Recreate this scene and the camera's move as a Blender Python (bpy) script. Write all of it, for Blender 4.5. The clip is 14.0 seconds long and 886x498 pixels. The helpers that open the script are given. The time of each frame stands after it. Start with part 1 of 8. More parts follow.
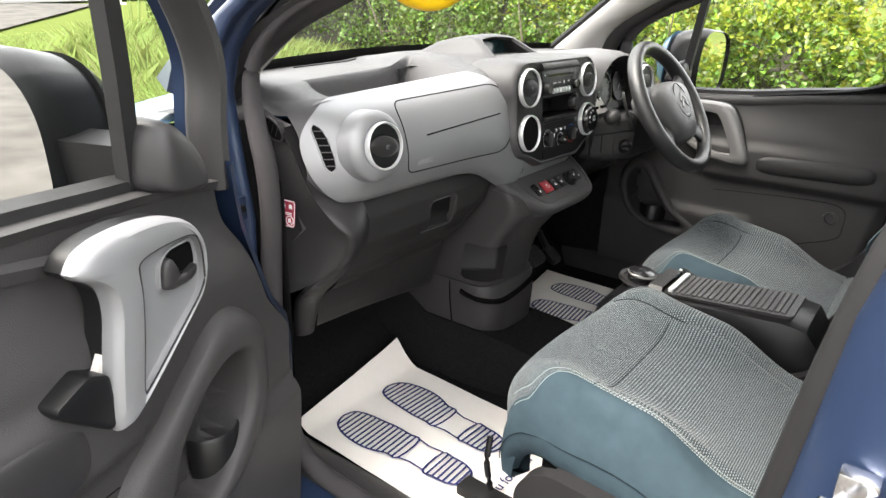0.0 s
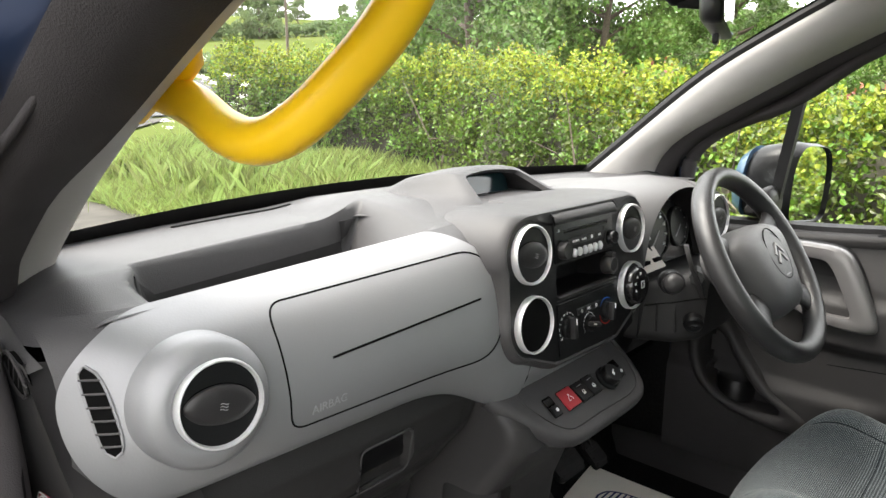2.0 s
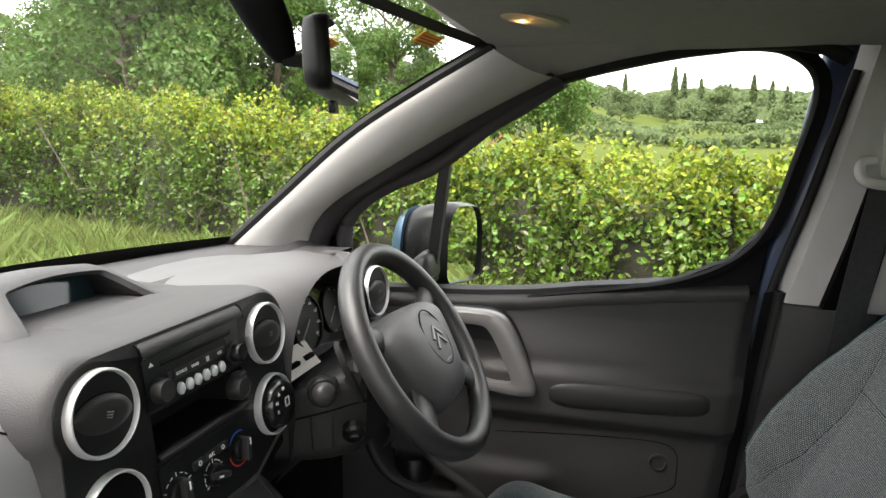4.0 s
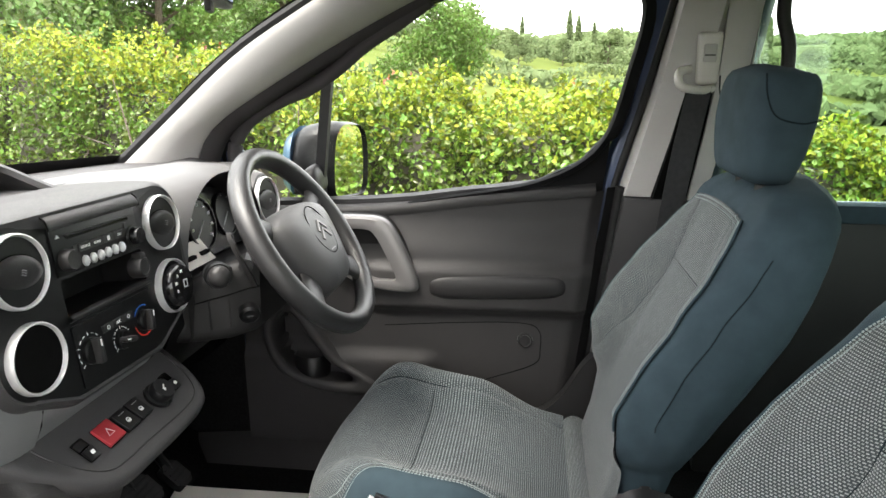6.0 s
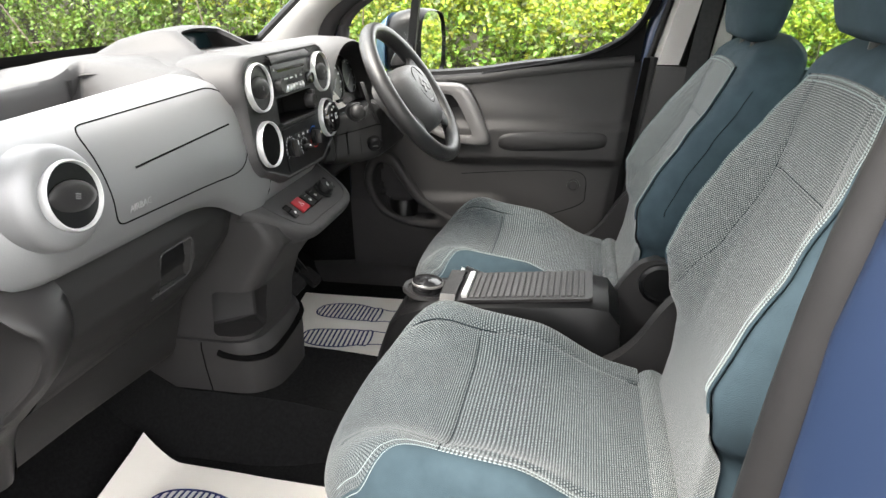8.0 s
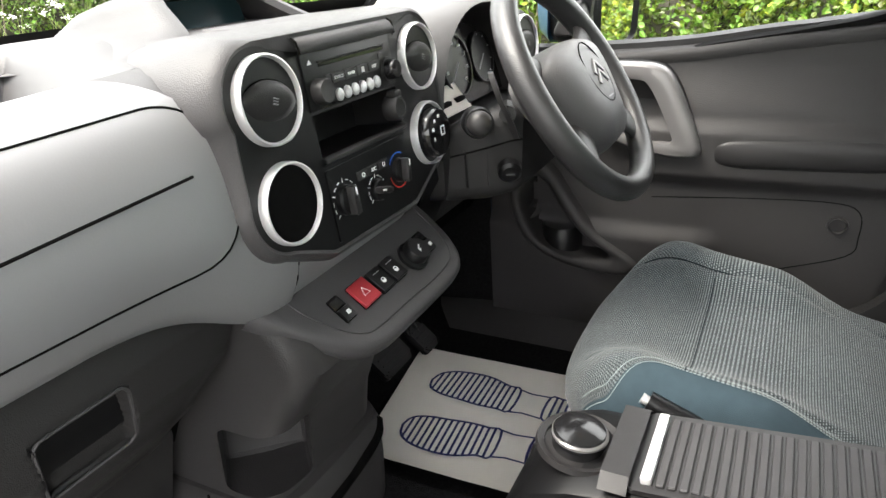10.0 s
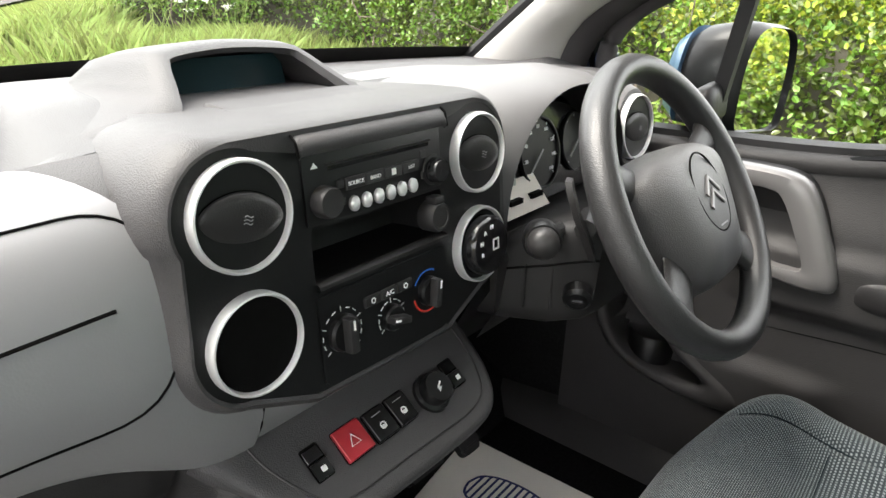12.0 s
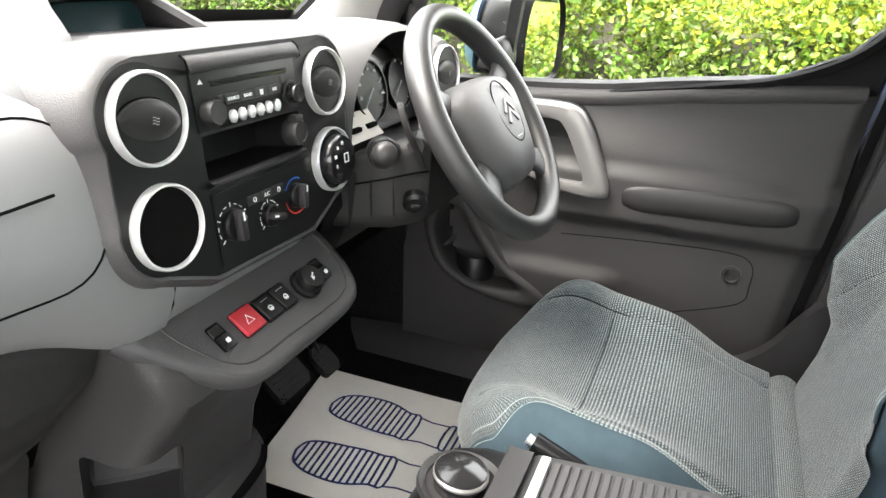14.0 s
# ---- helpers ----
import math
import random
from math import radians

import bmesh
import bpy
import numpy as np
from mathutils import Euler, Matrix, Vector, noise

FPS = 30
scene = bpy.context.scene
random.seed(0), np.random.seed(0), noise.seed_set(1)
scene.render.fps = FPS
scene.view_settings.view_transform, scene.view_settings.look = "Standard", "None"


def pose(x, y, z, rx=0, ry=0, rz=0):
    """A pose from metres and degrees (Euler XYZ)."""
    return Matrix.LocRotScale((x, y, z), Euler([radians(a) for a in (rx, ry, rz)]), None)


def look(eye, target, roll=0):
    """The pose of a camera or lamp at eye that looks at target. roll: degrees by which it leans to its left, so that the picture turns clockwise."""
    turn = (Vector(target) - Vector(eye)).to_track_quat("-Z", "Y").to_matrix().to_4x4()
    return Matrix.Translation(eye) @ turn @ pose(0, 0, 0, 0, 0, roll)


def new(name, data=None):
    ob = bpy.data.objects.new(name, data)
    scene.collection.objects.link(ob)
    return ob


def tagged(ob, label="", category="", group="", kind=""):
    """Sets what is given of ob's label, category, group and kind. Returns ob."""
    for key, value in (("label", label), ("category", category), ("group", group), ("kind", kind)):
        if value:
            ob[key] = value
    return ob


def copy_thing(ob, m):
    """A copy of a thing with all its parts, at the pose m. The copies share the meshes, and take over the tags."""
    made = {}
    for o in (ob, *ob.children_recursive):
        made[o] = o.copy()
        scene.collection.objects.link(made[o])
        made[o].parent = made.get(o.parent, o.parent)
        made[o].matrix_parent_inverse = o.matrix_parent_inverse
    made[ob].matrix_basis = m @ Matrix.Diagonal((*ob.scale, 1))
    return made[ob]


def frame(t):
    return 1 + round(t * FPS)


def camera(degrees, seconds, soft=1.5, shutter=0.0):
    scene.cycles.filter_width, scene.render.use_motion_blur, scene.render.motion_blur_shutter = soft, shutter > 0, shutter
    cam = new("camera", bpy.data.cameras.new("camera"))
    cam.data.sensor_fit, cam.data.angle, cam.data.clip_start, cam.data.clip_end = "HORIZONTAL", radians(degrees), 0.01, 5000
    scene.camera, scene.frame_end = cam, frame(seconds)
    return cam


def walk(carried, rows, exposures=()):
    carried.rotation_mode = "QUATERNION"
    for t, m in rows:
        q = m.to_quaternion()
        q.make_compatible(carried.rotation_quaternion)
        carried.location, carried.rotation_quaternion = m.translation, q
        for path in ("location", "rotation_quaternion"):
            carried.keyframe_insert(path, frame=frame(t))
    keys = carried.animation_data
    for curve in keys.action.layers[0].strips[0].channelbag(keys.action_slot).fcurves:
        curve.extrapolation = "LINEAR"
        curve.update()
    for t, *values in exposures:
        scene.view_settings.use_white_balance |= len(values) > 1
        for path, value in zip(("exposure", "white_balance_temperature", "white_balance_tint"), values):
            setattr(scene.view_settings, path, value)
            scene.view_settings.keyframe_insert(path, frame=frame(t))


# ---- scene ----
cam = camera(67.3, 14.0)
PATH = [
    (0, (-1.388, -0.729, 1.306), (0.104, 0.398, 0.595), 1.6),
    (0.5, (-1.323, -0.694, 1.287), (0.129, 0.429, 0.492), 1.1),
    (1, (-1.15, -0.545, 1.292), (0.363, 0.539, 0.559), 2.0),
    (1.5, (-0.998, -0.457, 1.297), (0.51, 0.686, 0.651), 1.2),
    (2, (-0.847, -0.501, 1.328), (0.582, 0.828, 0.893), -0.1),
    (2.5, (-0.761, -0.524, 1.354), (0.677, 0.83, 1.035), -2.0),
    (3, (-0.698, -0.496, 1.366), (0.934, 0.627, 1.093), -2.1),
    (3.5, (-0.631, -0.465, 1.366), (1.176, 0.36, 1.134), -1.3),
    (4, (-0.595, -0.454, 1.369), (1.3, 0.102, 1.051), 0.1),
    (4.2, (-0.58, -0.467, 1.356), (1.333, 0.007, 1.017), -0.2),
    (6.3, (-0.805, -0.538, 1.311), (1.115, -0.29, 0.81), 0.1),
    (6.5, (-0.858, -0.544, 1.315), (1.047, -0.28, 0.767), 0.4),
    (7, (-0.965, -0.568, 1.298), (0.922, -0.245, 0.721), -0.8),
    (7.5, (-1.101, -0.542, 1.275), (0.765, -0.208, 0.637), -1.3),
    (8, (-1.186, -0.539, 1.27), (0.638, -0.142, 0.553), -1.3),
    (8.2, (-1.192, -0.544, 1.262), (0.6, -0.103, 0.49), -2.0),
    (10.3, (-0.501, -0.395, 1.231), (1.042, 0.579, 0.413), -3.4),
    (10.5, (-0.461, -0.39, 1.23), (1.034, 0.64, 0.39), -2.5),
    (11, (-0.408, -0.397, 1.236), (1.085, 0.653, 0.418), 0.1),
    (11.5, (-0.395, -0.389, 1.261), (1.09, 0.719, 0.509), 1.1),
    (12, (-0.388, -0.378, 1.283), (1.063, 0.776, 0.532), 1.7),
    (12.5, (-0.386, -0.396, 1.269), (1.129, 0.628, 0.459), 1.4),
    (13, (-0.407, -0.415, 1.254), (1.252, 0.317, 0.412), 0.7),
    (13.5, (-0.45, -0.431, 1.246), (1.298, 0.119, 0.446), 1.4),
    (14, (-0.558, -0.445, 1.251), (1.153, 0.252, 0.484), 2.1),
]
walk(cam, [(t, look(eye, target, roll)) for t, eye, target, roll in PATH],
     exposures=[(0, 2.24), (0.5, 2.20), (1.0, 2.54), (1.5, 2.58), (2.0, 2.04), (2.5, 1.58), (3.0, 1.32), (3.5, 1.40), (4.2, 1.78), (6.3, 2.34), (8.2, 2.5), (10.3, 2.52), (11.0, 2.60), (11.5, 2.54), (12.0, 2.26), (12.5, 2.2), (13.0, 2.86), (13.5, 3.16), (14.0, 3.1)])

# ---- light ----
world = bpy.data.worlds.new("sky")
scene.world = world
world.use_nodes = True
wn = world.node_tree
sky = wn.nodes.new("ShaderNodeTexSky")
sky.sky_type = "NISHITA"
sky.sun_disc = False
sky.sun_elevation = radians(61)
sky.sun_rotation = radians(312)
sky.air_density = 1.0
sky.dust_density = 6.0
sky.ozone_density = 1.0
soft_sky = wn.nodes.new("ShaderNodeMix")
soft_sky.data_type = "RGBA"
soft_sky.inputs[0].default_value = 0.75
soft_sky.inputs[7].default_value = (11.5, 11.3, 11.0, 1)
wn.links.new(sky.outputs[0], soft_sky.inputs[6])
wn.links.new(soft_sky.outputs[2], wn.nodes["Background"].inputs[0])
wn.nodes["Background"].inputs[1].default_value = 0.15
sun = new("sun", bpy.data.lights.new("sun", "SUN"))
sun.data.energy = 2.2
sun.data.angle = radians(30)
sun.data.color = (1.0, 0.95, 0.87)
# the same heading as the sky's sun
sun.matrix_world = look((-4.5, 4.0, 11), (0, 0, 0))


# ---- materials ----
def mat(name, colour, rough=0.5, metal=0.0, vary=0.12, scale=40.0, grain=0.0, grain_scale=900.0, coat=0.0, colour2=None, island=0.0, sub=0.0, spec=0.5):
    """A procedural surface: broad stains, a second finer tone, fine relief."""
    m = bpy.data.materials.new(name)
    m.use_nodes = True
    nt = m.node_tree
    b = nt.nodes["Principled BSDF"]
    b.inputs["Roughness"].default_value = rough
    b.inputs["Metallic"].default_value = metal
    b.inputs["Specular IOR Level"].default_value = spec
    b.inputs["Coat Weight"].default_value = coat
    b.inputs["Coat Roughness"].default_value = 0.06
    co = nt.nodes.new("ShaderNodeTexCoord")
    n1 = nt.nodes.new("ShaderNodeTexNoise")
    n1.inputs["Scale"].default_value = scale
    n1.inputs["Detail"].default_value = 6
    nt.links.new(co.outputs["Object"], n1.inputs["Vector"])
    mix = nt.nodes.new("ShaderNodeMix")
    mix.data_type = "RGBA"
    c2 = colour2 or tuple(c * (1 - vary * 2.2) for c in colour)
    mix.inputs[6].default_value = (*[min(1, c * (1 + vary)) for c in colour], 1)
    mix.inputs[7].default_value = (*c2, 1)
    nt.links.new(n1.outputs["Fac"], mix.inputs[0])
    out = mix.outputs[2]
    if island:
        geo = nt.nodes.new("ShaderNodeNewGeometry")
        hsv = nt.nodes.new("ShaderNodeHueSaturation")
        mr = nt.nodes.new("ShaderNodeMapRange")
        mr.inputs["To Min"].default_value = 1 - island
        mr.inputs["To Max"].default_value = 1 + island
        nt.links.new(geo.outputs["Random Per Island"], mr.inputs["Value"])
        nt.links.new(mr.outputs[0], hsv.inputs["Value"])
        mh = nt.nodes.new("ShaderNodeMapRange")
        mh.inputs["To Min"].default_value = 0.5 - island * 0.05
        mh.inputs["To Max"].default_value = 0.5 + island * 0.05
        nt.links.new(geo.outputs["Random Per Island"], mh.inputs["Value"])
        nt.links.new(mh.outputs[0], hsv.inputs["Hue"])
        nt.links.new(out, hsv.inputs["Color"])
        out = hsv.outputs[0]
    nt.links.new(out, b.inputs["Base Color"])
    # roughness wanders with the stains
    rr = nt.nodes.new("ShaderNodeMapRange")
    rr.inputs["To Min"].default_value = max(0.02, rough * 0.82)
    rr.inputs["To Max"].default_value = min(1.0, rough * 1.18)
    nt.links.new(n1.outputs["Fac"], rr.inputs["Value"])
    nt.links.new(rr.outputs[0], b.inputs["Roughness"])
    if grain:
        g = nt.nodes.new("ShaderNodeTexVoronoi")
        g.inputs["Scale"].default_value = grain_scale
        nt.links.new(co.outputs["Object"], g.inputs["Vector"])
        bp = nt.nodes.new("ShaderNodeBump")
        bp.inputs["Strength"].default_value = grain
        bp.inputs["Distance"].default_value = 0.0006
        nt.links.new(g.outputs["Distance"], bp.inputs["Height"])
        nt.links.new(bp.outputs[0], b.inputs["Normal"])
    if sub:
        tr = nt.nodes.new("ShaderNodeBsdfTranslucent")
        nt.links.new(out, tr.inputs["Color"])
        ms = nt.nodes.new("ShaderNodeMixShader")
        ms.inputs[0].default_value = sub
        nt.links.new(b.outputs[0], ms.inputs[1])
        nt.links.new(tr.outputs[0], ms.inputs[2])
        nt.links.new(ms.outputs[0], nt.nodes["Material Output"].inputs[0])
    return m


def weave(name, dark, light, scale, warp=1.0):
    """A woven cloth of two threads: small light stitches on a dark ground."""
    m = bpy.data.materials.new(name)
    m.use_nodes = True
    nt = m.node_tree
    b = nt.nodes["Principled BSDF"]
    b.inputs["Roughness"].default_value = 0.9
    b.inputs["Sheen Weight"].default_value = 0.15
    co = nt.nodes.new("ShaderNodeUVMap")
    mp = nt.nodes.new("ShaderNodeMapping")
    mp.inputs["Scale"].default_value = (scale, scale * warp, scale)
    nt.links.new(co.outputs[0], mp.inputs[0])
    br = nt.nodes.new("ShaderNodeTexBrick")
    br.inputs["Scale"].default_value = 1.0
    br.inputs["Mortar Size"].default_value = 0.20
    br.inputs["Mortar Smooth"].default_value = 0.35
    br.inputs["Brick Width"].default_value = 0.85
    br.inputs["Row Height"].default_value = 0.62
    br.inputs["Color1"].default_value = (*light, 1)
    br.inputs["Color2"].default_value = (*[c * 0.72 for c in light], 1)
    br.inputs["Mortar"].default_value = (*dark, 1)
    nt.links.new(mp.outputs[0], br.inputs["Vector"])
    n = nt.nodes.new("ShaderNodeTexNoise")
    n.inputs["Scale"].default_value = 9
    mx = nt.nodes.new("ShaderNodeMix")
    mx.data_type = "RGBA"
    mx.blend_type = "MULTIPLY"
    mx.inputs[0].default_value = 0.25
    nt.links.new(br.outputs["Color"], mx.inputs[6])
    nt.links.new(n.outputs["Fac"], mx.inputs[7])
    nt.links.new(mx.outputs[2], b.inputs["Base Color"])
    bp = nt.nodes.new("ShaderNodeBump")
    bp.inputs["Strength"].default_value = 0.5
    bp.inputs["Distance"].default_value = 0.0008
    nt.links.new(br.outputs["Fac"], bp.inputs["Height"])
    bp.invert = True
    nt.links.new(bp.outputs[0], b.inputs["Normal"])
    return m


def pane(name, tint, gloss=1.0):
    """Thin clear glass: it lets light straight through and mirrors at a slant."""
    m = bpy.data.materials.new(name)
    m.use_nodes = True
    nt = m.node_tree
    nt.nodes.remove(nt.nodes["Principled BSDF"])
    t = nt.nodes.new("ShaderNodeBsdfTransparent")
    t.inputs[0].default_value = (*tint, 1)
    g = nt.nodes.new("ShaderNodeBsdfGlossy")
    g.inputs["Roughness"].default_value = 0.02
    f = nt.nodes.new("ShaderNodeLayerWeight")
    f.inputs[0].default_value = 0.5
    pw = nt.nodes.new("ShaderNodeMath")
    pw.operation = "POWER"
    pw.inputs[1].default_value = 4.0
    nt.links.new(f.outputs["Facing"], pw.inputs[0])
    s = nt.nodes.new("ShaderNodeMath")
    s.operation = "MULTIPLY_ADD"
    s.inputs[1].default_value = 0.55 * gloss
    s.inputs[2].default_value = 0.035 * gloss
    nt.links.new(pw.outputs[0], s.inputs[0])
    x = nt.nodes.new("ShaderNodeMixShader")
    nt.links.new(s.outputs[0], x.inputs[0])
    nt.links.new(t.outputs[0], x.inputs[1])
    nt.links.new(g.outputs[0], x.inputs[2])
    nt.links.new(x.outputs[0], nt.nodes["Material Output"].inputs[0])
    return m


DARK = mat("charcoal_plastic", (0.021, 0.020, 0.0205), 0.42, vary=0.1, scale=6, grain=0.25, spec=0.35)
SOFT = mat("soft_grey_plastic", (0.0490, 0.0475, 0.0490), 0.50, vary=0.10, scale=5, grain=0.5, grain_scale=800, spec=0.32)
DOORP = mat("door_plastic", (0.0340, 0.0325, 0.0328), 0.50, vary=0.10, scale=5, grain=0.5, grain_scale=650, spec=0.28)
FLOCK = mat("flocked_seal", (0.046, 0.042, 0.044), 0.85, vary=0.08, scale=14, grain=0.5, grain_scale=900, spec=0.25)
GASKET = mat("matt_black_gasket", (0.006, 0.006, 0.0065), 0.8, vary=0.1, scale=12, spec=0.12)
PALELCD = mat("pale_display", (0.33, 0.37, 0.33), 0.3, vary=0.04)
LOWER = mat("lower_plastic", (0.0210, 0.0202, 0.0204), 0.52, vary=0.10, scale=5, grain=0.4, spec=0.30)
BLACK = mat("black_plastic", (0.0055, 0.0055, 0.006), 0.38, vary=0.15, scale=12, grain=0.15, spec=0.3)
# near-black that paints the shade of gaps, slots and hollows
VOID = mat("gap_shade_black", (0.003, 0.003, 0.003), 0.8, spec=0.05)
GLOSSB = mat("gloss_black", (0.012, 0.012, 0.013), 0.16, vary=0.1)
SILVER = mat("silver_paint_plastic", (0.229, 0.229, 0.237), 0.50, metal=0.4, vary=0.03, scale=4, grain=0.10, grain_scale=500)
HOODS = mat("satin_silver", (0.115, 0.113, 0.115), 0.52, metal=0.25, vary=0.04, scale=5, grain=0.10, grain_scale=600, spec=0.35)
CHROME = mat("satin_chrome", (0.74, 0.74, 0.745), 0.38, metal=0.55, vary=0.01)
STEEL = mat("bright_steel", (0.7, 0.7, 0.72), 0.22, metal=1.0, vary=0.05)
RUBBER = mat("black_rubber", (0.012, 0.0115, 0.012), 0.6, vary=0.2, scale=20, grain=0.1, spec=0.3)
CARPET = mat("black_carpet", (0.009, 0.009, 0.0095), 0.95, vary=0.4, scale=160, grain=0.9, grain_scale=500, spec=0.1)
LINER = mat("headliner_cloth", (0.36, 0.345, 0.325), 0.92, vary=0.05, scale=60, grain=0.3, grain_scale=700, spec=0.2)
PILLAR = mat("pillar_trim", (0.40, 0.385, 0.37), 0.7, vary=0.04, scale=12, grain=0.3, grain_scale=700)
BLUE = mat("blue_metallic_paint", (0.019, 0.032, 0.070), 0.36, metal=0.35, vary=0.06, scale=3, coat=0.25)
# the van's blue again, lightened for the pale sky mirrored in it
SHEENBLUE = mat("blue_paint_sky_sheen", (0.045, 0.11, 0.20), 0.35, metal=0.3, vary=0.05, scale=3, coat=0.4)
PAPER = mat("mat_paper", (0.80, 0.755, 0.70), 0.85, vary=0.03, scale=14, grain=0.15, grain_scale=300)
INK = mat("blue_ink", (0.012, 0.016, 0.11), 0.7, vary=0.1)
YELLOW = mat("yellow_plastic", (0.95, 0.58, 0.006), 0.36, vary=0.03, scale=8)
RED = mat("red_plastic", (0.34, 0.02, 0.03), 0.4, vary=0.05)
REDFILM = mat("red_film", (0.30, 0.012, 0.035), 0.4, vary=0.05)
WHITE = mat("white_print", (0.78, 0.78, 0.78), 0.6, vary=0.02)
GREYPRINT = mat("grey_print", (0.30, 0.30, 0.31), 0.6, vary=0.02)
BLUEPRINT = mat("blue_print", (0.02, 0.12, 0.5), 0.6, vary=0.02)
REDPRINT = mat("red_print", (0.6, 0.03, 0.02), 0.6, vary=0.02)
THREAD = mat("pale_thread", (0.28, 0.33, 0.325), 0.9, vary=0.1)
TEAL = mat("teal_cloth", (0.036, 0.057, 0.070), 0.88, vary=0.12, scale=30, grain=0.5, grain_scale=900, spec=0.2)
WEAVE = weave("woven_grey_cloth", (0.016, 0.024, 0.029), (0.235, 0.265, 0.27), 230)
WEAVE2 = weave("woven_insert_cloth", (0.026, 0.034, 0.037), (0.285, 0.305, 0.30), 240)
# wheel plastic raised in tone for the windscreen light on the hub
HUB = mat("lit_hub_plastic", (0.076, 0.075, 0.077), 0.46, vary=0.08, scale=6, grain=0.5, grain_scale=700, spec=0.35)
WHEEL = mat("wheel_rim_grain", (0.024, 0.0238, 0.0245), 0.36, vary=0.1, scale=8, grain=0.5, grain_scale=700, spec=0.5)
GRABG = mat("satin_grey_plastic", (0.17, 0.165, 0.165), 0.36, metal=0.35, vary=0.05, scale=6)
BELT = mat("belt_webbing", (0.016, 0.016, 0.017), 0.75, vary=0.15, scale=90, grain=0.4)
BELTG = mat("pale_plastic", (0.52, 0.50, 0.47), 0.5, vary=0.03)
GLASS = pane("clear_glass", (0.94, 0.96, 0.95), 0.55)
SCREENG = pane("windscreen_glass", (0.93, 0.95, 0.94), 0.8)
TINT = pane("green_tinted_glass", (0.80, 0.88, 0.84), 0.8)
SEAM = mat("seam_shadow_thread", (0.012, 0.018, 0.022), 0.95, vary=0.1, spec=0.1)
LENS = mat("lamp_lens", (0.8, 0.75, 0.66), 0.15, vary=0.05, sub=0.5)
MIRROR = mat("mirror_glass", (0.9, 0.9, 0.9), 0.02, metal=1.0, vary=0.0)
ORANGE = mat("orange_label", (0.85, 0.36, 0.02), 0.6, vary=0.05)
GLOW = mat("warm_bulb", (1.0, 0.55, 0.2), 0.5, vary=0.02)
GLOW.node_tree.nodes["Principled BSDF"].inputs["Emission Color"].default_value = (1.0, 0.55, 0.18, 1)
GLOW.node_tree.nodes["Principled BSDF"].inputs["Emission Strength"].default_value = 2.5
LCD = mat("dark_display", (0.012, 0.028, 0.034), 0.12, vary=0.05)
LEAF = mat("hedge_leaf", (0.130, 0.188, 0.020), 0.36, vary=0.2, scale=1.2, colour2=(0.045, 0.088, 0.012), island=0.62, sub=0.24, spec=0.45)
BUD = mat("red_shoot", (0.22, 0.075, 0.03), 0.5, vary=0.2, scale=2, island=0.4, sub=0.3)
LEAFTOP = mat("young_leaf", (0.285, 0.305, 0.030), 0.45, vary=0.2, scale=1.2, colour2=(0.17, 0.225, 0.022), island=0.45, sub=0.32, spec=0.3)
TREELEAF = mat("tree_leaf", (0.115, 0.180, 0.032), 0.55, vary=0.2, scale=0.6, colour2=(0.06, 0.12, 0.022), island=0.45, sub=0.3)
# distance haze is mixed into this paler, flatter leaf colour
FARLEAF = mat("far_leaf_with_haze", (0.160, 0.195, 0.090), 0.9, vary=0.2, scale=0.1, colour2=(0.105, 0.15, 0.072), island=0.2, sub=0.45, spec=0.05)
TWIG = mat("twig_bark", (0.13, 0.10, 0.075), 0.9, vary=0.3, scale=20, grain=0.4)
GRASSB = mat("grass_blade", (0.215, 0.255, 0.075), 0.6, vary=0.2, scale=1.1, colour2=(0.13, 0.18, 0.040), island=0.45, sub=0.3)
BLOSSOM = mat("white_blossom", (0.8, 0.8, 0.72), 0.8, vary=0.05)
GRASS = mat("meadow_ground", (0.06, 0.10, 0.016), 0.95, vary=0.25, scale=1.5, colour2=(0.08, 0.10, 0.025), spec=0.1)
FIELD = mat("pasture", (0.098, 0.112, 0.034), 1.0, vary=0.15, scale=0.09, colour2=(0.050, 0.072, 0.020), spec=0.0)
GRAVEL = mat("wet_gravel", (0.066, 0.060, 0.052), 0.85, vary=0.35, scale=3, grain=0.9, grain_scale=30, spec=0.2)
ROAD = mat("worn_asphalt", (0.075, 0.073, 0.071), 0.85, vary=0.1, scale=2, grain=0.6, grain_scale=60, spec=0.2)
# dark tone for the shade inside the hedge
HEDGESHADE = mat("hedge_inner_shade", (0.05, 0.045, 0.03), 0.95, vary=0.3, scale=4)
WATER = mat("puddle_water", (0.10, 0.09, 0.08), 0.16, vary=0.05)


# ---- mesh helpers ----
def link_mesh(name, me, material, parent=None, label="", smooth=35):
    me.materials.append(material)
    ob = new(name, me)
    if smooth:
        me.polygons.foreach_set("use_smooth", [True] * len(me.polygons))
        me.set_sharp_from_angle(angle=radians(smooth))
    if parent:
        ob.parent = parent
    if label:
        tagged(ob, label)
    return ob


def part(name, bm, material, parent=None, label="", smooth=35):
    """One mesh object of a bmesh, under a thing or a part."""
    me = bpy.data.meshes.new(name)
    bmesh.ops.recalc_face_normals(bm, faces=bm.faces)
    bm.to_mesh(me)
    bm.free()
    return link_mesh(name, me, material, parent, label, smooth)


def thing(name, label, category, group="", at=(0, 0, 0), kind=""):
    ob = new(name)
    ob.location = at
    ob.empty_display_size = 0.05
    # children are given in world places: keep them there
    return tagged(ob, label, category, group, kind)


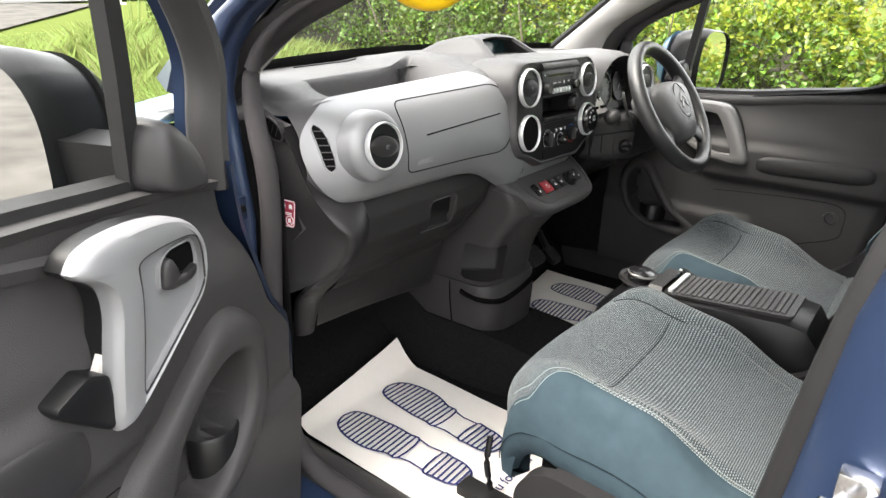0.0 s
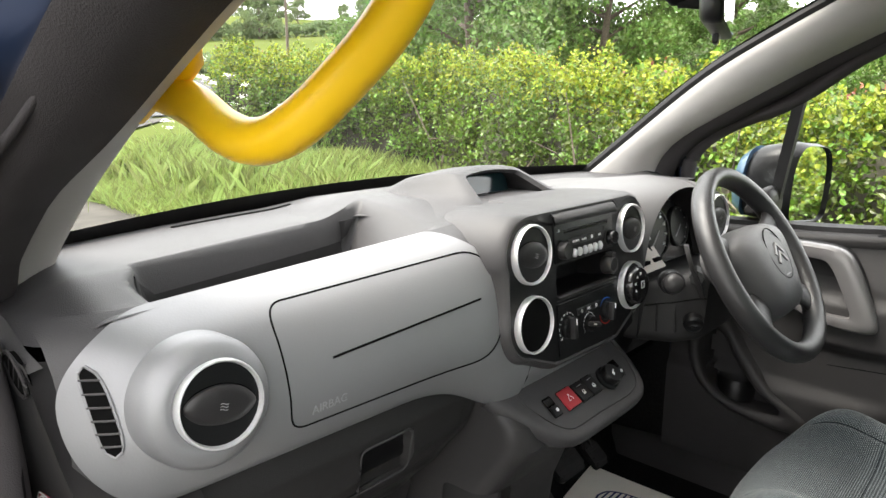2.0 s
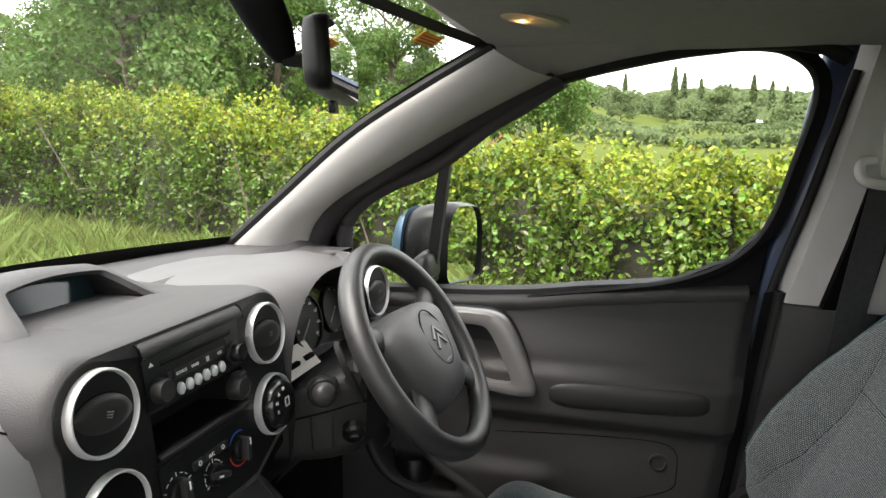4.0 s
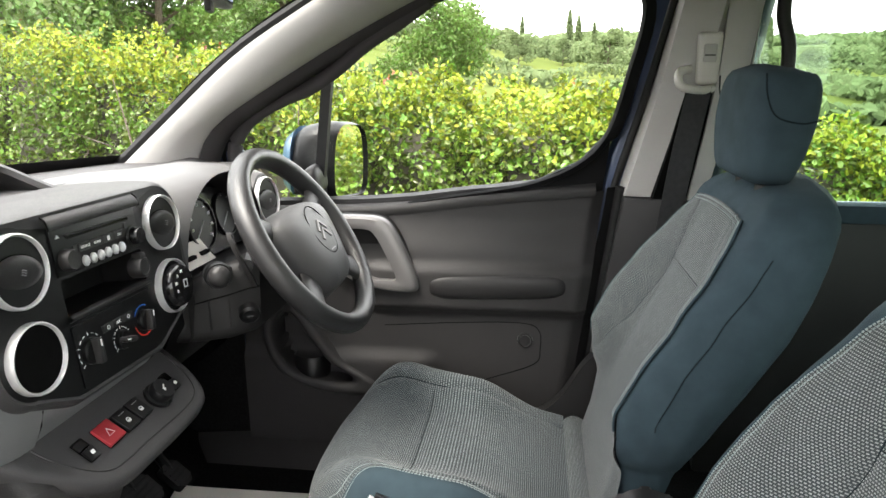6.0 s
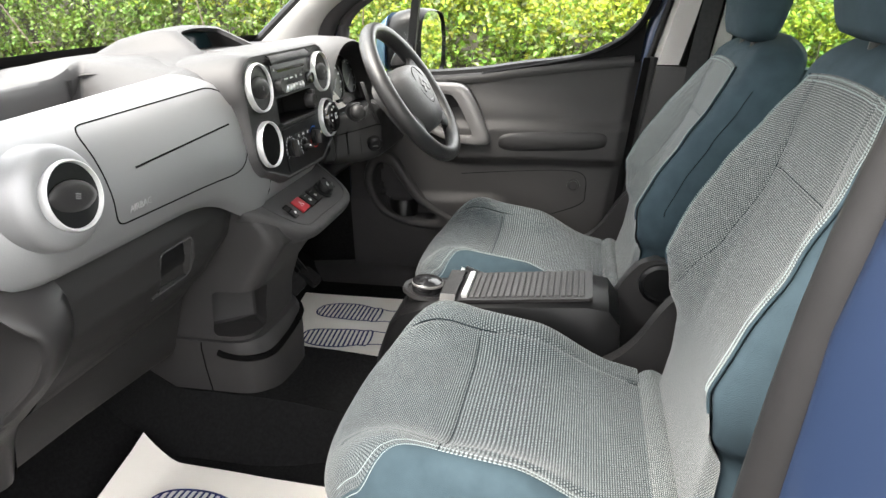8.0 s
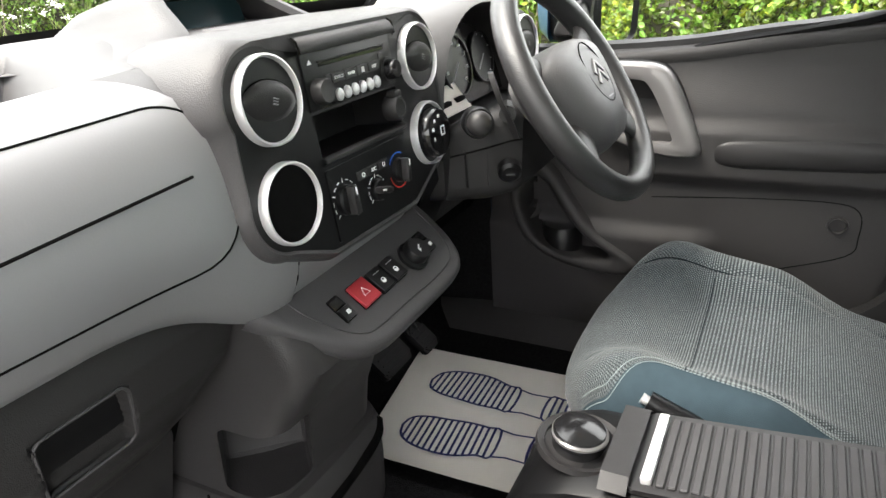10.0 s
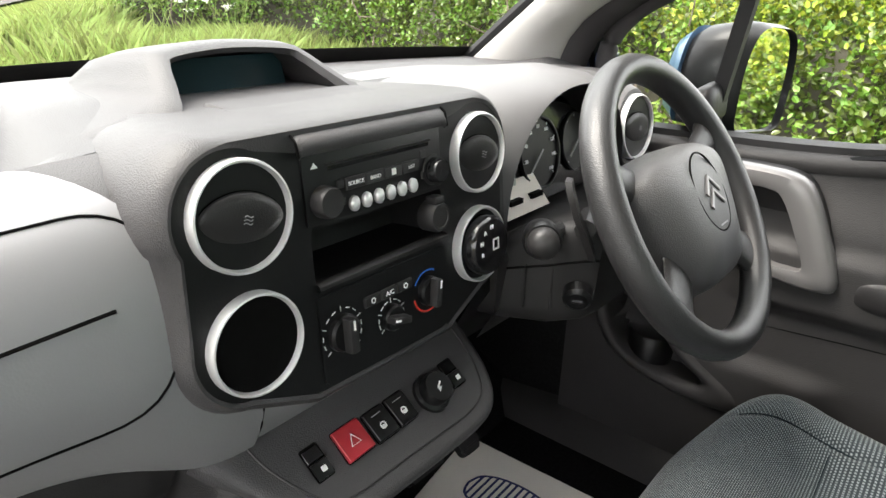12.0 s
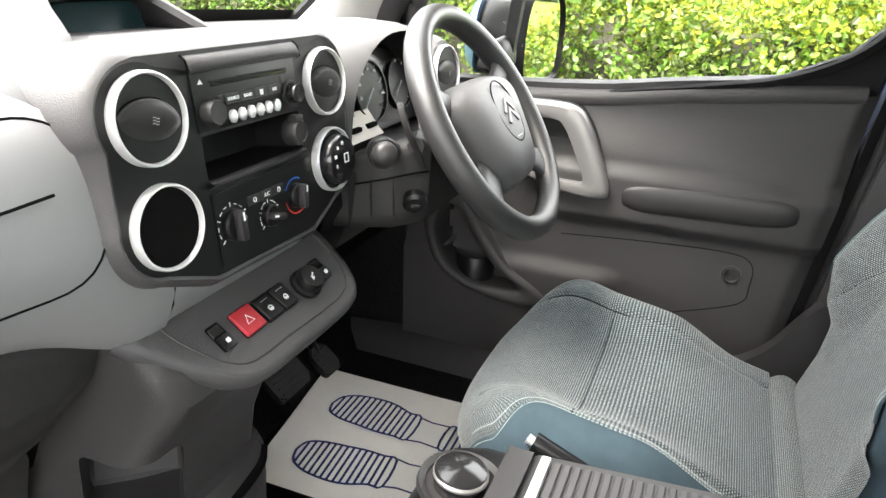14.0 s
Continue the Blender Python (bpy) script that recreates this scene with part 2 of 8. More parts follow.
def block(x0, x1, y0, y1, z0, z1, bevel=0.0, seg=2, m=None, bm=None):
    bm = bm or bmesh.new()
    mm = Matrix.Translation(((x0 + x1) / 2, (y0 + y1) / 2, (z0 + z1) / 2)) @ Matrix.Diagonal((abs(x1 - x0), abs(y1 - y0), abs(z1 - z0), 1))
    r = bmesh.ops.create_cube(bm, size=1, matrix=mm)
    if bevel:
        es = {e for v in r["verts"] for e in v.link_edges}
        bmesh.ops.bevel(bm, geom=list(es), offset=bevel, segments=seg, affect="EDGES", profile=0.6)
    if m is not None:
        bmesh.ops.transform(bm, matrix=m, verts=bm.verts)
    return bm


def loft(rings, close=False, caps=True, bm=None):
    """A skin over rings of equal length; close: each ring is a loop."""
    bm = bm or bmesh.new()
    vs = [[bm.verts.new(p) for p in r] for r in rings]
    n = len(vs[0])
    for a, b in zip(vs, vs[1:]):
        for i in range(n if close else n - 1):
            j = (i + 1) % n
            bm.faces.new((a[i], a[j], b[j], b[i]))
    if close and caps:
        bm.faces.new(vs[0])
        bm.faces.new(list(reversed(vs[-1])))
    return bm


def spline(pts, per=6, closed=False):
    """A smooth run of places through pts."""
    P = [Vector(p) for p in pts]
    n = len(P)
    out = []
    rng = range(n) if closed else range(n - 1)
    for i in rng:
        p0 = P[(i - 1) % n] if closed or i > 0 else P[0] * 2 - P[1]
        p1, p2 = P[i], P[(i + 1) % n]
        p3 = P[(i + 2) % n] if closed or i + 2 < n else P[-1] * 2 - P[-2]
        for k in range(per):
            t = k / per
            out.append(0.5 * ((2 * p1) + (p2 - p0) * t + (2 * p0 - 5 * p1 + 4 * p2 - p3) * t * t + (3 * p1 - p0 - 3 * p2 + p3) * t ** 3))
    if not closed:
        out.append(P[-1])
    return out


def tube(pts, r, seg=10, closed=False, flat=1.0, up=(0, 0, 1), bm=None):
    """A round bar along pts; r may be one radius or one for each place; flat squeezes it along up."""
    P = [Vector(p) for p in pts]
    n = len(P)
    rad = r if isinstance(r, (list, tuple)) else [r] * n
    rings = []
    for i in range(n):
        d = (P[(i + 1) % n] - P[i - 1]) if closed else (P[min(i + 1, n - 1)] - P[max(i - 1, 0)])
        d.normalize()
        u = Vector(up)
        if abs(d.dot(u)) > 0.95:
            u = Vector((1, 0, 0))
        s = d.cross(u).normalized()
        u = s.cross(d).normalized()
        rings.append([P[i] + rad[i] * (math.cos(a) * s + flat * math.sin(a) * u) for a in [2 * math.pi * k / seg for k in range(seg)]])
    if closed:
        rings.append(rings[0])
        bm = bm or bmesh.new()
        vs = [[bm.verts.new(p) for p in q] for q in rings[:-1]]
        vs.append(vs[0])
        for a, b in zip(vs, vs[1:]):
            for i in range(seg):
                j = (i + 1) % seg
                bm.faces.new((a[i], a[j], b[j], b[i]))
        return bm
    return loft(rings, close=True, bm=bm)


def lathe(profile, seg=32, m=None, bm=None, closed_profile=False):
    """Turns (radius, height) pairs round z."""
    bm = bm or bmesh.new()
    rings = []
    for r, h in profile:
        ring = []
        for k in range(seg):
            a = 2 * math.pi * k / seg
            p = Vector((r * math.cos(a), r * math.sin(a), h))
            ring.append(bm.verts.new(m @ p if m is not None else p))
        rings.append(ring)
    pairs = list(zip(rings, rings[1:]))
    if closed_profile:
        pairs.append((rings[-1], rings[0]))
    for a, b in pairs:
        for i in range(seg):
            j = (i + 1) % seg
            bm.faces.new((a[i], a[j], b[j], b[i]))
    if not closed_profile:
        if profile[0][0] > 1e-5:
            bm.faces.new(list(reversed(rings[0])))
        if profile[-1][0] > 1e-5:
            bm.faces.new(rings[-1])
    bmesh.ops.remove_doubles(bm, verts=bm.verts, dist=1e-6)
    return bm


def plate(outline, thick, m=None, bevel=0.0, bm=None, seg=2):
    """A flat outline of (u, v) pairs made thick downwards (-w), laid by m."""
    bm = bm or bmesh.new()
    top = [bm.verts.new((u, v, 0)) for u, v in outline]
    bot = [bm.verts.new((u, v, -thick)) for u, v in outline]
    n = len(top)
    ft = bm.faces.new(top)
    bm.faces.new(list(reversed(bot)))
    for i in range(n):
        j = (i + 1) % n
        bm.faces.new((top[i], bot[i], bot[j], top[j]))
    if bevel:
        bmesh.ops.bevel(bm, geom=list(ft.edges), offset=bevel, segments=seg, affect="EDGES")
    if m is not None:
        bmesh.ops.transform(bm, matrix=m, verts=bm.verts)
    return bm


def rrect(w, h, r, n=5, cx=0.0, cy=0.0):
    """Outline of a rectangle with rounded corners."""
    out = []
    for sx, sy, a0 in ((1, 1, 0), (-1, 1, 90), (-1, -1, 180), (1, -1, 270)):
        for k in range(n + 1):
            a = radians(a0 + 90 * k / n)
            out.append((cx + sx * (w / 2 - r) + r * math.cos(a), cy + sy * (h / 2 - r) + r * math.sin(a)))
    return out


def oval(w, h, n=28, cx=0.0, cy=0.0):
    return [(cx + w / 2 * math.cos(2 * math.pi * k / n), cy + h / 2 * math.sin(2 * math.pi * k / n)) for k in range(n)]


def rounded(pts, r, n=4):
    """The outline pts with its corners cut round; r is one radius or one for each corner."""
    out = []
    N = len(pts)
    for i in range(N):
        p = Vector(pts[i])
        a = (Vector(pts[i - 1]) - p)
        b = (Vector(pts[(i + 1) % N]) - p)
        rr = r[i] if isinstance(r, (list, tuple)) else r
        ra = min(rr, a.length * 0.49)
        rb = min(rr, b.length * 0.49)
        pa, pb = p + a.normalized() * ra, p + b.normalized() * rb
        for k in range(n + 1):
            t = k / n
            q = pa * (1 - t) ** 2 + p * 2 * t * (1 - t) + pb * t * t
            out.append((q.x, q.y))
    return out


def basis(o, u, v):
    """A pose whose x runs along u and y along v, at o."""
    u = Vector(u).normalized()
    w = u.cross(Vector(v)).normalized()
    v = w.cross(u).normalized()
    m = Matrix((u, v, w)).transposed().to_4x4()
    m.translation = o
    return m


def writing(name, text, size, m, material, parent, label="", depth=0.0004, align="CENTER"):
    cu = bpy.data.curves.new(name, "FONT")
    cu.body, cu.size, cu.extrude, cu.align_x, cu.align_y = text, size, depth, align, "CENTER"
    tmp = bpy.data.objects.new(name, cu)
    scene.collection.objects.link(tmp)
    me = bpy.data.meshes.new_from_object(tmp.evaluated_get(bpy.context.evaluated_depsgraph_get()))
    bpy.data.objects.remove(tmp)
    me.transform(m)
    return link_mesh(name, me, material, parent, label, 0)


def lerp(a, b, t):
    return a + (b - a) * t


def ease(t):
    t = max(0.0, min(1.0, t))
    return t * t * (3 - 2 * t)


def grid(f, nu, nv, bm=None, uv=None):
    """A skin of f(u, v), u and v from 0 to 1; uv: metres of cloth per unit."""
    bm = bm or bmesh.new()
    vs = [[bm.verts.new(f(i / nu, j / nv)) for j in range(nv + 1)] for i in range(nu + 1)]
    lay = bm.loops.layers.uv.new("UVMap") if uv else None
    for i in range(nu):
        for j in range(nv):
            fc = bm.faces.new((vs[i][j], vs[i + 1][j], vs[i + 1][j + 1], vs[i][j + 1]))
            if uv:
                for lp, (a, b) in zip(fc.loops, ((i, j), (i + 1, j), (i + 1, j + 1), (i, j + 1))):
                    lp[lay].uv = (a / nu * uv[0], b / nv * uv[1])
    return bm


def cut(ob, bm):
    """Cuts the solid bm out of the mesh of ob."""
    me = bpy.data.meshes.new("cutter")
    bm.to_mesh(me)
    bm.free()
    c = bpy.data.objects.new("cutter", me)
    scene.collection.objects.link(c)
    md = ob.modifiers.new("cut", "BOOLEAN")
    md.object, md.operation, md.solver = c, "DIFFERENCE", "EXACT"
    bpy.context.view_layer.update()
    out = bpy.data.meshes.new_from_object(ob.evaluated_get(bpy.context.evaluated_depsgraph_get()))
    ob.modifiers.clear()
    ob.data = out
    bpy.data.objects.remove(c)
    out.polygons.foreach_set("use_smooth", [True] * len(out.polygons))
    out.set_sharp_from_angle(angle=radians(35))


# ---- the van's shell: floor, roof, pillars, glass ----
def setting(ob, label, category):
    return tagged(ob, label, category, kind="structure")


# cabin floor with its raised tunnel and the toe board
prof = [(-0.74, 0.47), (-0.70, 0.425), (-0.16, 0.425), (-0.12, 0.47), (0.12, 0.47), (0.16, 0.425), (0.70, 0.425), (0.74, 0.47)]
high = [(-0.74, 0.47), (-0.70, 0.425), (-0.235, 0.425), (-0.175, 0.540), (0.040, 0.535), (0.078, 0.425), (0.70, 0.425), (0.74, 0.47)]
bm = loft([[(lerp(a[0], b[0], k), y, lerp(a[1], b[1], k) + dz) for a, b in zip(prof, high)] for y, dz, k in ((-2.3, 0.02, 0), (-0.9, 0.02, 0), (-0.5, 0.0, 0), (-0.22, 0.0, 0.0), (-0.12, 0.0, 0.35), (-0.02, 0.0, 0.85), (0.05, 0.0, 1), (0.24, 0.0, 1), (0.44, 0.16, 1), (0.52, 0.42, 1), (0.525, 0.60, 1))])
setting(part("floor", bm, CARPET), "black carpeted cabin floor with a toe board", "floor")

# headliner, curved down to the sides
bm = grid(lambda u, v: (lerp(-0.66, 0.66, u), lerp(-0.205, -2.25, v) + 0.022 * (1 - (2 * u - 1) ** 2) * (1 - v), 1.525 + 0.055 * (1 - abs(2 * u - 1) ** 2.6) * min(1, 0.35 + 3 * v)), 20, 20)
setting(part("ceiling", bm, LINER), "grey cloth headliner with a soft curve", "ceiling")
bm = loft([[(x, -0.205 + 0.022 * (1 - (x / 0.66) ** 2), 1.5265 + 0.0193 * (1 - abs(x / 0.66) ** 2.6)), (x, -0.19 + 0.03 * (1 - (x / 0.66) ** 2), 1.537 + 0.02 * (1 - abs(x / 0.66) ** 2.6)), (x, -0.13 + 0.07 * (1 - (x / 0.66) ** 2), 1.562 + 0.068 * (1 - abs(x / 0.66) ** 2.6))] for x in [lerp(-0.66, 0.66, k / 24) for k in range(25)]])
setting(part("header_trim", bm, LINER), "grey header trim above the windscreen", "trim")
bm = grid(lambda u, v: (lerp(-0.74, 0.74, u), lerp(-0.13, -2.4, v) + 0.07 * (1 - (2 * u - 1) ** 2) * (1 - v), 1.56 + 0.07 * (1 - abs(2 * u - 1) ** 2.6)), 16, 12)
setting(part("roof", bm, BLUE), "blue painted van roof", "roof")

A_LINE = [(0.605, 0.385, 1.12), (0.594, 0.235, 1.240), (0.582, 0.07, 1.368), (0.566, -0.075, 1.450), (0.548, -0.215, 1.519)]
A_BACK = [(0.668, 0.222, 1.105), (0.667, 0.214, 1.150), (0.665, 0.190, 1.205), (0.662, 0.138, 1.253), (0.660, 0.010, 1.328), (0.656, -0.105, 1.391), (0.650, -0.213, 1.445), (0.640, -0.300, 1.484)]

A_BACK_LEFT = [(0.668, 0.285, 1.100), (0.665, 0.245, 1.172), (0.663, 0.178, 1.222), (0.660, 0.114, 1.262), (0.660, -0.017, 1.314), (0.660, -0.159, 1.377), (0.655, -0.250, 1.418), (0.645, -0.320, 1.455)]


def steps(pts, n):
    """n places at even steps along the open line pts."""
    acc = [0.0]
    for a, b in zip(pts, pts[1:]):
        acc.append(acc[-1] + (b - a).length)
    out = []
    for k in range(n):
        d = acc[-1] * k / (n - 1)
        i = max(j for j in range(len(acc) - 1) if acc[j] <= d + 1e-9)
        out.append(pts[i].lerp(pts[i + 1], min(1.0, (d - acc[i]) / max(1e-9, acc[i + 1] - acc[i]))))
    return out


def a_pillar(side):
    """The pale inner trim, the dark seal and the blue outer post of one screen pillar."""
    sx = 1 if side == "right" else -1
    rings, seal, post, frit = [], [], [], []
    for c, out in zip(steps(spline(A_LINE, 6), 21), steps(spline(A_BACK if sx > 0 else A_BACK_LEFT, 6), 21)):
        c = c + Vector((0 if sx > 0 else 0.022, 0, 0))
        inn = c + Vector((-0.006, 0.0, 0.0))
        mid = inn.lerp(out, 0.5) + Vector((-0.020, -0.006, -0.010))
        back = out + Vector((0.02, 0.02, 0.02))
        rings.append([Vector((sx * p.x, p.y, p.z)) for p in spline([inn + Vector((0.02, 0.02, 0.02)), inn, mid, out, back], 4)])
        o2 = out + Vector((0.030, -0.010, -0.005))
        seal.append([Vector((sx * p.x, p.y, p.z)) for p in (out + Vector((-0.004, 0.0, 0.004)), out + Vector((0.006, -0.016, -0.009)), o2 + Vector((0.020, -0.012, -0.007)), o2 + Vector((0.04, 0.01, 0.01)), out + Vector((0.012, 0.02, 0.014)))])
        q = out + Vector((0.05, 0.03, 0.02))
        frit.append(Vector((sx * (c.x + 0.004), c.y + 0.010, c.z + 0.012)))
        post.append([Vector((sx * p.x, p.y, p.z)) for p in (inn + Vector((0.085, 0.02, 0.025)), inn + Vector((0.105, 0.045, 0.035)), q + Vector((0.035, 0.04, 0.02)), q, inn + Vector((0.08, 0.0, 0.002)))])
    trim = part("pillar_trim", loft(rings), PILLAR)
    setting(trim, "pale grey cloth-grained screen pillar trim", "pillar")
    part("seal", loft(seal, close=True), FLOCK, trim, "dark flocked door seal", 60)
    part("screen_seal", tube(frit, 0.012, 8), RUBBER, trim, "black screen edge")
    part("outer_post", loft(post, close=True), BLUE, trim, "blue painted outer post")
    return trim


a_pillar("right")
a_pillar("left")

# roof side rails between the headliner and the door openings
for sx in (-1, 1):
    rings = []
    for y, z in ((-0.20, 1.452), (-0.317, 1.488), (-0.42, 1.510), (-0.51, 1.524), (-0.61, 1.533), (-0.70, 1.530), (-0.80, 1.520), (-0.95, 1.515)):
        rings.append([(sx * 0.50, y, 1.5655), (sx * 0.56, y, 1.552), (sx * 0.605, y, lerp(1.535, z + 0.02, 0.5)), (sx * 0.638, y, z + 0.016), (sx * 0.652, y, z + 0.004), (sx * 0.664, y, z + 0.004), (sx * 0.70, y, z + 0.03)])
    rail = part("roof_rail", loft(rings), LINER, smooth=60)
    setting(rail, "grey cloth roof side rail above the door", "trim")
    part("seal", tube([(sx * 0.668, y, z + 0.004) for y, z in ((-0.20, 1.452), (-0.317, 1.486), (-0.42, 1.508), (-0.51, 1.522), (-0.61, 1.531), (-0.69, 1.530), (-0.74, 1.520), (-0.775, 1.500))], 0.014, 8), RUBBER, rail, "black rubber door seal", 60)

# windscreen: a curved pane with a black printed border
def screen_at(u, v):
    """u from left to right, v from base to top."""
    x = lerp(-1, 1, u)
    b = Vector((x * 0.655, 0.535 - 0.135 * x * x, 1.12))
    t = Vector((x * 0.565, -0.05 - 0.13 * x * x, 1.565 - 0.035 * x * x))
    p = b.lerp(t, v)
    p += Vector((0, 0.03, 0.045)) * math.sin(math.pi * v) * (1 - 0.3 * x * x)
    return p


ws = part("windscreen", grid(lambda u, v: screen_at(u, v), 24, 12), SCREENG)
ws.visible_shadow = False
setting(ws, "clear curved windscreen glass", "windscreen")
bm = bmesh.new()
for (u0, u1, v0, v1) in ((0, 1, -0.02, 0.11), (0, 1, 1.0, 1.03), (-0.01, 0.018, 0, 1), (0.982, 1.01, 0, 1)):
    grid(lambda a, b: screen_at(lerp(u0, u1, a), lerp(v0, v1, b)) + Vector((0, -0.004, -0.003)), 20, 14, bm=bm)
part("screen_border", bm, RUBBER, ws, "black printed border of the glass")

# bonnet and cowl beyond the glass
bm = grid(lambda u, v: (lerp(-0.80, 0.80, u), lerp(0.50, 1.32, v) - 0.16 * (2 * u - 1) ** 2 * (0.6 + 0.8 * v), 1.112 - 0.20 * v ** 1.6 - 0.055 * abs(2 * u - 1) ** 3 + 0.02 * math.sin(3.14 * v)), 20, 12)
setting(part("bonnet", bm, SHEENBLUE), "glossy blue van bonnet", "bonnet")
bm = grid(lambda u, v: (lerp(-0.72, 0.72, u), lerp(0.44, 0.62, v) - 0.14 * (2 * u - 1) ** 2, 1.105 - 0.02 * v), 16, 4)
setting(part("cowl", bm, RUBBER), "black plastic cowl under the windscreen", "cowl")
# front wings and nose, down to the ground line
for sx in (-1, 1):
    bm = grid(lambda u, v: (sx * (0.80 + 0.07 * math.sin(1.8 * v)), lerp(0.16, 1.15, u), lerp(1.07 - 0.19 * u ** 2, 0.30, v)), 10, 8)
    setting(part("wing", bm, SHEENBLUE), "glossy blue front wing", "wing")
bm = grid(lambda u, v: (lerp(-0.84, 0.84, u), 1.16 + 0.12 * math.sin(math.pi * u), lerp(0.90, 0.28, v)), 12, 4)
setting(part("nose", bm, SHEENBLUE), "blue front end of the van", "bumper")


def wiper():
    w = thing("wiper", "black windscreen wiper resting at the foot of the glass", "wiper", at=(-0.5, 0.47, 1.15))
    w.location = (0, 0, 0)
    part("arm", tube([(-0.62, 0.445, 1.128), (-0.52, 0.475, 1.132), (-0.34, 0.515, 1.134)], 0.007, 8), BLACK, w)
    part("blade", tube([(-0.60, 0.455, 1.138), (-0.3, 0.53, 1.142), (0.10, 0.565, 1.144)], 0.005, 6), RUBBER, w)
    part("joint", block(-0.50, -0.44, 0.475, 0.505, 1.130, 1.152, 0.006), GREYPRINT, w)


wiper()

# sills, door posts and the far wall of the load space
def b_post(sx):
    """A door post: blue body, seal, dark lower trim and pale upper trim."""
    rings = []
    set_back = 0.030 if sx < 0 else 0.0
    for z, y in ((0.40, -0.66), (0.75, -0.69), (1.06, -0.735), (1.30, -0.79), (1.585, -0.842)):
        y -= set_back * (1 - 0.5 * ease((z - 0.8) / 0.3))
        ahead = 0.035 if sx < 0 else 0.058
        rings.append([(sx * 0.745, y + ahead, z), (sx * 0.80, y + ahead - 0.005, z), (sx * 0.83, y - 0.02, z), (sx * 0.83, y - 0.16, z), (sx * 0.745, y - 0.16, z)])
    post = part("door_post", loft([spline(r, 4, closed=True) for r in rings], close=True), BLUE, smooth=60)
    setting(post, "blue painted door post with grey inner trim", "pillar")
    rings = []
    for z, y in ((0.42, -0.64), (0.75, -0.675), (1.08, -0.725)):
        rings.append([(sx * 0.748, y + 0.02, z), (sx * 0.70, y + 0.008, z), (sx * 0.675, y - 0.04, z), (sx * 0.672, y - 0.13, z), (sx * 0.748, y - 0.15, z)])
    part("lower_trim", loft(rings, close=True), DOORP, post, "dark grey lower post trim")
    rings = []
    for z, y in ((1.082, -0.718), (1.30, -0.773), (1.56, -0.824)):
        x0 = lerp(0.70, 0.652, (z - 1.08) / 0.48)
        rings.append([(sx * 0.746, y + 0.012, z), (sx * (x0 + 0.006), y, z), (sx * x0, y - 0.02, z), (sx * (x0 - 0.006), y - 0.075, z), (sx * (x0 + 0.01), y - 0.09, z), (sx * 0.746, y - 0.10, z)])
    part("upper_trim", loft(rings, close=True), PILLAR, post, "pale grey upper post trim", 50)
    if sx > 0:
        part("belt_channel", loft([[(0.668, y0, z), (0.672, y1, z), (0.74, y1, z), (0.74, y0, z)] for z, y0, y1 in ((1.082, -0.770, -0.848), (1.20, -0.800, -0.862), (1.30, -0.822, -0.872))], close=True), VOID, post, "dark belt channel")
        part("rear_board", loft([[(0.662, y0, z), (0.660, y0 - 0.02, z), (0.668, y1, z), (0.74, y1, z), (0.74, y0, z)] for z, y0, y1 in ((1.082, -0.838, -0.872), (1.22, -0.862, -0.902), (1.34, -0.880, -0.935), (1.56, -0.893, -0.965))], close=True), PILLAR, post, "pale grey rear board of the post", 50)
        ho = spline([(-0.948, 1.50, 0), (-0.940, 1.38, 0), (-0.935, 1.30, 0), (-0.965, 1.27, 0), (-1.010, 1.30, 0), (-1.014, 1.38, 0), (-0.998, 1.44, 0), (-1.000, 1.52, 0)], 4)
        part("rear_pull", tube([(0.70, q.x, q.y) for q in ho], 0.014, 8, up=(1, 0, 0)), DOORP, post, "grey rear trim loop", 60)
    pts = [(sx * 0.745, -0.595, 0.40), (sx * 0.745, -0.630, 0.70), (sx * 0.742, -0.692, 1.06), (sx * 0.728, -0.750, 1.28), (sx * 0.705, -0.797, 1.49)]
    pts = [(x, y - set_back * (1.1 - 0.6 * ease((z - 0.8) / 0.3)), z) for x, y, z in pts]
    part("seal", tube(spline(pts, 5), 0.021 if sx < 0 else 0.008, 12), RUBBER, post, "black rubber door seal")
    return post


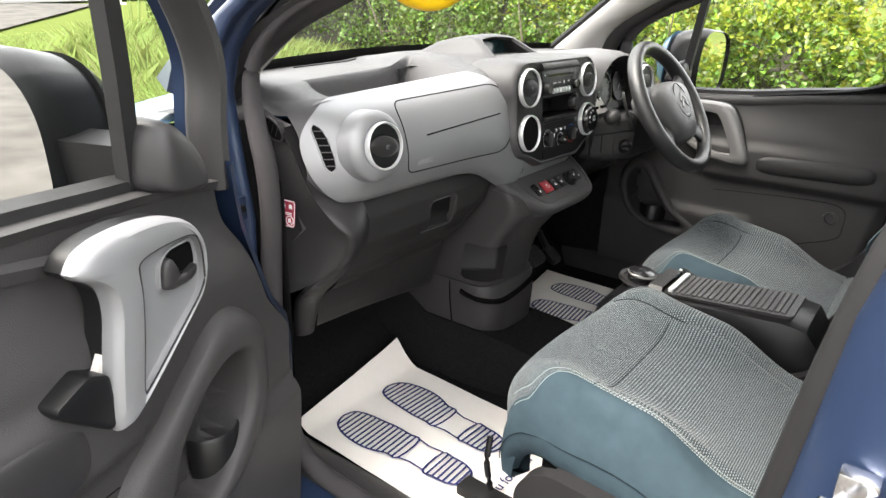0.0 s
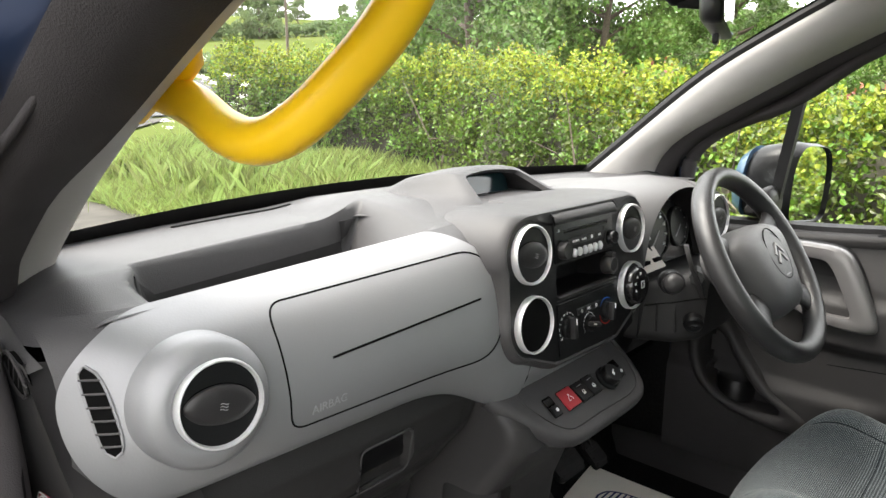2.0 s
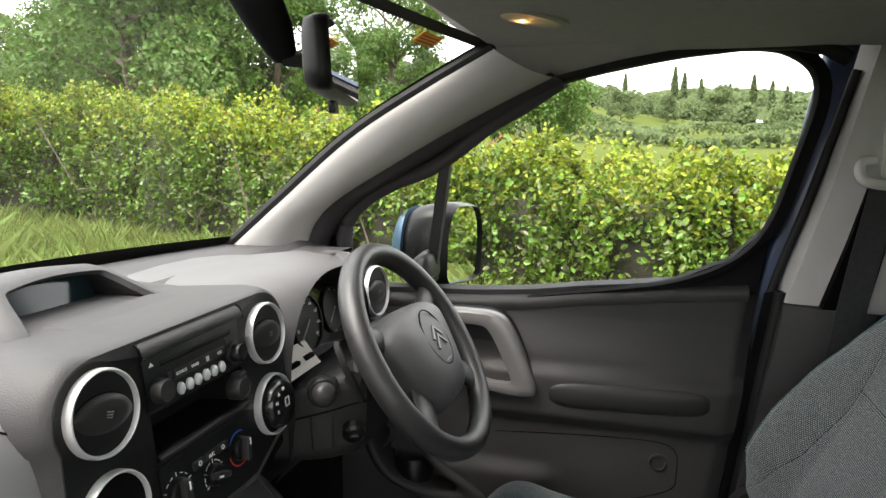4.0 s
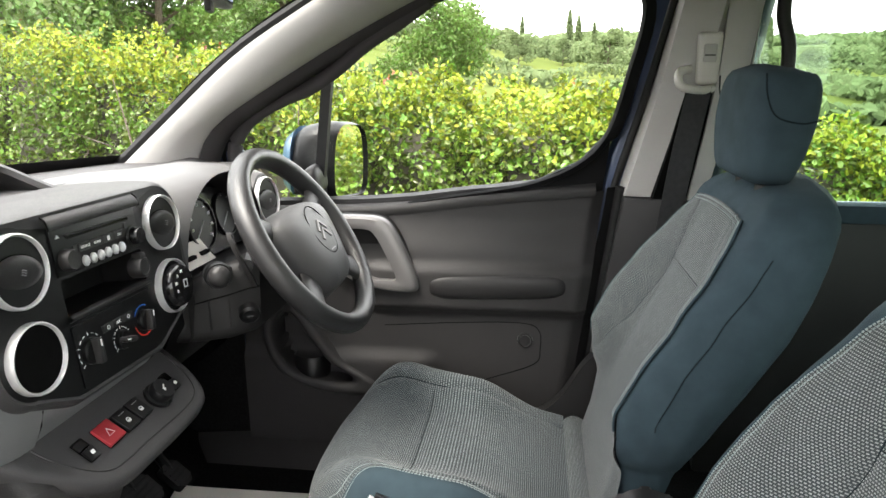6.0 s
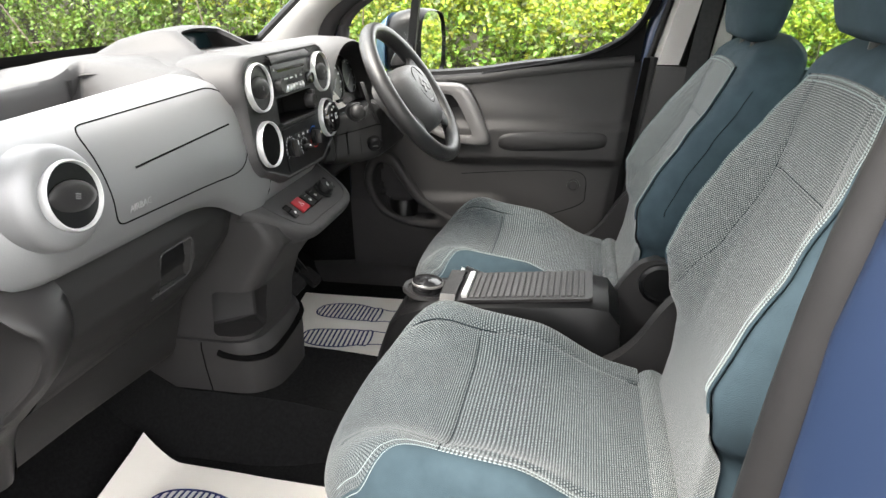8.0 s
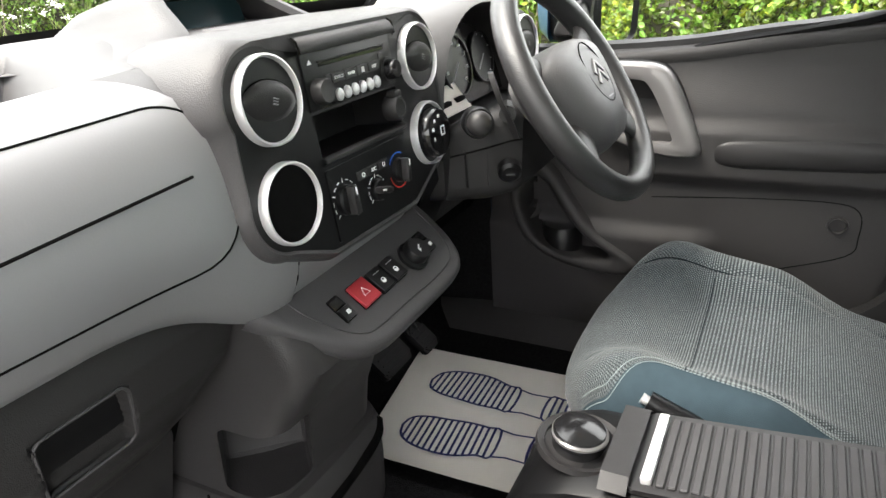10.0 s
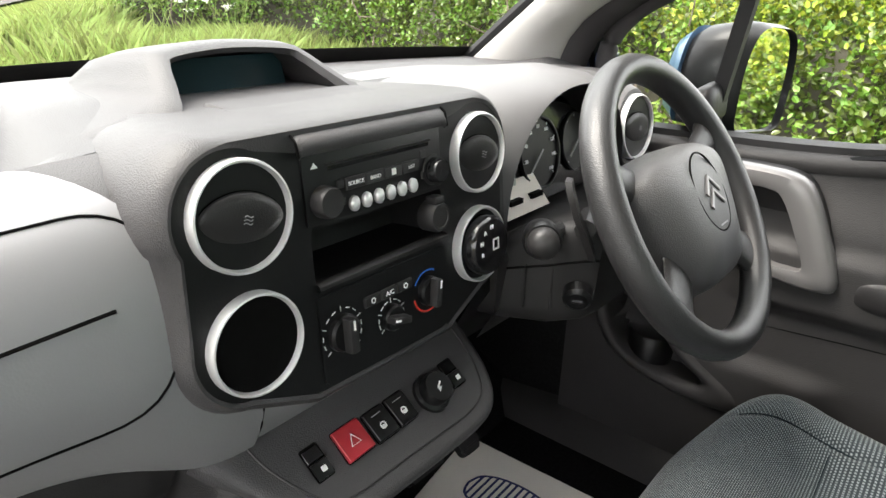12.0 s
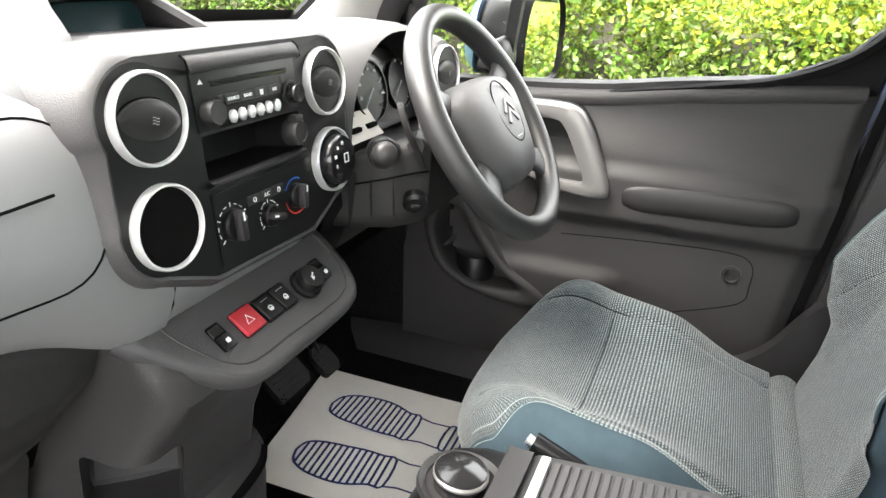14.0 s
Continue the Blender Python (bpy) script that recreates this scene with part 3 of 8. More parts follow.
bR, bL = b_post(1), b_post(-1)
for sx in (-1, 1):
    rings = [[(sx * 0.70, y, 0.40), (sx * 0.70, y, 0.445), (sx * 0.735, y, 0.47), (sx * 0.80, y, 0.455), (sx * 0.84, y, 0.40), (sx * 0.84, y, 0.24)] for y in (0.30, -0.4, -0.75)]
    s = part("sill", loft(rings), BLUE)
    setting(s, "blue painted door sill with a black tread", "sill")
    part("tread", loft([[(sx * 0.62, y, 0.428), (sx * 0.66, y, 0.46), (sx * 0.705, y, 0.478), (sx * 0.735, y, 0.476), (sx * 0.745, y, 0.46)] for y in (0.30, -0.4, -0.70)]), DOORP, s, "dark grey sill tread")
    # door opening seal and front post under the screen pillar
    pts = [(sx * 0.690, -0.17, 1.40), (sx * 0.715, -0.09, 1.345), (sx * 0.724, -0.028, 1.310), (sx * 0.726, 0.034, 1.287), (sx * 0.726, 0.092, 1.257), (sx * 0.726, 0.132, 1.223), (sx * 0.726, 0.153, 1.186), (sx * 0.726, 0.157, 1.144), (sx * 0.726, 0.147, 1.092), (sx * 0.726, 0.135, 1.05), (sx * 0.726, 0.129, 1.0), (sx * 0.726, 0.129, 0.95), (sx * 0.726, 0.136, 0.873), (sx * 0.726, 0.142, 0.79), (sx * 0.726, 0.148, 0.68), (sx * 0.722, 0.13, 0.56), (sx * 0.724, 0.06, 0.49), (sx * 0.73, -0.1, 0.482), (sx * 0.735, -0.45, 0.48), (sx * 0.738, -0.60, 0.50)]
    if sx > 0:
        pts = [(0.662, -0.31, 1.481), (0.676, -0.24, 1.438)] + pts
    line = spline(pts, 5)
    part("seal", tube(line, [0.0165 if sx > 0 else lerp(0.003, 0.018, ease((k - 6) / 40)) for k in range(len(line))], 12), FLOCK, s, "dark flocked door seal", 60)
    rings = [[(sx * 0.735, y0, z), (sx * 0.755, y0 - 0.005, z), (sx * (0.755 + 0.3 * wd), y0 + 0.03 * (wd * 10), z), (sx * (0.755 + wd), y0 + 0.035 * (wd * 10), z), (sx * (0.755 + wd), y0 + 0.03 + wd, z), (sx * 0.735, y0 + 0.03 + wd, z)] for z, y0, wd in [(z, y0, lerp(0.095, 0.022, ease((z - 0.95) / 0.18))) for z, y0 in (((0.40, 0.19), (0.60, 0.18), (0.95, 0.165), (1.08, 0.18), (1.16, 0.188), (1.22, 0.165), (1.27, 0.115), (1.31, 0.045), (1.35, -0.05)) if sx < 0 else ((0.40, 0.23), (0.60, 0.23), (0.95, 0.215), (1.08, 0.19), (1.17, 0.15)))]]
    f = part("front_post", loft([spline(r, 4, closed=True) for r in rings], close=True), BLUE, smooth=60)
    setting(f, "blue painted front door post", "pillar")

# rear side walls with a window, tailgate wall
for sx in (-1, 1):
    bm = bmesh.new()
    block(sx * 0.70, sx * 0.80, -1.75, -0.90, 0.40, 1.06, 0.01, bm=bm)
    block(sx * 0.70, sx * 0.80, -2.40, -1.70, 0.40, 1.56, 0.01, bm=bm)
    block(sx * 0.68, sx * 0.80, -1.75, -0.90, 1.50, 1.58, 0.01, bm=bm)
    w = part("wall_side", bm, DARK)
    setting(w, "dark grey rear door panel below a side window", "wall")
    part("outer_panel", block(sx * 0.803, sx * 0.815, -2.40, -0.86, 0.26, 1.06, 0.004), BLUE, w, "blue painted outer panel")
    g = part("window_rear", block(sx * 0.735, sx * 0.739, -1.70, -0.90, 1.05, 1.51), TINT, w, "tinted rear side window")
    g.visible_shadow = False
    part("ledge", block(sx * 0.67, sx * 0.72, -1.72, -0.88, 1.035, 1.075, 0.012), TEAL, w, "dark teal rear window ledge")
bm = bmesh.new()
block(-0.80, 0.80, -2.46, -2.38, 0.30, 1.02, 0.01, bm=bm)
block(-0.80, 0.80, -2.46, -2.38, 1.50, 1.62, 0.01, bm=bm)
block(-0.80, -0.66, -2.46, -2.38, 1.02, 1.50, bm=bm)
block(0.66, 0.80, -2.46, -2.38, 1.02, 1.50, bm=bm)
w = part("wall_rear", bm, DOORP)
setting(w, "dark grey tailgate lining", "wall")
g = part("window_rear", block(-0.66, 0.66, -2.43, -2.426, 1.02, 1.50), TINT, w, "tinted tailgate window")
g.visible_shadow = False


def road_wheel():
    """A tyre on a plain rim, standing on the gravel."""
    w = thing("road_wheel", "black tyre on a grey steel wheel under the van", "wheel", "road wheels")
    turn = pose(0, 0, 0, 0, 90, 0)
    tyre = part("tyre", lathe([(0.19, -0.085), (0.27, -0.092), (0.302, -0.075), (0.306, 0.0), (0.302, 0.075), (0.27, 0.092), (0.19, 0.085)], 40, turn), RUBBER, w, "black rubber tyre", 50)
    part("rim", lathe([(0.195, -0.07), (0.18, -0.02), (0.08, 0.0), (0.0005, 0.01)], 32, turn), GREYPRINT, tyre, "grey steel rim", 50)
    return w


wheel0 = road_wheel()
wheel0.location = (-0.74, 0.72, 0.385)
for x, y in ((0.74, 0.72), (-0.74, -1.98), (0.74, -1.98)):
    copy_thing(wheel0, pose(x, y, 0.306 + 0.045 + 0.045 * y, 0, 0, 180 if x > 0 else 0))

# ---- dashboard ----
dash = thing("dashboard", "charcoal dashboard with silver fascia panel and open storage bin", "dashboard")


def ws_base(x):
    return 0.515 - 0.26 * x * x


def between(rows, t):
    """Piecewise straight reading of (t, value) rows."""
    if t <= rows[0][0]:
        return rows[0][1]
    for (a, p), (b, q) in zip(rows, rows[1:]):
        if t <= b:
            return lerp(p, q, ease((t - a) / (b - a)) * 0.35 + 0.65 * (t - a) / (b - a))
    return rows[-1][1]


X0, X1 = -0.691, -0.133        # the fascia's ends
ROLL = spline([(0.0, 0.092, 0), (0.006, 0.070, 0), (0.018, 0.047, 0), (0.038, 0.028, 0), (0.07, 0.012, 0), (0.11, 0.002, 0), (0.16, -0.003, 0), (0.30, -0.003, 0)], 6)


def roll_y(d):
    for a, b in zip(ROLL, ROLL[1:]):
        if d <= b.x:
            return lerp(a.y, b.y, (d - a.x) / max(1e-6, b.x - a.x))
    return ROLL[-1].y


def crest(x):
    """Height of the fascia's top edge."""
    return lerp(1.138, 1.166, min(1.0, (x - X0) / 0.53))


def bottom(x):
    return 0.968 - 0.062 * ease((x + 0.34) / 0.20) * (0.4 + 0.6 * ease((x + 0.30) / 0.15))


def side_bend(x):
    return max(0.0, 1 - (x - X0) / 0.095)


def fascia_y(x, z):
    u = (x - X0) / (X1 - X0)
    low = max(0.0, (bottom(x) + 0.016 - z) / 0.016)
    under = max(0.0, (bottom(x) + 0.085 - z) / 0.085)
    return roll_y(max(0.0, crest(x) - z)) + 0.022 * (1 - u) + 0.055 * side_bend(x) ** 2.2 + 0.010 * min(1.0, low) ** 2 + 0.032 * min(1.0, under) ** 2


def fascia_at(u, v):
    """The swelling fascia: u from the door to the middle, v from top to bottom."""
    x = lerp(X0, X1, u ** 1.5)
    left = side_bend(x)
    right = max(0.0, (x + 0.245) / 0.115)
    bow = 1 - math.sqrt(max(0.0, 1 - left ** 2.2))
    top = crest(x) - 0.072 * bow - 0.17 * min(1.0, right) ** 2.2
    bot = bottom(x) + 0.095 * bow
    z = lerp(top, bot, v)
    return Vector((x, fascia_y(x, z), z))


def bin_end(y):
    """Where the bin's ramp ends at y, and how long the ramp is there."""
    k = max(0.0, min(1.0, (y - 0.11) / 0.18))
    return lerp(-0.200, -0.172, k), lerp(0.130, 0.055, k)


def deck(x, y):
    """Height of the dash top with its storage bin and the mound under the display."""
    front = crest(x) - 0.003 if x < -0.16 else lerp(1.163, 1.158, ease((x - 0.16) / 0.06))
    z = lerp(front, 1.157, ease((y - 0.11) / 0.10))
    mound = 1 - ease((abs(x + 0.012) - 0.125) / 0.135)
    rise = lerp(ease((y + 0.02) / 0.12), ease((y - 0.055) / 0.17), ease((abs(x + 0.002) - 0.092) / 0.05))
    z = lerp(z, 1.181, mound * rise * (1 - 0.75 * ease((y - 0.33) / 0.15)))
    yb = lerp(0.215, 0.307, (x + 0.587) / 0.412)
    xr, wd = bin_end(y)
    xl = -0.592 + 0.02 * ease((y - 0.16) / 0.05)
    into = ease((y - 0.101) / 0.012) * ease((yb - y) / 0.016) * ease((x - xl) / 0.016) * ease((xr - x) / wd)
    z = lerp(z, 1.088, into)
    end = ease((abs(x) - 0.615) / 0.08)
    z -= 0.024 * end ** 1.5
    return lerp(z, 1.132, ease((y - ws_base(x) + 0.05) / 0.05) * 0.9)


def deck_at(u, v):
    x = lerp(-0.694, 0.694, u)
    y0 = 0.098 + 0.045 * max(0.0, (abs(x) - 0.62) / 0.07) ** 2
    yb = lerp(0.215, 0.307, min(1.2, max(-0.05, (x + 0.587) / 0.412)))
    y = lerp(y0, yb + 0.004, v / 0.6) if v < 0.6 else lerp(yb + 0.004, ws_base(x), (v - 0.6) / 0.4)
    return Vector((x, y, deck(x, y)))


part("dash_top", grid(deck_at, 240, 90), SOFT, dash, "soft grey dash top with a deep storage bin", smooth=60)

part("dash_fillet", loft([[Vector((x, 0.135, deck(x, 0.135) - 0.004)), Vector((x, 0.112, deck(x, 0.112) - 0.004)), Vector((x, 0.099, deck(x, 0.099) - 0.005)), Vector((x, 0.082, deck(x, 0.099) - 0.007)), Vector((x, 0.064, deck(x, 0.099) - 0.014)), Vector((x, 0.056, deck(x, 0.099) - 0.05))] for x in [lerp(-0.226, -0.10, k / 16) for k in range(17)]]), SOFT, dash, "", 60)


def bin_floor(u, v):
    y = lerp(0.112, 0.296, v)
    xr, wd = bin_end(y)
    x = lerp(max(-0.576, -0.587 + 0.412 * (y - 0.206) / 0.092), xr - wd * 0.95 - 0.004, u)
    return Vector((x, y - 0.003 * v, min(deck(x, y) + 0.0035, 1.150)))


# dark sheet over the bin floor: the shade down there, put in as colour
part("bin_shade", grid(bin_floor, 60, 50), RUBBER, dash, "dark sheet standing in for the shade in the storage bin", smooth=60)


def front_at(x, d):
    """The soft skin behind the fascia, d below the crest, set back behind the console."""
    z = crest(min(x, 0.19)) - d
    gone = ease((x + (0.183 if d > 0.045 else 0.125)) / 0.010)
    return (x, fascia_y(max(X0, min(x, -0.14)), z) + 0.006 + 0.13 * gone, z)


bm = loft([[front_at(x, d) for d in (0.001, 0.008, 0.02, 0.04, 0.07, 0.11, 0.15, 0.17)] + [(x, 0.10, 0.93), (x, 0.17, 0.86)] for x in [lerp(-0.686, -0.20, k / 24) for k in range(25)] + [lerp(-0.195, -0.10, k / 19) for k in range(20)] + [lerp(-0.09, 0.694, k / 30) for k in range(31)]])
part("dash_front", bm, SOFT, dash, "soft grey dash front", 60)
# black sheet in place of the darkness under the dash
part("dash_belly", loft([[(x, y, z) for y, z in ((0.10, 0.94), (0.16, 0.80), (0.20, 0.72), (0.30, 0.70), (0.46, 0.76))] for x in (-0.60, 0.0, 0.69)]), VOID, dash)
part("deck_slot", tube([(x, ws_base(x) - 0.075, deck(x, ws_base(x) - 0.075) + 0.0004) for x in [lerp(-0.44, -0.22, k / 12) for k in range(13)]], 0.0035, 6, flat=0.5), VOID, dash)

fascia = part("fascia_panel", grid(fascia_at, 90, 40), SILVER, dash, "satin silver fascia panel", smooth=70)


def on_fascia(x, z, lift=0.0):
    """The place on the fascia at x and z, and its outward normal."""
    p = Vector((x, fascia_y(x, z), z))
    e = 0.004
    n = Vector((-(fascia_y(x + e, z) - fascia_y(x - e, z)) / (2 * e), 1, -(fascia_y(x, z + e) - fascia_y(x, z - e)) / (2 * e)))
    n = -n.normalized()
    return p + n * lift, n


def groove(pts, width, name, material, parent):
    """A fine joint that lies along places on the fascia."""
    return part(name, tube([on_fascia(x, z, 0.0)[0] for x, z in pts], width, 6), material, parent)


ab = rounded([(-0.506, 1.130), (-0.508, 1.008), (-0.205, 1.006), (-0.178, 1.09), (-0.200, 1.141)], [0.02, 0.02, 0.045, 0.06, 0.035], 6)
ab = [tuple(p) for p in ab] + [ab[0]]
dense = []
for a, b in zip(ab, ab[1:]):
    dense += [(lerp(a[0], b[0], k / 6), lerp(a[1], b[1], k / 6)) for k in range(6)]
groove(dense + [dense[0]], 0.0011, "airbag_joint", VOID, fascia)
groove([(lerp(-0.452, -0.225, k / 20), lerp(1.070, 1.084, k / 20)) for k in range(21)], 0.0014, "fascia_slot", VOID, fascia)
p, n = on_fascia(-0.462, 1.024)
writing("lettering", "AIRBAG", 0.013, basis(p + n * 0.0006, (1, 0, 0.02), (0, n.z, -n.y)), GREYPRINT, fascia)


def vent(name, c, n, r, parent, up=(0, 0, 1), hollow=False, knob=False):
    """A round air outlet: bright ring, black bowl and a tilting flap with bars."""
    n = Vector(n).normalized()
    u = Vector(up).cross(n).normalized()
    m = basis(c, u, n.cross(u))
    ring = part(name, lathe([(r, -0.006), (r, 0.004), (r * 0.98, 0.0068), (r * 0.945, 0.0070), (r * 0.915, 0.004), (r * 0.905, -0.012)], 44, m), CHROME, parent, "satin chrome ring", 50)
    depth = 0.07 if hollow else 0.03
    # a hollow bowl has its inner shade in the near-black colour
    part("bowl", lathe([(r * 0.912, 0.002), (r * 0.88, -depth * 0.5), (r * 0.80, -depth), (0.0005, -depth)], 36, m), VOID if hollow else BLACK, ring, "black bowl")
    if hollow or knob:
        return ring
    # the flap: a lens-shaped shutter across a domed disc, standing a little open
    fm = m @ pose(0, 0, 0.001, 9, 0, -10)
    part("flap", lathe([(r * 0.86, -0.014), (r * 0.85, -0.008), (r * 0.78, -0.005), (r * 0.45, -0.003), (0.0005, -0.002)], 40, fm), BLACK, ring, "black shutter disc")
    lens = [(r * 0.84 * math.cos(t), r * 0.47 * math.sin(t) * abs(math.sin(t)) ** 0.25 - r * 0.03) for t in [2 * math.pi * k / 40 for k in range(40)]]
    wing = part("flap_wing", loft([[fm @ Vector((a * k, b * k, z)) for a, b in lens] for k, z in ((1.0, -0.006), (1.0, 0.0015), (0.96, 0.0034), (0.7, 0.0052), (0.35, 0.0062), (0.02, 0.0065))], close=True), DARK, ring, "dark lens-shaped flap", 50)
    part("flap_edge", tube([fm @ Vector((a * 1.01, b * 1.03, 0.0)) for a, b in lens], 0.0006, 5, closed=True), VOID, ring)
    bm = bmesh.new()
    for k in range(3):
        tube([fm @ Vector((lerp(-0.0035, 0.0035, i / 8), 0.0032 * (k - 1) * 0.8 + 0.0007 * math.sin(i / 8 * 6.28), 0.0085)) for i in range(9)], 0.00035, 5, bm=bm)
    part("flap_mark", bm, GREYPRINT, ring)
    return ring


# passenger outlet in its raised pod
vm = basis(Vector((-0.589, 0.006, 1.073)), (1, -0.05, 0), (0, 0.14, 1))
part("vent_pod", lathe([(0.0605, -0.036), (0.0590, -0.012), (0.0570, -0.005), (0.0525, -0.0005), (0.047, 0.0030), (0.0425, 0.0050), (0.0385, 0.0050), (0.0345, 0.0)], 56, vm @ pose(-0.005, 0.0, 0.0)), SILVER, dash, "silver vent pod", 60)
vent("vent", vm @ Vector((0, 0, 0.004)), vm.to_3x3() @ Vector((0, 0, 1)), 0.0395, dash)


def slit_at(u, v, lift):
    z = lerp(1.108, 1.034, v)
    w = 0.0070 * (1 - abs(2 * v - 1) ** 4) ** 0.5 + 0.0006
    return on_fascia(-0.6665 + 0.005 * v + (u - 0.5) * 2 * w, z, lift)[0]


slit = part("slit_vent", grid(lambda u, v: slit_at(u, v, 0.0012), 8, 24), VOID, dash, "dark slit air outlet")
rim = [slit_at(0, k / 16, 0.001) for k in range(17)] + [slit_at(1, 1 - k / 16, 0.001) for k in range(17)]
part("slit_rim", tube(rim, 0.0014, 8, closed=True), SILVER, slit, "silver outlet rim")
for k in range(6):
    v = lerp(0.14, 0.86, k / 5)
    part("slit_slat", tube([slit_at(u, v, 0.002) for u in (0.0, 0.3, 0.6, 1.0)], 0.0010, 6), SOFT, slit)

# glove box lid with its scooped pull, and the panel below
LID = [(0.69, 0.182), (0.755, 0.160), (0.79, 0.128), (0.835, 0.089), (0.885, 0.062), (0.93, 0.056), (0.97, 0.064)]


def lid_at(u, v):
    xr = between([(0.0, -0.172), (0.25, -0.185), (0.6, -0.218), (1.0, -0.245)], v)
    x = lerp(-0.586, xr, u)
    z = lerp(bottom(x) + 0.004, 0.757, v)
    y = between(LID, z) + 0.004 * ease((u - 0.93) / 0.07) + 0.012 * max(0, (v - 0.94) / 0.06)
    a, b = (x + 0.343 + (z - 0.886) * 0.12) / 0.044, (z - 0.887) / 0.036
    y += ease((1 - abs(a)) / 0.10) * ease((1 - abs(b)) / 0.12) * lerp(0.017, 0.007, ease((-b - 0.1) / 0.9))
    return Vector((x, y, z))


lid = part("glove_lid", grid(lid_at, 110, 70), LOWER, dash, "dark grey glove box lid", smooth=50)
part("pull_lip", tube([lid_at(u, v) + Vector((0, -0.002, 0)) for u, v in [(lerp(0.50, 0.68, k / 8), 0.546) for k in range(9)]], 0.003, 6), LOWER, lid, "edge of the recessed pull")
def pull_at(u, v):
    b = lerp(0.92, -0.30, v)
    z = 0.887 + b * 0.036
    return Vector((-0.343 - (z - 0.886) * 0.12 + lerp(-0.92, 0.92, u) * 0.044, between(LID, z) + lerp(0.017, 0.007, ease((-b - 0.1) / 0.9)) - 0.0025, z))


# black patch just above the recess floor, painting its shade
part("pull_shade", grid(pull_at, 8, 8), BLACK, lid, "black patch standing in for the shade in the pull")
rimz = [(a, b) for a, b in rrect(0.086, 0.071, 0.010)]
part("pull_rim", tube([Vector((-0.343 - (b + 0.001) * 0.12 + a, between(LID, 0.887 + b) - 0.0005, 0.887 + b)) for a, b in rimz], 0.0017, 6, closed=True), SOFT, lid, "lighter grey edge of the recessed pull")
part("lid_joint", tube([lid_at(0, v) + Vector((-0.0015, 0.003, 0)) for v in [k / 20 for k in range(21)]] + [Vector((-0.600, 0.177, 0.69))], 0.0028, 6), VOID, lid)
strip = loft([[(x, y, z) for y, z in ((0.172, 0.772), (0.168, 0.757), (0.188 - dz * 0.4, 0.685 + dz), (0.202 - dz * 0.4, 0.672 + dz), (0.40, 0.68))] for x, dz in ((-0.600, 0.0), (-0.45, -0.010), (-0.30, -0.028), (-0.20, -0.04))])
part("knee_strip", strip, LOWER, dash, "dark grey panel below the glove box", 40)

# dark end of the dash: column beside the lid, rim and side panel with its label
RIM = [(-0.702, 0.128, 1.108), (-0.698, 0.100, 1.06), (-0.690, 0.072, 1.00), (-0.672, 0.045, 0.955), (-0.655, 0.028, 0.921), (-0.657, 0.046, 0.875), (-0.676, 0.080, 0.838), (-0.702, 0.120, 0.812)]
SEALS = [(-0.722, 0.200, 1.108), (-0.722, 0.205, 1.06), (-0.720, 0.212, 1.00), (-0.719, 0.215, 0.95), (-0.719, 0.215, 0.91), (-0.719, 0.212, 0.87), (-0.719, 0.208, 0.835), (-0.719, 0.200, 0.800)]
rim, seal = spline(RIM, 5), spline(SEALS, 5)
bm = loft([[a.lerp(b, t) + Vector((0.007 * math.sin(math.pi * t) * (1 - 0.9 * t), 0, 0)) for t in (0, 0.08, 0.2, 0.4, 0.6, 0.8, 1.0)] for a, b in zip(rim, seal)])
cheek = part("side_panel", bm, LOWER, dash, "dark dash end panel", 60)
bm = loft([[(-0.694 + 0.004 * max(0, (0.15 - y) / 0.05), y, deck(-0.69, max(y, 0.14)) + 0.001 - 0.012 * max(0, (0.15 - y) / 0.05)), (-0.702, y + 0.002, deck(-0.69, max(y, 0.14)) - 0.012), (-0.7045, y + 0.004, 1.112), (-0.700, y + 0.006, 1.095)] for y in (0.108, 0.115, 0.125, 0.14, 0.16, 0.19, 0.24, 0.32, 0.40)])
part("end_cap", bm, SOFT, dash, "rounded dash end", 60)
low = spline(RIM[:7] + [(-0.690, 0.105, 0.812), (-0.662, 0.160, 0.76), (-0.640, 0.190, 0.68)], 5)
JOINT = spline([(-0.60, 0.105, 1.10), (-0.60, 0.095, 1.06), (-0.595, 0.08, 1.0), (-0.589, 0.050, 0.964), (-0.589, 0.040, 0.93), (-0.589, 0.052, 0.885), (-0.591, 0.088, 0.835), (-0.595, 0.125, 0.795), (-0.598, 0.160, 0.755), (-0.604, 0.180, 0.68)], 5)
rings = []
for a, b in zip(low, JOINT):
    k = ease((1.02 - a.z) / 0.08)
    rings.append([a + Vector((0.002, 0.006, 0)), a + Vector((-0.001, -0.004, 0)), a + Vector((0.004, -0.010 * k, 0)), a.lerp(b, 0.25) + Vector((0, -0.012 * k, 0)), a.lerp(b, 0.5) + Vector((0, -0.013 * k, 0)), a.lerp(b, 0.75) + Vector((0, -0.010 * k, 0)), b + Vector((0, -0.002, 0)), b + Vector((0.001, 0.006, 0))])
part("end_column", loft(rings), DARK, dash, "dark column beside the glove box", 60)
um = basis(Vector((-0.6995, 0.124, 0.9585)), (0.10, -1, 0.0), (0.11, 0.02, 1))
lab = part("warning_label", plate(rrect(0.041, 0.045, 0.005), 0.001, um, 0.0), REDFILM, dash, "red film label with white pictograms")
for cx, cy in ((-0.0095, 0.0115), (0.0095, -0.0115)):
    part("label_ring", lathe([(0.0085, 0), (0.0085, 0.0006), (0.0072, 0.0006), (0.0072, 0)], 20, um @ pose(cx, cy, 0.0), closed_profile=True), WHITE, lab)
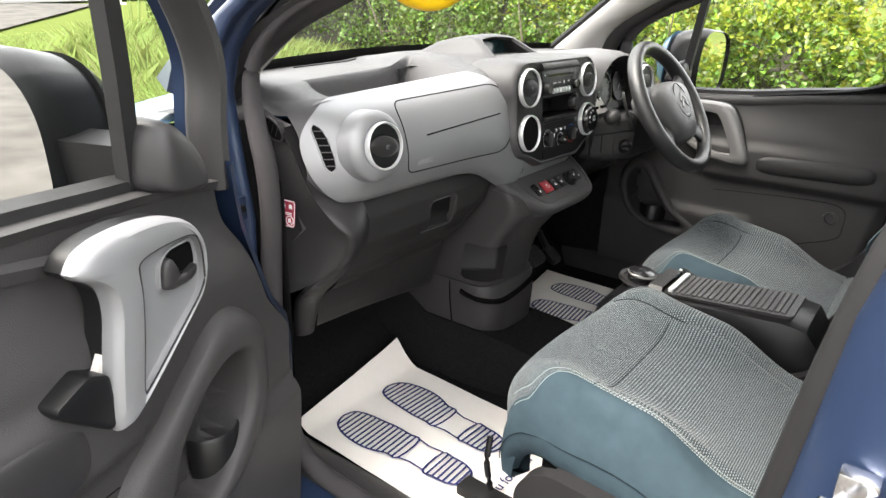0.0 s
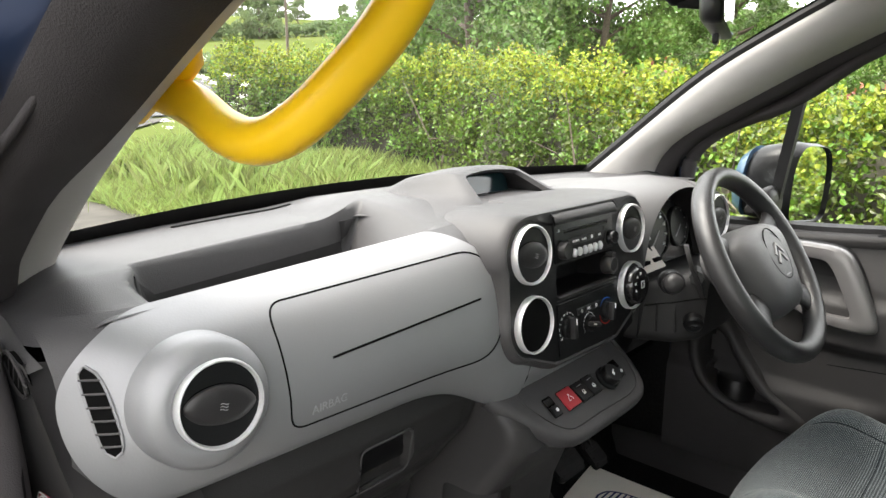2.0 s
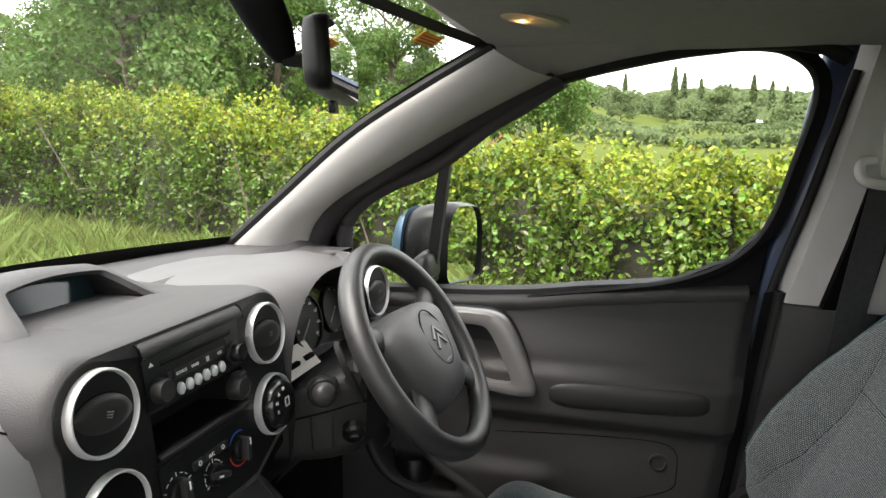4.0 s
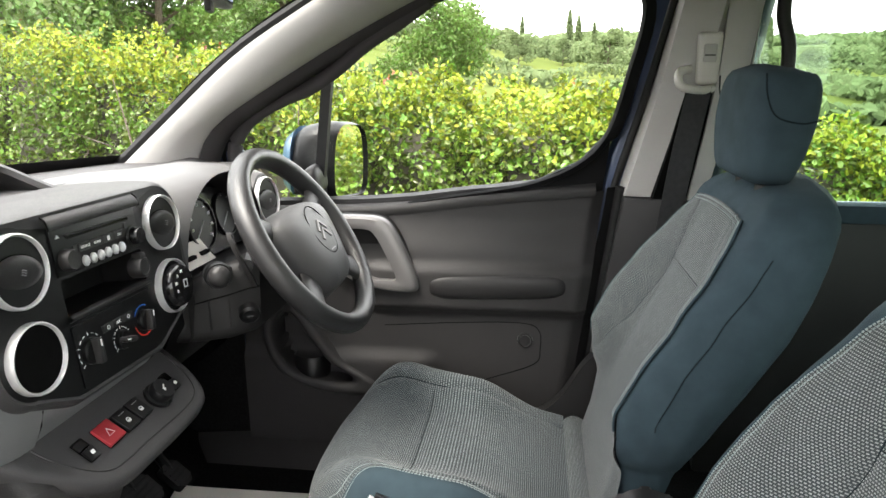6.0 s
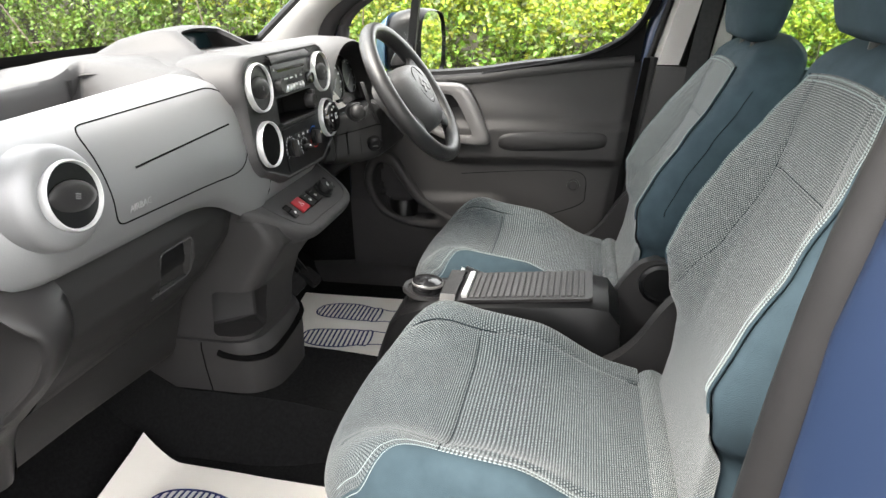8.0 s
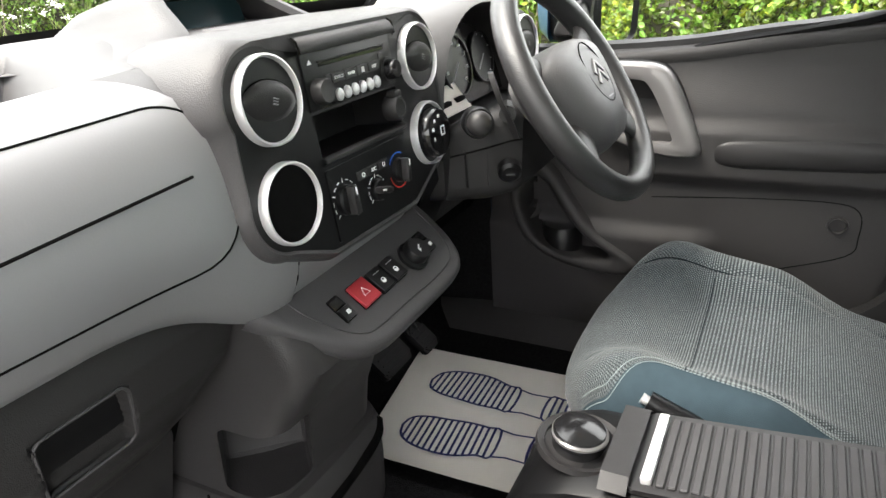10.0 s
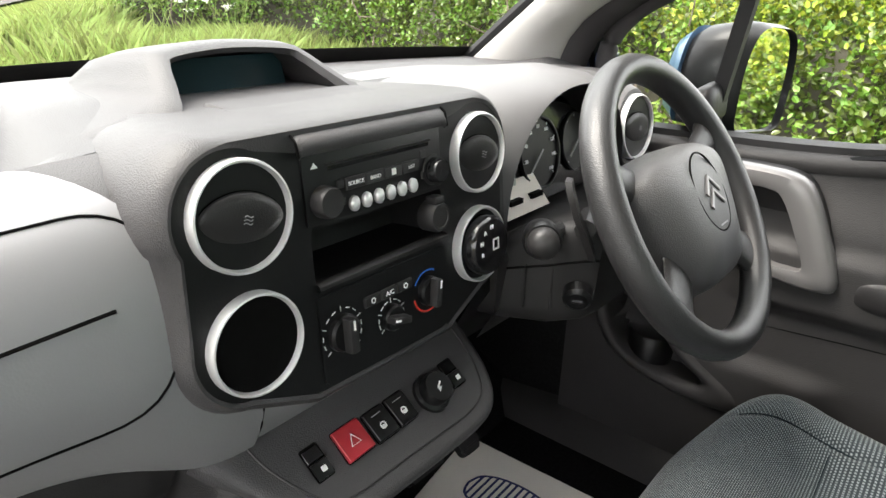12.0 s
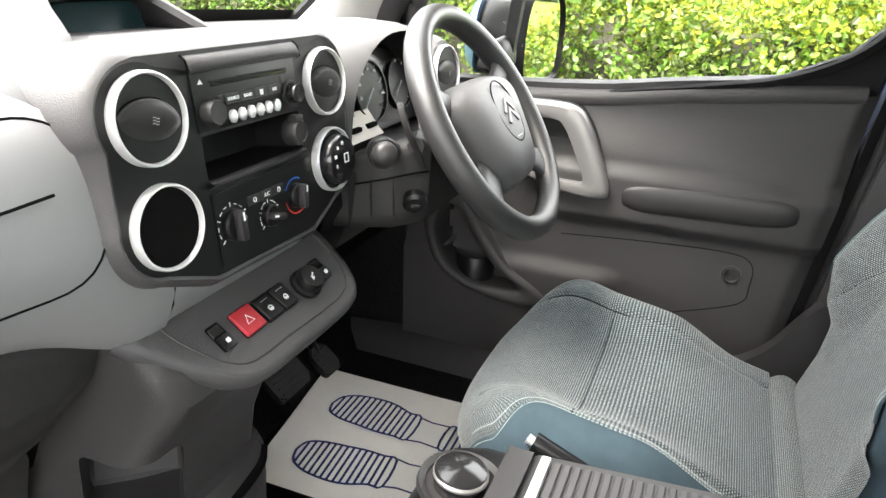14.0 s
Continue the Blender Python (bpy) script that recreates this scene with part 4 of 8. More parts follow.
for cx, cy in ((-0.0095, 0.0115), (0.0095, -0.0115), (-0.0095, -0.0115), (0.011, 0.0125)):
    part("label_figure", plate(rounded([(-0.003, -0.005), (0.0, -0.002), (0.004, -0.005), (0.002, 0.004), (-0.004, 0.003)], 0.001), 0.0005, um @ pose(cx, cy, 0.0007)), WHITE, lab)
part("label_edge", tube([um @ Vector((x * 0.95, y * 0.955, 0.0002)) for x, y in rrect(0.041, 0.045, 0.005)], 0.0007, 5, closed=True), WHITE, lab)
bm = bmesh.new()
for k in range(2):
    block(-0.014, 0.014, 0.0006 - 0.0026 * k, 0.0018 - 0.0026 * k, 0, 0.0007, bm=bm)
bmesh.ops.transform(bm, matrix=um, verts=bm.verts)
part("label_text", bm, WHITE, lab)
em = basis(Vector((-0.7045, 0.136, 1.098)), (0.10, -1, -0.75), (0, -0.75, 1))
dem = part("demister_slot", plate(oval(0.046, 0.026, 24), 0.006, em @ pose(0, 0, 0.001), 0.001), VOID, dash, "dark demister slot")
part("demister_rim", tube([em @ Vector((x, y, 0.001)) for x, y in oval(0.048, 0.028, 24)], 0.0018, 6, closed=True), DARK, dem)
for k in range(3):
    part("demister_slat", block(-0.012 + 0.010 * k, -0.0108 + 0.010 * k, -0.009, 0.009, 0.0, 0.0018, 0.0004, 1, em @ pose(0, 0, 0, 0, 0, 12)), DARK, dem)
part("speaker_grille", lathe([(0.064, 0.0), (0.062, 0.004), (0.054, 0.006), (0.0005, 0.007)], 32, pose(-0.60, 0.335, 1.143, 2, -5, 0) @ Matrix.Diagonal((1, 0.72, 1, 1))), DARK, dash, "oval dash speaker grille")

# ---- centre stack ----
FM = basis(Vector((0.0, -0.004, 1.075)), (1, 0, 0), (0, 0.10, 1))      # face: x right, y up, z to the cabin


def ring_arc(cx, cy, r, a0, a1, n):
    return [(cx + r * math.cos(radians(lerp(a0, a1, k / n))), cy + r * math.sin(radians(lerp(a0, a1, k / n)))) for k in range(n + 1)]


outline = [(-0.086, 0.088)] + ring_arc(-0.1415, 0.054, 0.0465, 62, 205, 16) + ring_arc(-0.1425, -0.040, 0.0465, 168, 262, 10) + rounded([(-0.10, -0.110), (0.09, -0.114)], 0.02, 3)[1:-1] + ring_arc(0.131, -0.040, 0.0465, -82, 12, 10) + ring_arc(0.1335, 0.054, 0.0465, -25, 118, 16) + [(0.082, 0.088)]
stack = part("console_face", plate(outline, 0.07, FM, 0.0025), BLACK, dash, "black centre console face")
for hx, hy, hr in ((-0.1385, 0.0535, 0.0365), (0.1335, 0.0515, 0.0355), (-0.1415, -0.0415, 0.0355)):
    cut(stack, lathe([(hr, -0.065), (hr, 0.03)], 40, FM @ pose(hx, hy, 0)))
cut(stack, block(-0.079, 0.079, -0.017, 0.0265, -0.066, 0.03, 0.003, 2, FM))


# soft shoulders round the face, flowing to the top
rings = []
for d, z, ym in ((-0.0005, -0.006, 9), (-0.0005, 0.0005, 9), (0.003, 0.002, 0.1045), (0.007, -0.001, 0.1065), (0.011, -0.010, 0.109), (0.014, -0.03, 0.112), (0.015, -0.06, 0.1150), (0.015, -0.10, 0.1175), (0.012, -0.14, 0.118)):
    ring = []
    N = len(outline)
    for i in range(N):
        a, b = Vector(outline[i - 1]), Vector(outline[(i + 1) % N])
        t = (b - a).normalized()
        q = Vector(outline[i]) + Vector((-t.y, t.x)) * -d
        q2 = Vector(outline[i]) + Vector((t.y, -t.x)) * -d
        q = q if q.length > q2.length else q2
        if d < 0:
            q = Vector(outline[i])
        ring.append(FM @ Vector((q.x, ym if d > 0.001 and outline[i][1] > 0.075 and -0.1415 < outline[i][0] < 0.1335 else min(ym, q.y), z)))
    rings.append(ring)
part("stack_surround", loft(rings, close=True, caps=False), SOFT, dash, "soft grey surround", 60)
# cap over the radio
cap = loft([[(x, y, z0 - (0.003 if abs(x + 0.002) > 0.083 else 0)) for x in (-0.0865, -0.084, -0.04, 0.0, 0.04, 0.079, 0.0815)] for y, z0 in ((-0.002, 1.160), (-0.0045, 1.164), (-0.004, 1.169), (0.0, 1.1735), (0.008, 1.1768), (0.022, 1.1790), (0.05, 1.1815), (0.115, 1.1845))])
part("stack_cap", cap, SOFT, dash, "smooth grey cap above the radio", 50)
for x0 in (-0.088, 0.083):
    part("cap_joint", tube([(x0, -0.004, 1.160), (x0, -0.001, 1.172), (x0, 0.006, 1.1765), (x0, 0.03, 1.1805)], 0.0010, 6), VOID, dash)
rings = []
for k in range(22):
    x = lerp(-0.1325, 0.195, k / 21)
    up = 0.075 * ease((x - 0.085) / 0.11)
    rings.append([(x, y + 0.004 * ease((x - 0.08) / 0.1), z + up * (1 - 0.55 * (0.985 - z) / 0.085)) for y, z in ((0.02, 0.990), (0.004, 0.984), (-0.001, 0.970), (0.004, 0.952), (0.013, 0.934), (0.027, 0.918), (0.050, 0.900))])
band = part("fascia_band", loft(rings), SILVER, dash, "silver grey band below the console", 60)
part("band_joint", tube([(-0.1328, 0.002, 0.978), (-0.1328, -0.0005, 0.968), (-0.1328, 0.0045, 0.95), (-0.1328, 0.0125, 0.934), (-0.1328, 0.025, 0.92)], 0.0012, 6), VOID, band)
part("band_joint", tube([Vector(rings[15][k]) + Vector((0, -0.0002, 0)) for k in range(1, 6)], 0.0012, 6), VOID, band)

vent("vent", FM @ Vector((-0.1385, 0.0535, 0.003)), FM.to_3x3() @ Vector((0, 0, 1)), 0.0405, dash)
vent("vent", FM @ Vector((0.1335, 0.0515, 0.003)), FM.to_3x3() @ Vector((0, 0, 1)), 0.0395, dash)
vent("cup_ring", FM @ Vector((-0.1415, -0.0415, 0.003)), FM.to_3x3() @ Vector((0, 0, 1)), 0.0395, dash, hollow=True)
gr = vent("gear_ring", FM @ Vector((0.131, -0.042, 0.003)), FM.to_3x3() @ Vector((0, 0, 1)), 0.0395, dash, knob=True)
part("gear_knob", lathe([(0.031, 0.0), (0.0305, 0.016), (0.028, 0.020), (0.026, 0.0205), (0.0005, 0.0205)], 36, FM @ pose(0.131, -0.042, 0.0)), GLOSSB, gr, "gloss black gear selector")
for k, ch in enumerate("RNAM"):
    a = radians(205 - 38 * k)
    writing("gear_letter", ch, 0.0065, FM @ pose(0.131 + 0.018 * math.cos(a), -0.040 + 0.018 * math.sin(a), 0.0209), WHITE, gr)
bm = bmesh.new()
block(-0.005, 0.005, -0.006, -0.0045, 0, 0.0005, bm=bm); block(-0.005, 0.005, 0.0045, 0.006, 0, 0.0005, bm=bm); block(-0.005, -0.0035, -0.006, 0.006, 0, 0.0005, bm=bm); block(0.0035, 0.005, -0.006, 0.006, 0, 0.0005, bm=bm)
bmesh.ops.transform(bm, matrix=FM @ pose(0.137, -0.041, 0.0207), verts=bm.verts)
part("gear_mark", bm, WHITE, gr)

# radio
radio = part("radio", block(-0.0815, 0.0785, 0.030, 0.0865, -0.01, 0.0022, 0.0012, 2, FM), BLACK, dash, "black car radio with a disc slot")
part("disc_slot", block(-0.057, 0.062, 0.0695, 0.0735, 0.0018, 0.003, 0.0005, 1, FM), GLOSSB, radio)
part("disc_slot_lip", block(-0.059, 0.064, 0.0732, 0.0752, 0.0015, 0.0046, 0.0008, 1, FM), DARK, radio)
for cx, cy, r in ((-0.0645, 0.0470, 0.0130), (0.0665, 0.0470, 0.0115)):
    kn = part("radio_knob", lathe([(r, 0.0015), (r * 0.97, 0.011), (r * 0.85, 0.014), (0.0005, 0.0135)], 28, FM @ pose(cx, cy, 0)), DARK if cx < 0 else GLOSSB, radio, "round radio knob")
    if cx > 0:
        part("knob_ring", lathe([(r * 1.25, 0.002), (r * 1.2, 0.0035), (r * 1.0, 0.0035)], 28, FM @ pose(cx, cy, 0)), DARK, kn)
for k in range(6):
    part("preset_button", lathe([(0.0058, 0.001), (0.0056, 0.005), (0.004, 0.0065), (0.0005, 0.007)], 18, FM @ pose(-0.0335 + 0.0142 * k, 0.0385, 0) @ Matrix.Diagonal((0.9, 1.15, 1, 1))), CHROME, radio, "small silver preset button")
for k, tx in enumerate(("SOURCE", "BAND", "", "LIST")):
    x0 = -0.041 + 0.0222 * k
    b = part("radio_key", block(x0, x0 + 0.0215, 0.0505, 0.0605, 0.001, 0.0042, 0.0008, 1, FM), DARK, radio)
    if tx:
        writing("key_text", tx, 0.0045, FM @ pose(x0 + 0.0107, 0.0555, 0.0044), WHITE, b)
    else:
        part("key_mark", block(x0 + 0.008, x0 + 0.013, 0.0528, 0.0583, 0.0040, 0.0046, 0, 1, FM), WHITE, b)
for x0, y0 in ((-0.0500, 0.0535), (-0.0500, 0.0395), (0.0500, 0.0600), (0.0500, 0.0410)):
    part("radio_key", block(x0, x0 + 0.008, y0, y0 + 0.007, 0.001, 0.0035, 0.0006, 1, FM), DARK, radio)
part("eject_mark", plate([(-0.0035, 0), (0.0035, 0), (0, 0.0045)], 0.0004, FM @ pose(-0.070, 0.0735, 0.0026)), WHITE, radio)

# open tray with the round socket
q4 = ((-0.080, -0.018), (0.080, -0.018), (0.080, 0.0275), (-0.080, 0.0275))
bm = loft([[FM @ Vector((x, y, z)) for x, y in q4] for z in (-0.004, -0.10)], close=True, caps=False)
bm.faces.new([bm.verts.new(FM @ Vector((x, y, -0.10))) for x, y in q4])
tray = part("stack_tray", bm, BLACK, dash, "deep black storage slot")
part("tray_lip", loft([[FM @ Vector((x, y, z)) for y, z in ((-0.0165, -0.004), (-0.0165, 0.003), (-0.0185, 0.006), (-0.022, 0.006), (-0.024, 0.002), (-0.024, -0.002))] for x in (-0.080, 0.0, 0.080)]), DARK, tray, "tray lip")
so = part("socket", lathe([(0.0145, -0.006), (0.0145, 0.008), (0.0125, 0.0115), (0.010, 0.0115), (0.0095, 0.0105), (0.0005, 0.0105)], 26, FM @ pose(0.0625, 0.004, 0.002)), DARK, tray, "round power socket cap")
part("socket_tab", block(0.056, 0.069, 0.0165, 0.024, 0.0, 0.013, 0.002, 2, FM), DARK, so)

# heater panel
heat = part("heater_panel", plate(rounded([(-0.0815, -0.029), (-0.0815, -0.106), (0.0, -0.108), (0.0785, -0.108), (0.0785, -0.029)], 0.003), 0.004, FM @ pose(0, 0, 0.0022), 0.001), BLACK, dash, "black heater control panel")
for nm, cx, cy, r in (("dial", -0.059, -0.066, 0.0165), ("dial", -0.001, -0.074, 0.0125), ("dial", 0.050, -0.066, 0.0145)):
    d = part("dial", lathe([(r, 0.004), (r * 0.98, 0.009), (r * 0.85, 0.011), (0.0005, 0.011)], 32, FM @ pose(cx, cy, -0.002)), BLACK, heat, "round heater dial")
    ang = {-0.059: 0, -0.001: 75, 0.050: -10}[cx]
    part("grip", block(-r * 0.30, r * 0.30, -r * 0.95, r * 0.95, 0.008, 0.020, 0.003, 2, FM @ pose(cx, cy, -0.002, 0, 0, ang)), DARK, d, "raised grip")
    part("pointer", block(-0.0009, 0.0009, r * 0.35, r * 0.85, 0.0195, 0.0206, 0, 1, FM @ pose(cx, cy, -0.002, 0, 0, ang)), WHITE, d)
    for k in range(13):
        a = radians(-130 + 260 * k / 12 + 90)
        if cx == 0.050:
            continue
        part("tick", block(-0.0004, 0.0004, -0.0022, 0.0022, 0, 0.0004, 0, 1, FM @ pose(cx + r * 1.28 * math.cos(a), cy + r * 1.28 * math.sin(a), 0.0023, 0, 0, math.degrees(a) + (0 if k % 3 else 90))), WHITE, d)
for a0, a1, mt in ((60, 150, BLUEPRINT), (190, 310, REDPRINT)):
    bm = loft([[FM @ Vector((0.050 + rr * math.cos(radians(a)), -0.066 + rr * math.sin(radians(a)), 0.0027)) for rr in (0.0195, 0.0212)] for a in [lerp(a0, a1, k / 14) for k in range(15)]])
    part("heat_arc", bm, mt, heat)
for k in range(3):
    x0 = -0.033 + 0.0205 * k
    b = part("heater_key", block(x0, x0 + 0.0195, -0.0545, -0.045, 0.001, 0.0045, 0.001, 1, FM), LOWER, heat)
    if k == 1:
        writing("key_text", "A/C", 0.006, FM @ pose(x0 + 0.0098, -0.0498, 0.0047), WHITE, b)
    else:
        part("key_mark", lathe([(0.0026, 0), (0.0026, 0.0005), (0.0019, 0.0005), (0.0019, 0)], 14, FM @ pose(x0 + 0.0098, -0.0498, 0.0045), closed_profile=True), WHITE, b)

# hooded display on top
def hood_arc(k, h):
    return [Vector((p.x - 0.018, p.y, 0)) for p in spline([(-0.150 * k, 1.160, 0), (-0.098 * k, 1.178 + h * 0.5, 0), (-0.083 * k, 1.192 + h, 0), (-0.071 * k, 1.209 + h, 0), (-0.058 * k, 1.2155 + h, 0), (0.0, 1.219 + h, 0), (0.058 * k, 1.2155 + h, 0), (0.071 * k, 1.209 + h, 0), (0.083 * k, 1.192 + h, 0), (0.098 * k, 1.178 + h * 0.5, 0), (0.150 * k, 1.160, 0)], 5)]


def rim_y(z):
    return 0.104 + max(0.0, z - 1.180) * 1.7


rings = [[(p.x, rim_y(p.y) + dy, p.y + dz) for p in hood_arc(k, 0.0)] for k, dy, dz in ((0.965, 0.006, -0.004), (1.0, 0.0, 0.001), (1.05, 0.006, 0.005), (1.12, 0.03, 0.006))]
rings += [[(p.x, 0.225 + 0.02 * math.cos(p.x * 9), p.y) for p in hood_arc(1.16, 0.0)], [(p.x, 0.28, p.y - 0.004) for p in hood_arc(1.2, -0.006)], [(p.x, 0.33, p.y - 0.012) for p in hood_arc(1.2, -0.020)], [(p.x, 0.38, p.y - 0.03) for p in hood_arc(1.2, -0.032)]]
part("display_hood", loft(rings), SOFT, dash, "grey hood over the display", 60)
mouth = [(p.x, p.y) for p in hood_arc(0.965, 0.0) if p.y > 1.178]
mouth = [(mouth[0][0], 1.176)] + mouth + [(mouth[-1][0], 1.176)]
bm = loft([[(x, rim_y(z) + 0.007, z - 0.004) for x, z in mouth], [((x + 0.018) * 0.92 - 0.018, 0.190 + (z - 1.178) * 0.3, lerp(z, 1.182, 0.10)) for x, z in mouth]])
part("display_throat", bm, DARK, dash, "dark throat of the hood", 60)
part("display", plate(rrect(0.138, 0.046, 0.004), 0.004, basis(Vector((-0.018, 0.185, 1.188)), (1, 0, 0), (0, 0.30, 1))), LCD, dash, "dark multifunction display")
part("display_sill", plate(rounded([(-0.100, 0.090), (0.066, 0.090), (0.058, 0.19), (-0.092, 0.19)], 0.012), 0.012, pose(0, 0, 1.1785)), SOFT, dash)

# switch ledge under the stack
LM = basis(Vector((-0.005, -0.020, 0.898)), (1, 0, 0.05), (0, 0.78, 0.62))
inner = spline([(-0.134, 0.062, 0), (-0.130, 0.034, 0), (-0.121, 0.010, 0), (-0.107, -0.015, 0), (-0.088, -0.031, 0), (-0.062, -0.0355, 0), (-0.014, -0.037, 0), (0.041, -0.040, 0), (0.083, -0.040, 0), (0.109, -0.030, 0), (0.123, -0.004, 0), (0.127, 0.024, 0), (0.127, 0.055, 0)], 5)
outer = spline([(-0.176, 0.062, 0), (-0.163, 0.038, 0), (-0.148, 0.012, 0), (-0.127, -0.018, 0), (-0.101, -0.044, 0), (-0.069, -0.0545, 0), (-0.020, -0.057, 0), (0.040, -0.059, 0), (0.093, -0.058, 0), (0.121, -0.046, 0), (0.137, -0.018, 0), (0.144, 0.020, 0), (0.145, 0.055, 0)], 5)
rings = [[LM @ Vector((lerp(p.x, q.x, t) * s, lerp(p.y, q.y, t) + dv, w)) for p, q in zip(inner, outer)] for t, w, s, dv in ((0, 0.0, 1, 0), (0.5, 0.0, 1, 0), (0.8, -0.0022, 1, 0), (0.95, -0.007, 1, 0), (1.0, -0.014, 1, 0), (0.98, -0.022, 1, 0), (0.86, -0.034, 0.99, 0.004), (0.6, -0.055, 0.97, 0.012))]
ledge = part("switch_ledge", loft(rings), SOFT, dash, "projecting grey switch ledge", 60)
bm = bmesh.new()
bm.faces.new([bm.verts.new(LM @ Vector((p.x, p.y, 0.0))) for p in inner])
part("ledge_panel", bm, SOFT, ledge, "switch panel of the ledge")
part("panel_joint", tube([LM @ Vector((p.x, p.y, 0.0)) for p in inner], 0.0012, 6), DARK, ledge)
for cx, cy, w, h, mt, nm, lb in ((-0.0895, 0.0075, 0.019, 0.032, BLACK, "window_switch", "black window switch"), (-0.050, 0.005, 0.031, 0.031, RED, "hazard_switch", "red hazard switch with a white triangle"), (-0.0165, 0.003, 0.026, 0.030, BLACK, "lock_switch", "black lock switch"), (0.0115, 0.003, 0.024, 0.030, BLACK, "start_switch", "black rocker switch"), (0.0885, 0.002, 0.019, 0.031, BLACK, "window_switch", "black window switch")):
    if nm == "window_switch":
        s = part(nm, plate(rrect(w, h, 0.002), 0.001, LM @ pose(cx, cy, 0.0012), 0.0004), VOID, ledge, lb)
        part("switch_paddle", block(-w * 0.44, w * 0.44, -h * 0.46, h * 0.02, -0.001, 0.004, 0.001, 2, LM @ pose(cx, cy, 0.001, 8, 0, 0)), BLACK, s)
        part("paddle_recess", block(-w * 0.44, w * 0.44, h * 0.06, h * 0.46, -0.001, 0.0016, 0.0006, 1, LM @ pose(cx, cy, 0.001, -6, 0, 0)), GLOSSB, s)
        part("switch_mark", plate(rrect(0.0055, 0.005, 0.0012), 0.0004, LM @ pose(cx, cy - h * 0.24, 0.0062, 8, 0, 0)), WHITE, s)
        continue
    part("switch_gap", plate(rrect(w + 0.002, h + 0.002, 0.003), 0.001, LM @ pose(cx, cy, 0.0006)), VOID, ledge)
    s = part(nm, block(-w / 2, w / 2, -h / 2, h / 2, -0.002, 0.0042, 0.0018, 3, LM @ pose(cx, cy, 0, -3, 0, 0)), mt, ledge, lb)
    if mt is RED:
        bm = bmesh.new()
        tube([LM @ Vector((cx + a * 0.0055, cy + b * 0.0055, 0.0046)) for a, b in ((-1, -0.8), (1, -0.8), (0, 1))], 0.0006, 5, closed=True, bm=bm)
        part("triangle", bm, WHITE, s)
    else:
        part("switch_mark", lathe([(0.0036, 0), (0.0036, 0.0004), (0.0024, 0.0004), (0.0024, 0)], 16, LM @ pose(cx, cy - 0.003, 0.0044), closed_profile=True), WHITE, s)
        part("switch_mark", block(-0.0028, 0.0028, -0.002, 0.0014, 0, 0.0004, 0, 1, LM @ pose(cx, cy - 0.004, 0.0044)), WHITE, s)
        part("switch_line", block(-0.006, 0.006, -0.0004, 0.0004, 0, 0.0004, 0, 1, LM @ pose(cx, cy + 0.009, 0.0041)), GREYPRINT, s)
kn = part("mirror_knob", lathe([(0.0205, 0.0), (0.020, 0.004), (0.0165, 0.006), (0.0165, 0.016), (0.0150, 0.0185), (0.0005, 0.0185)], 32, LM @ pose(0.0525, -0.002, 0.0)), BLACK, ledge, "black round mirror adjuster")
part("knob_mark", plate(rrect(0.009, 0.0018, 0.0008), 0.0004, LM @ pose(0.0525, -0.001, 0.0189, 0, 0, 35)), WHITE, kn)
part("knob_mark", plate([(-0.003, -0.002), (0.003, -0.002), (0, 0.003)], 0.0004, LM @ pose(0.0505, -0.004, 0.0189, 0, 0, 35)), WHITE, kn)

# console leg below, with a cubby, and its rounded foot


def u_ring(z, x0, x1, yf, r, back=0.34):
    out = [(x0, back, z), (x0, lerp(back, yf + r, 0.5), z)]
    out += [(x0 + r - r * math.cos(a), yf + r - r * math.sin(a), z) for a in [math.pi / 2 * k / 6 for k in range(7)]]
    out += [(lerp(x0 + r, x1 - r, 0.5), yf - 0.002, z)]
    out += [(x1 - r + r * math.sin(a), yf + r - r * math.cos(a), z) for a in [math.pi / 2 * k / 6 for k in range(7)]]
    return out + [(x1, lerp(back, yf + r, 0.5), z), (x1, back, z)]


leg = loft([u_ring(*q) for q in ((0.915, -0.170, 0.100, 0.02, 0.03, 0.12), (0.885, -0.174, 0.110, -0.012, 0.03, 0.14), (0.85, -0.172, 0.104, -0.020, 0.035, 0.2), (0.81, -0.173, 0.088, 0.008, 0.035, 0.25), (0.76, -0.178, 0.066, 0.042, 0.035, 0.3), (0.71, -0.179, 0.052, 0.056, 0.035), (0.662, -0.178, 0.046, 0.058, 0.04))], close=True)
legob = part("console_leg", leg, DOORP, dash, "dark lower console", 50)
cut(legob, block(-0.052, 0.052, -0.046, 0.046, -0.075, 0.08, 0.012, 3, basis(Vector((-0.142, 0.088, 0.714)), (0.72, -0.70, -0.06), (0.10, 0.04, 1))))
foot = loft([u_ring(*q) for q in ((0.662, -0.176, 0.046, 0.055, 0.05), (0.660, -0.183, 0.052, 0.044, 0.055), (0.645, -0.186, 0.056, 0.036, 0.06), (0.60, -0.180, 0.054, 0.032, 0.065), (0.53, -0.166, 0.050, 0.034, 0.065), (0.43, -0.155, 0.046, 0.04, 0.06))], close=True)
part("console_foot", foot, DOORP, dash, "rounded dark console foot", 50)
# no opening here: a black bar paints the slot's shade
part("cup_slot", tube(spline([(-0.184, 0.122, 0.640), (-0.1835, 0.105, 0.634), (-0.172, 0.062, 0.626), (-0.135, 0.0365, 0.622), (-0.07, 0.0335, 0.626), (0.0, 0.035, 0.638), (0.03, 0.05, 0.645)], 6), 0.0075, 8), VOID, dash, "curved black bar in place of a shaded cup slot")
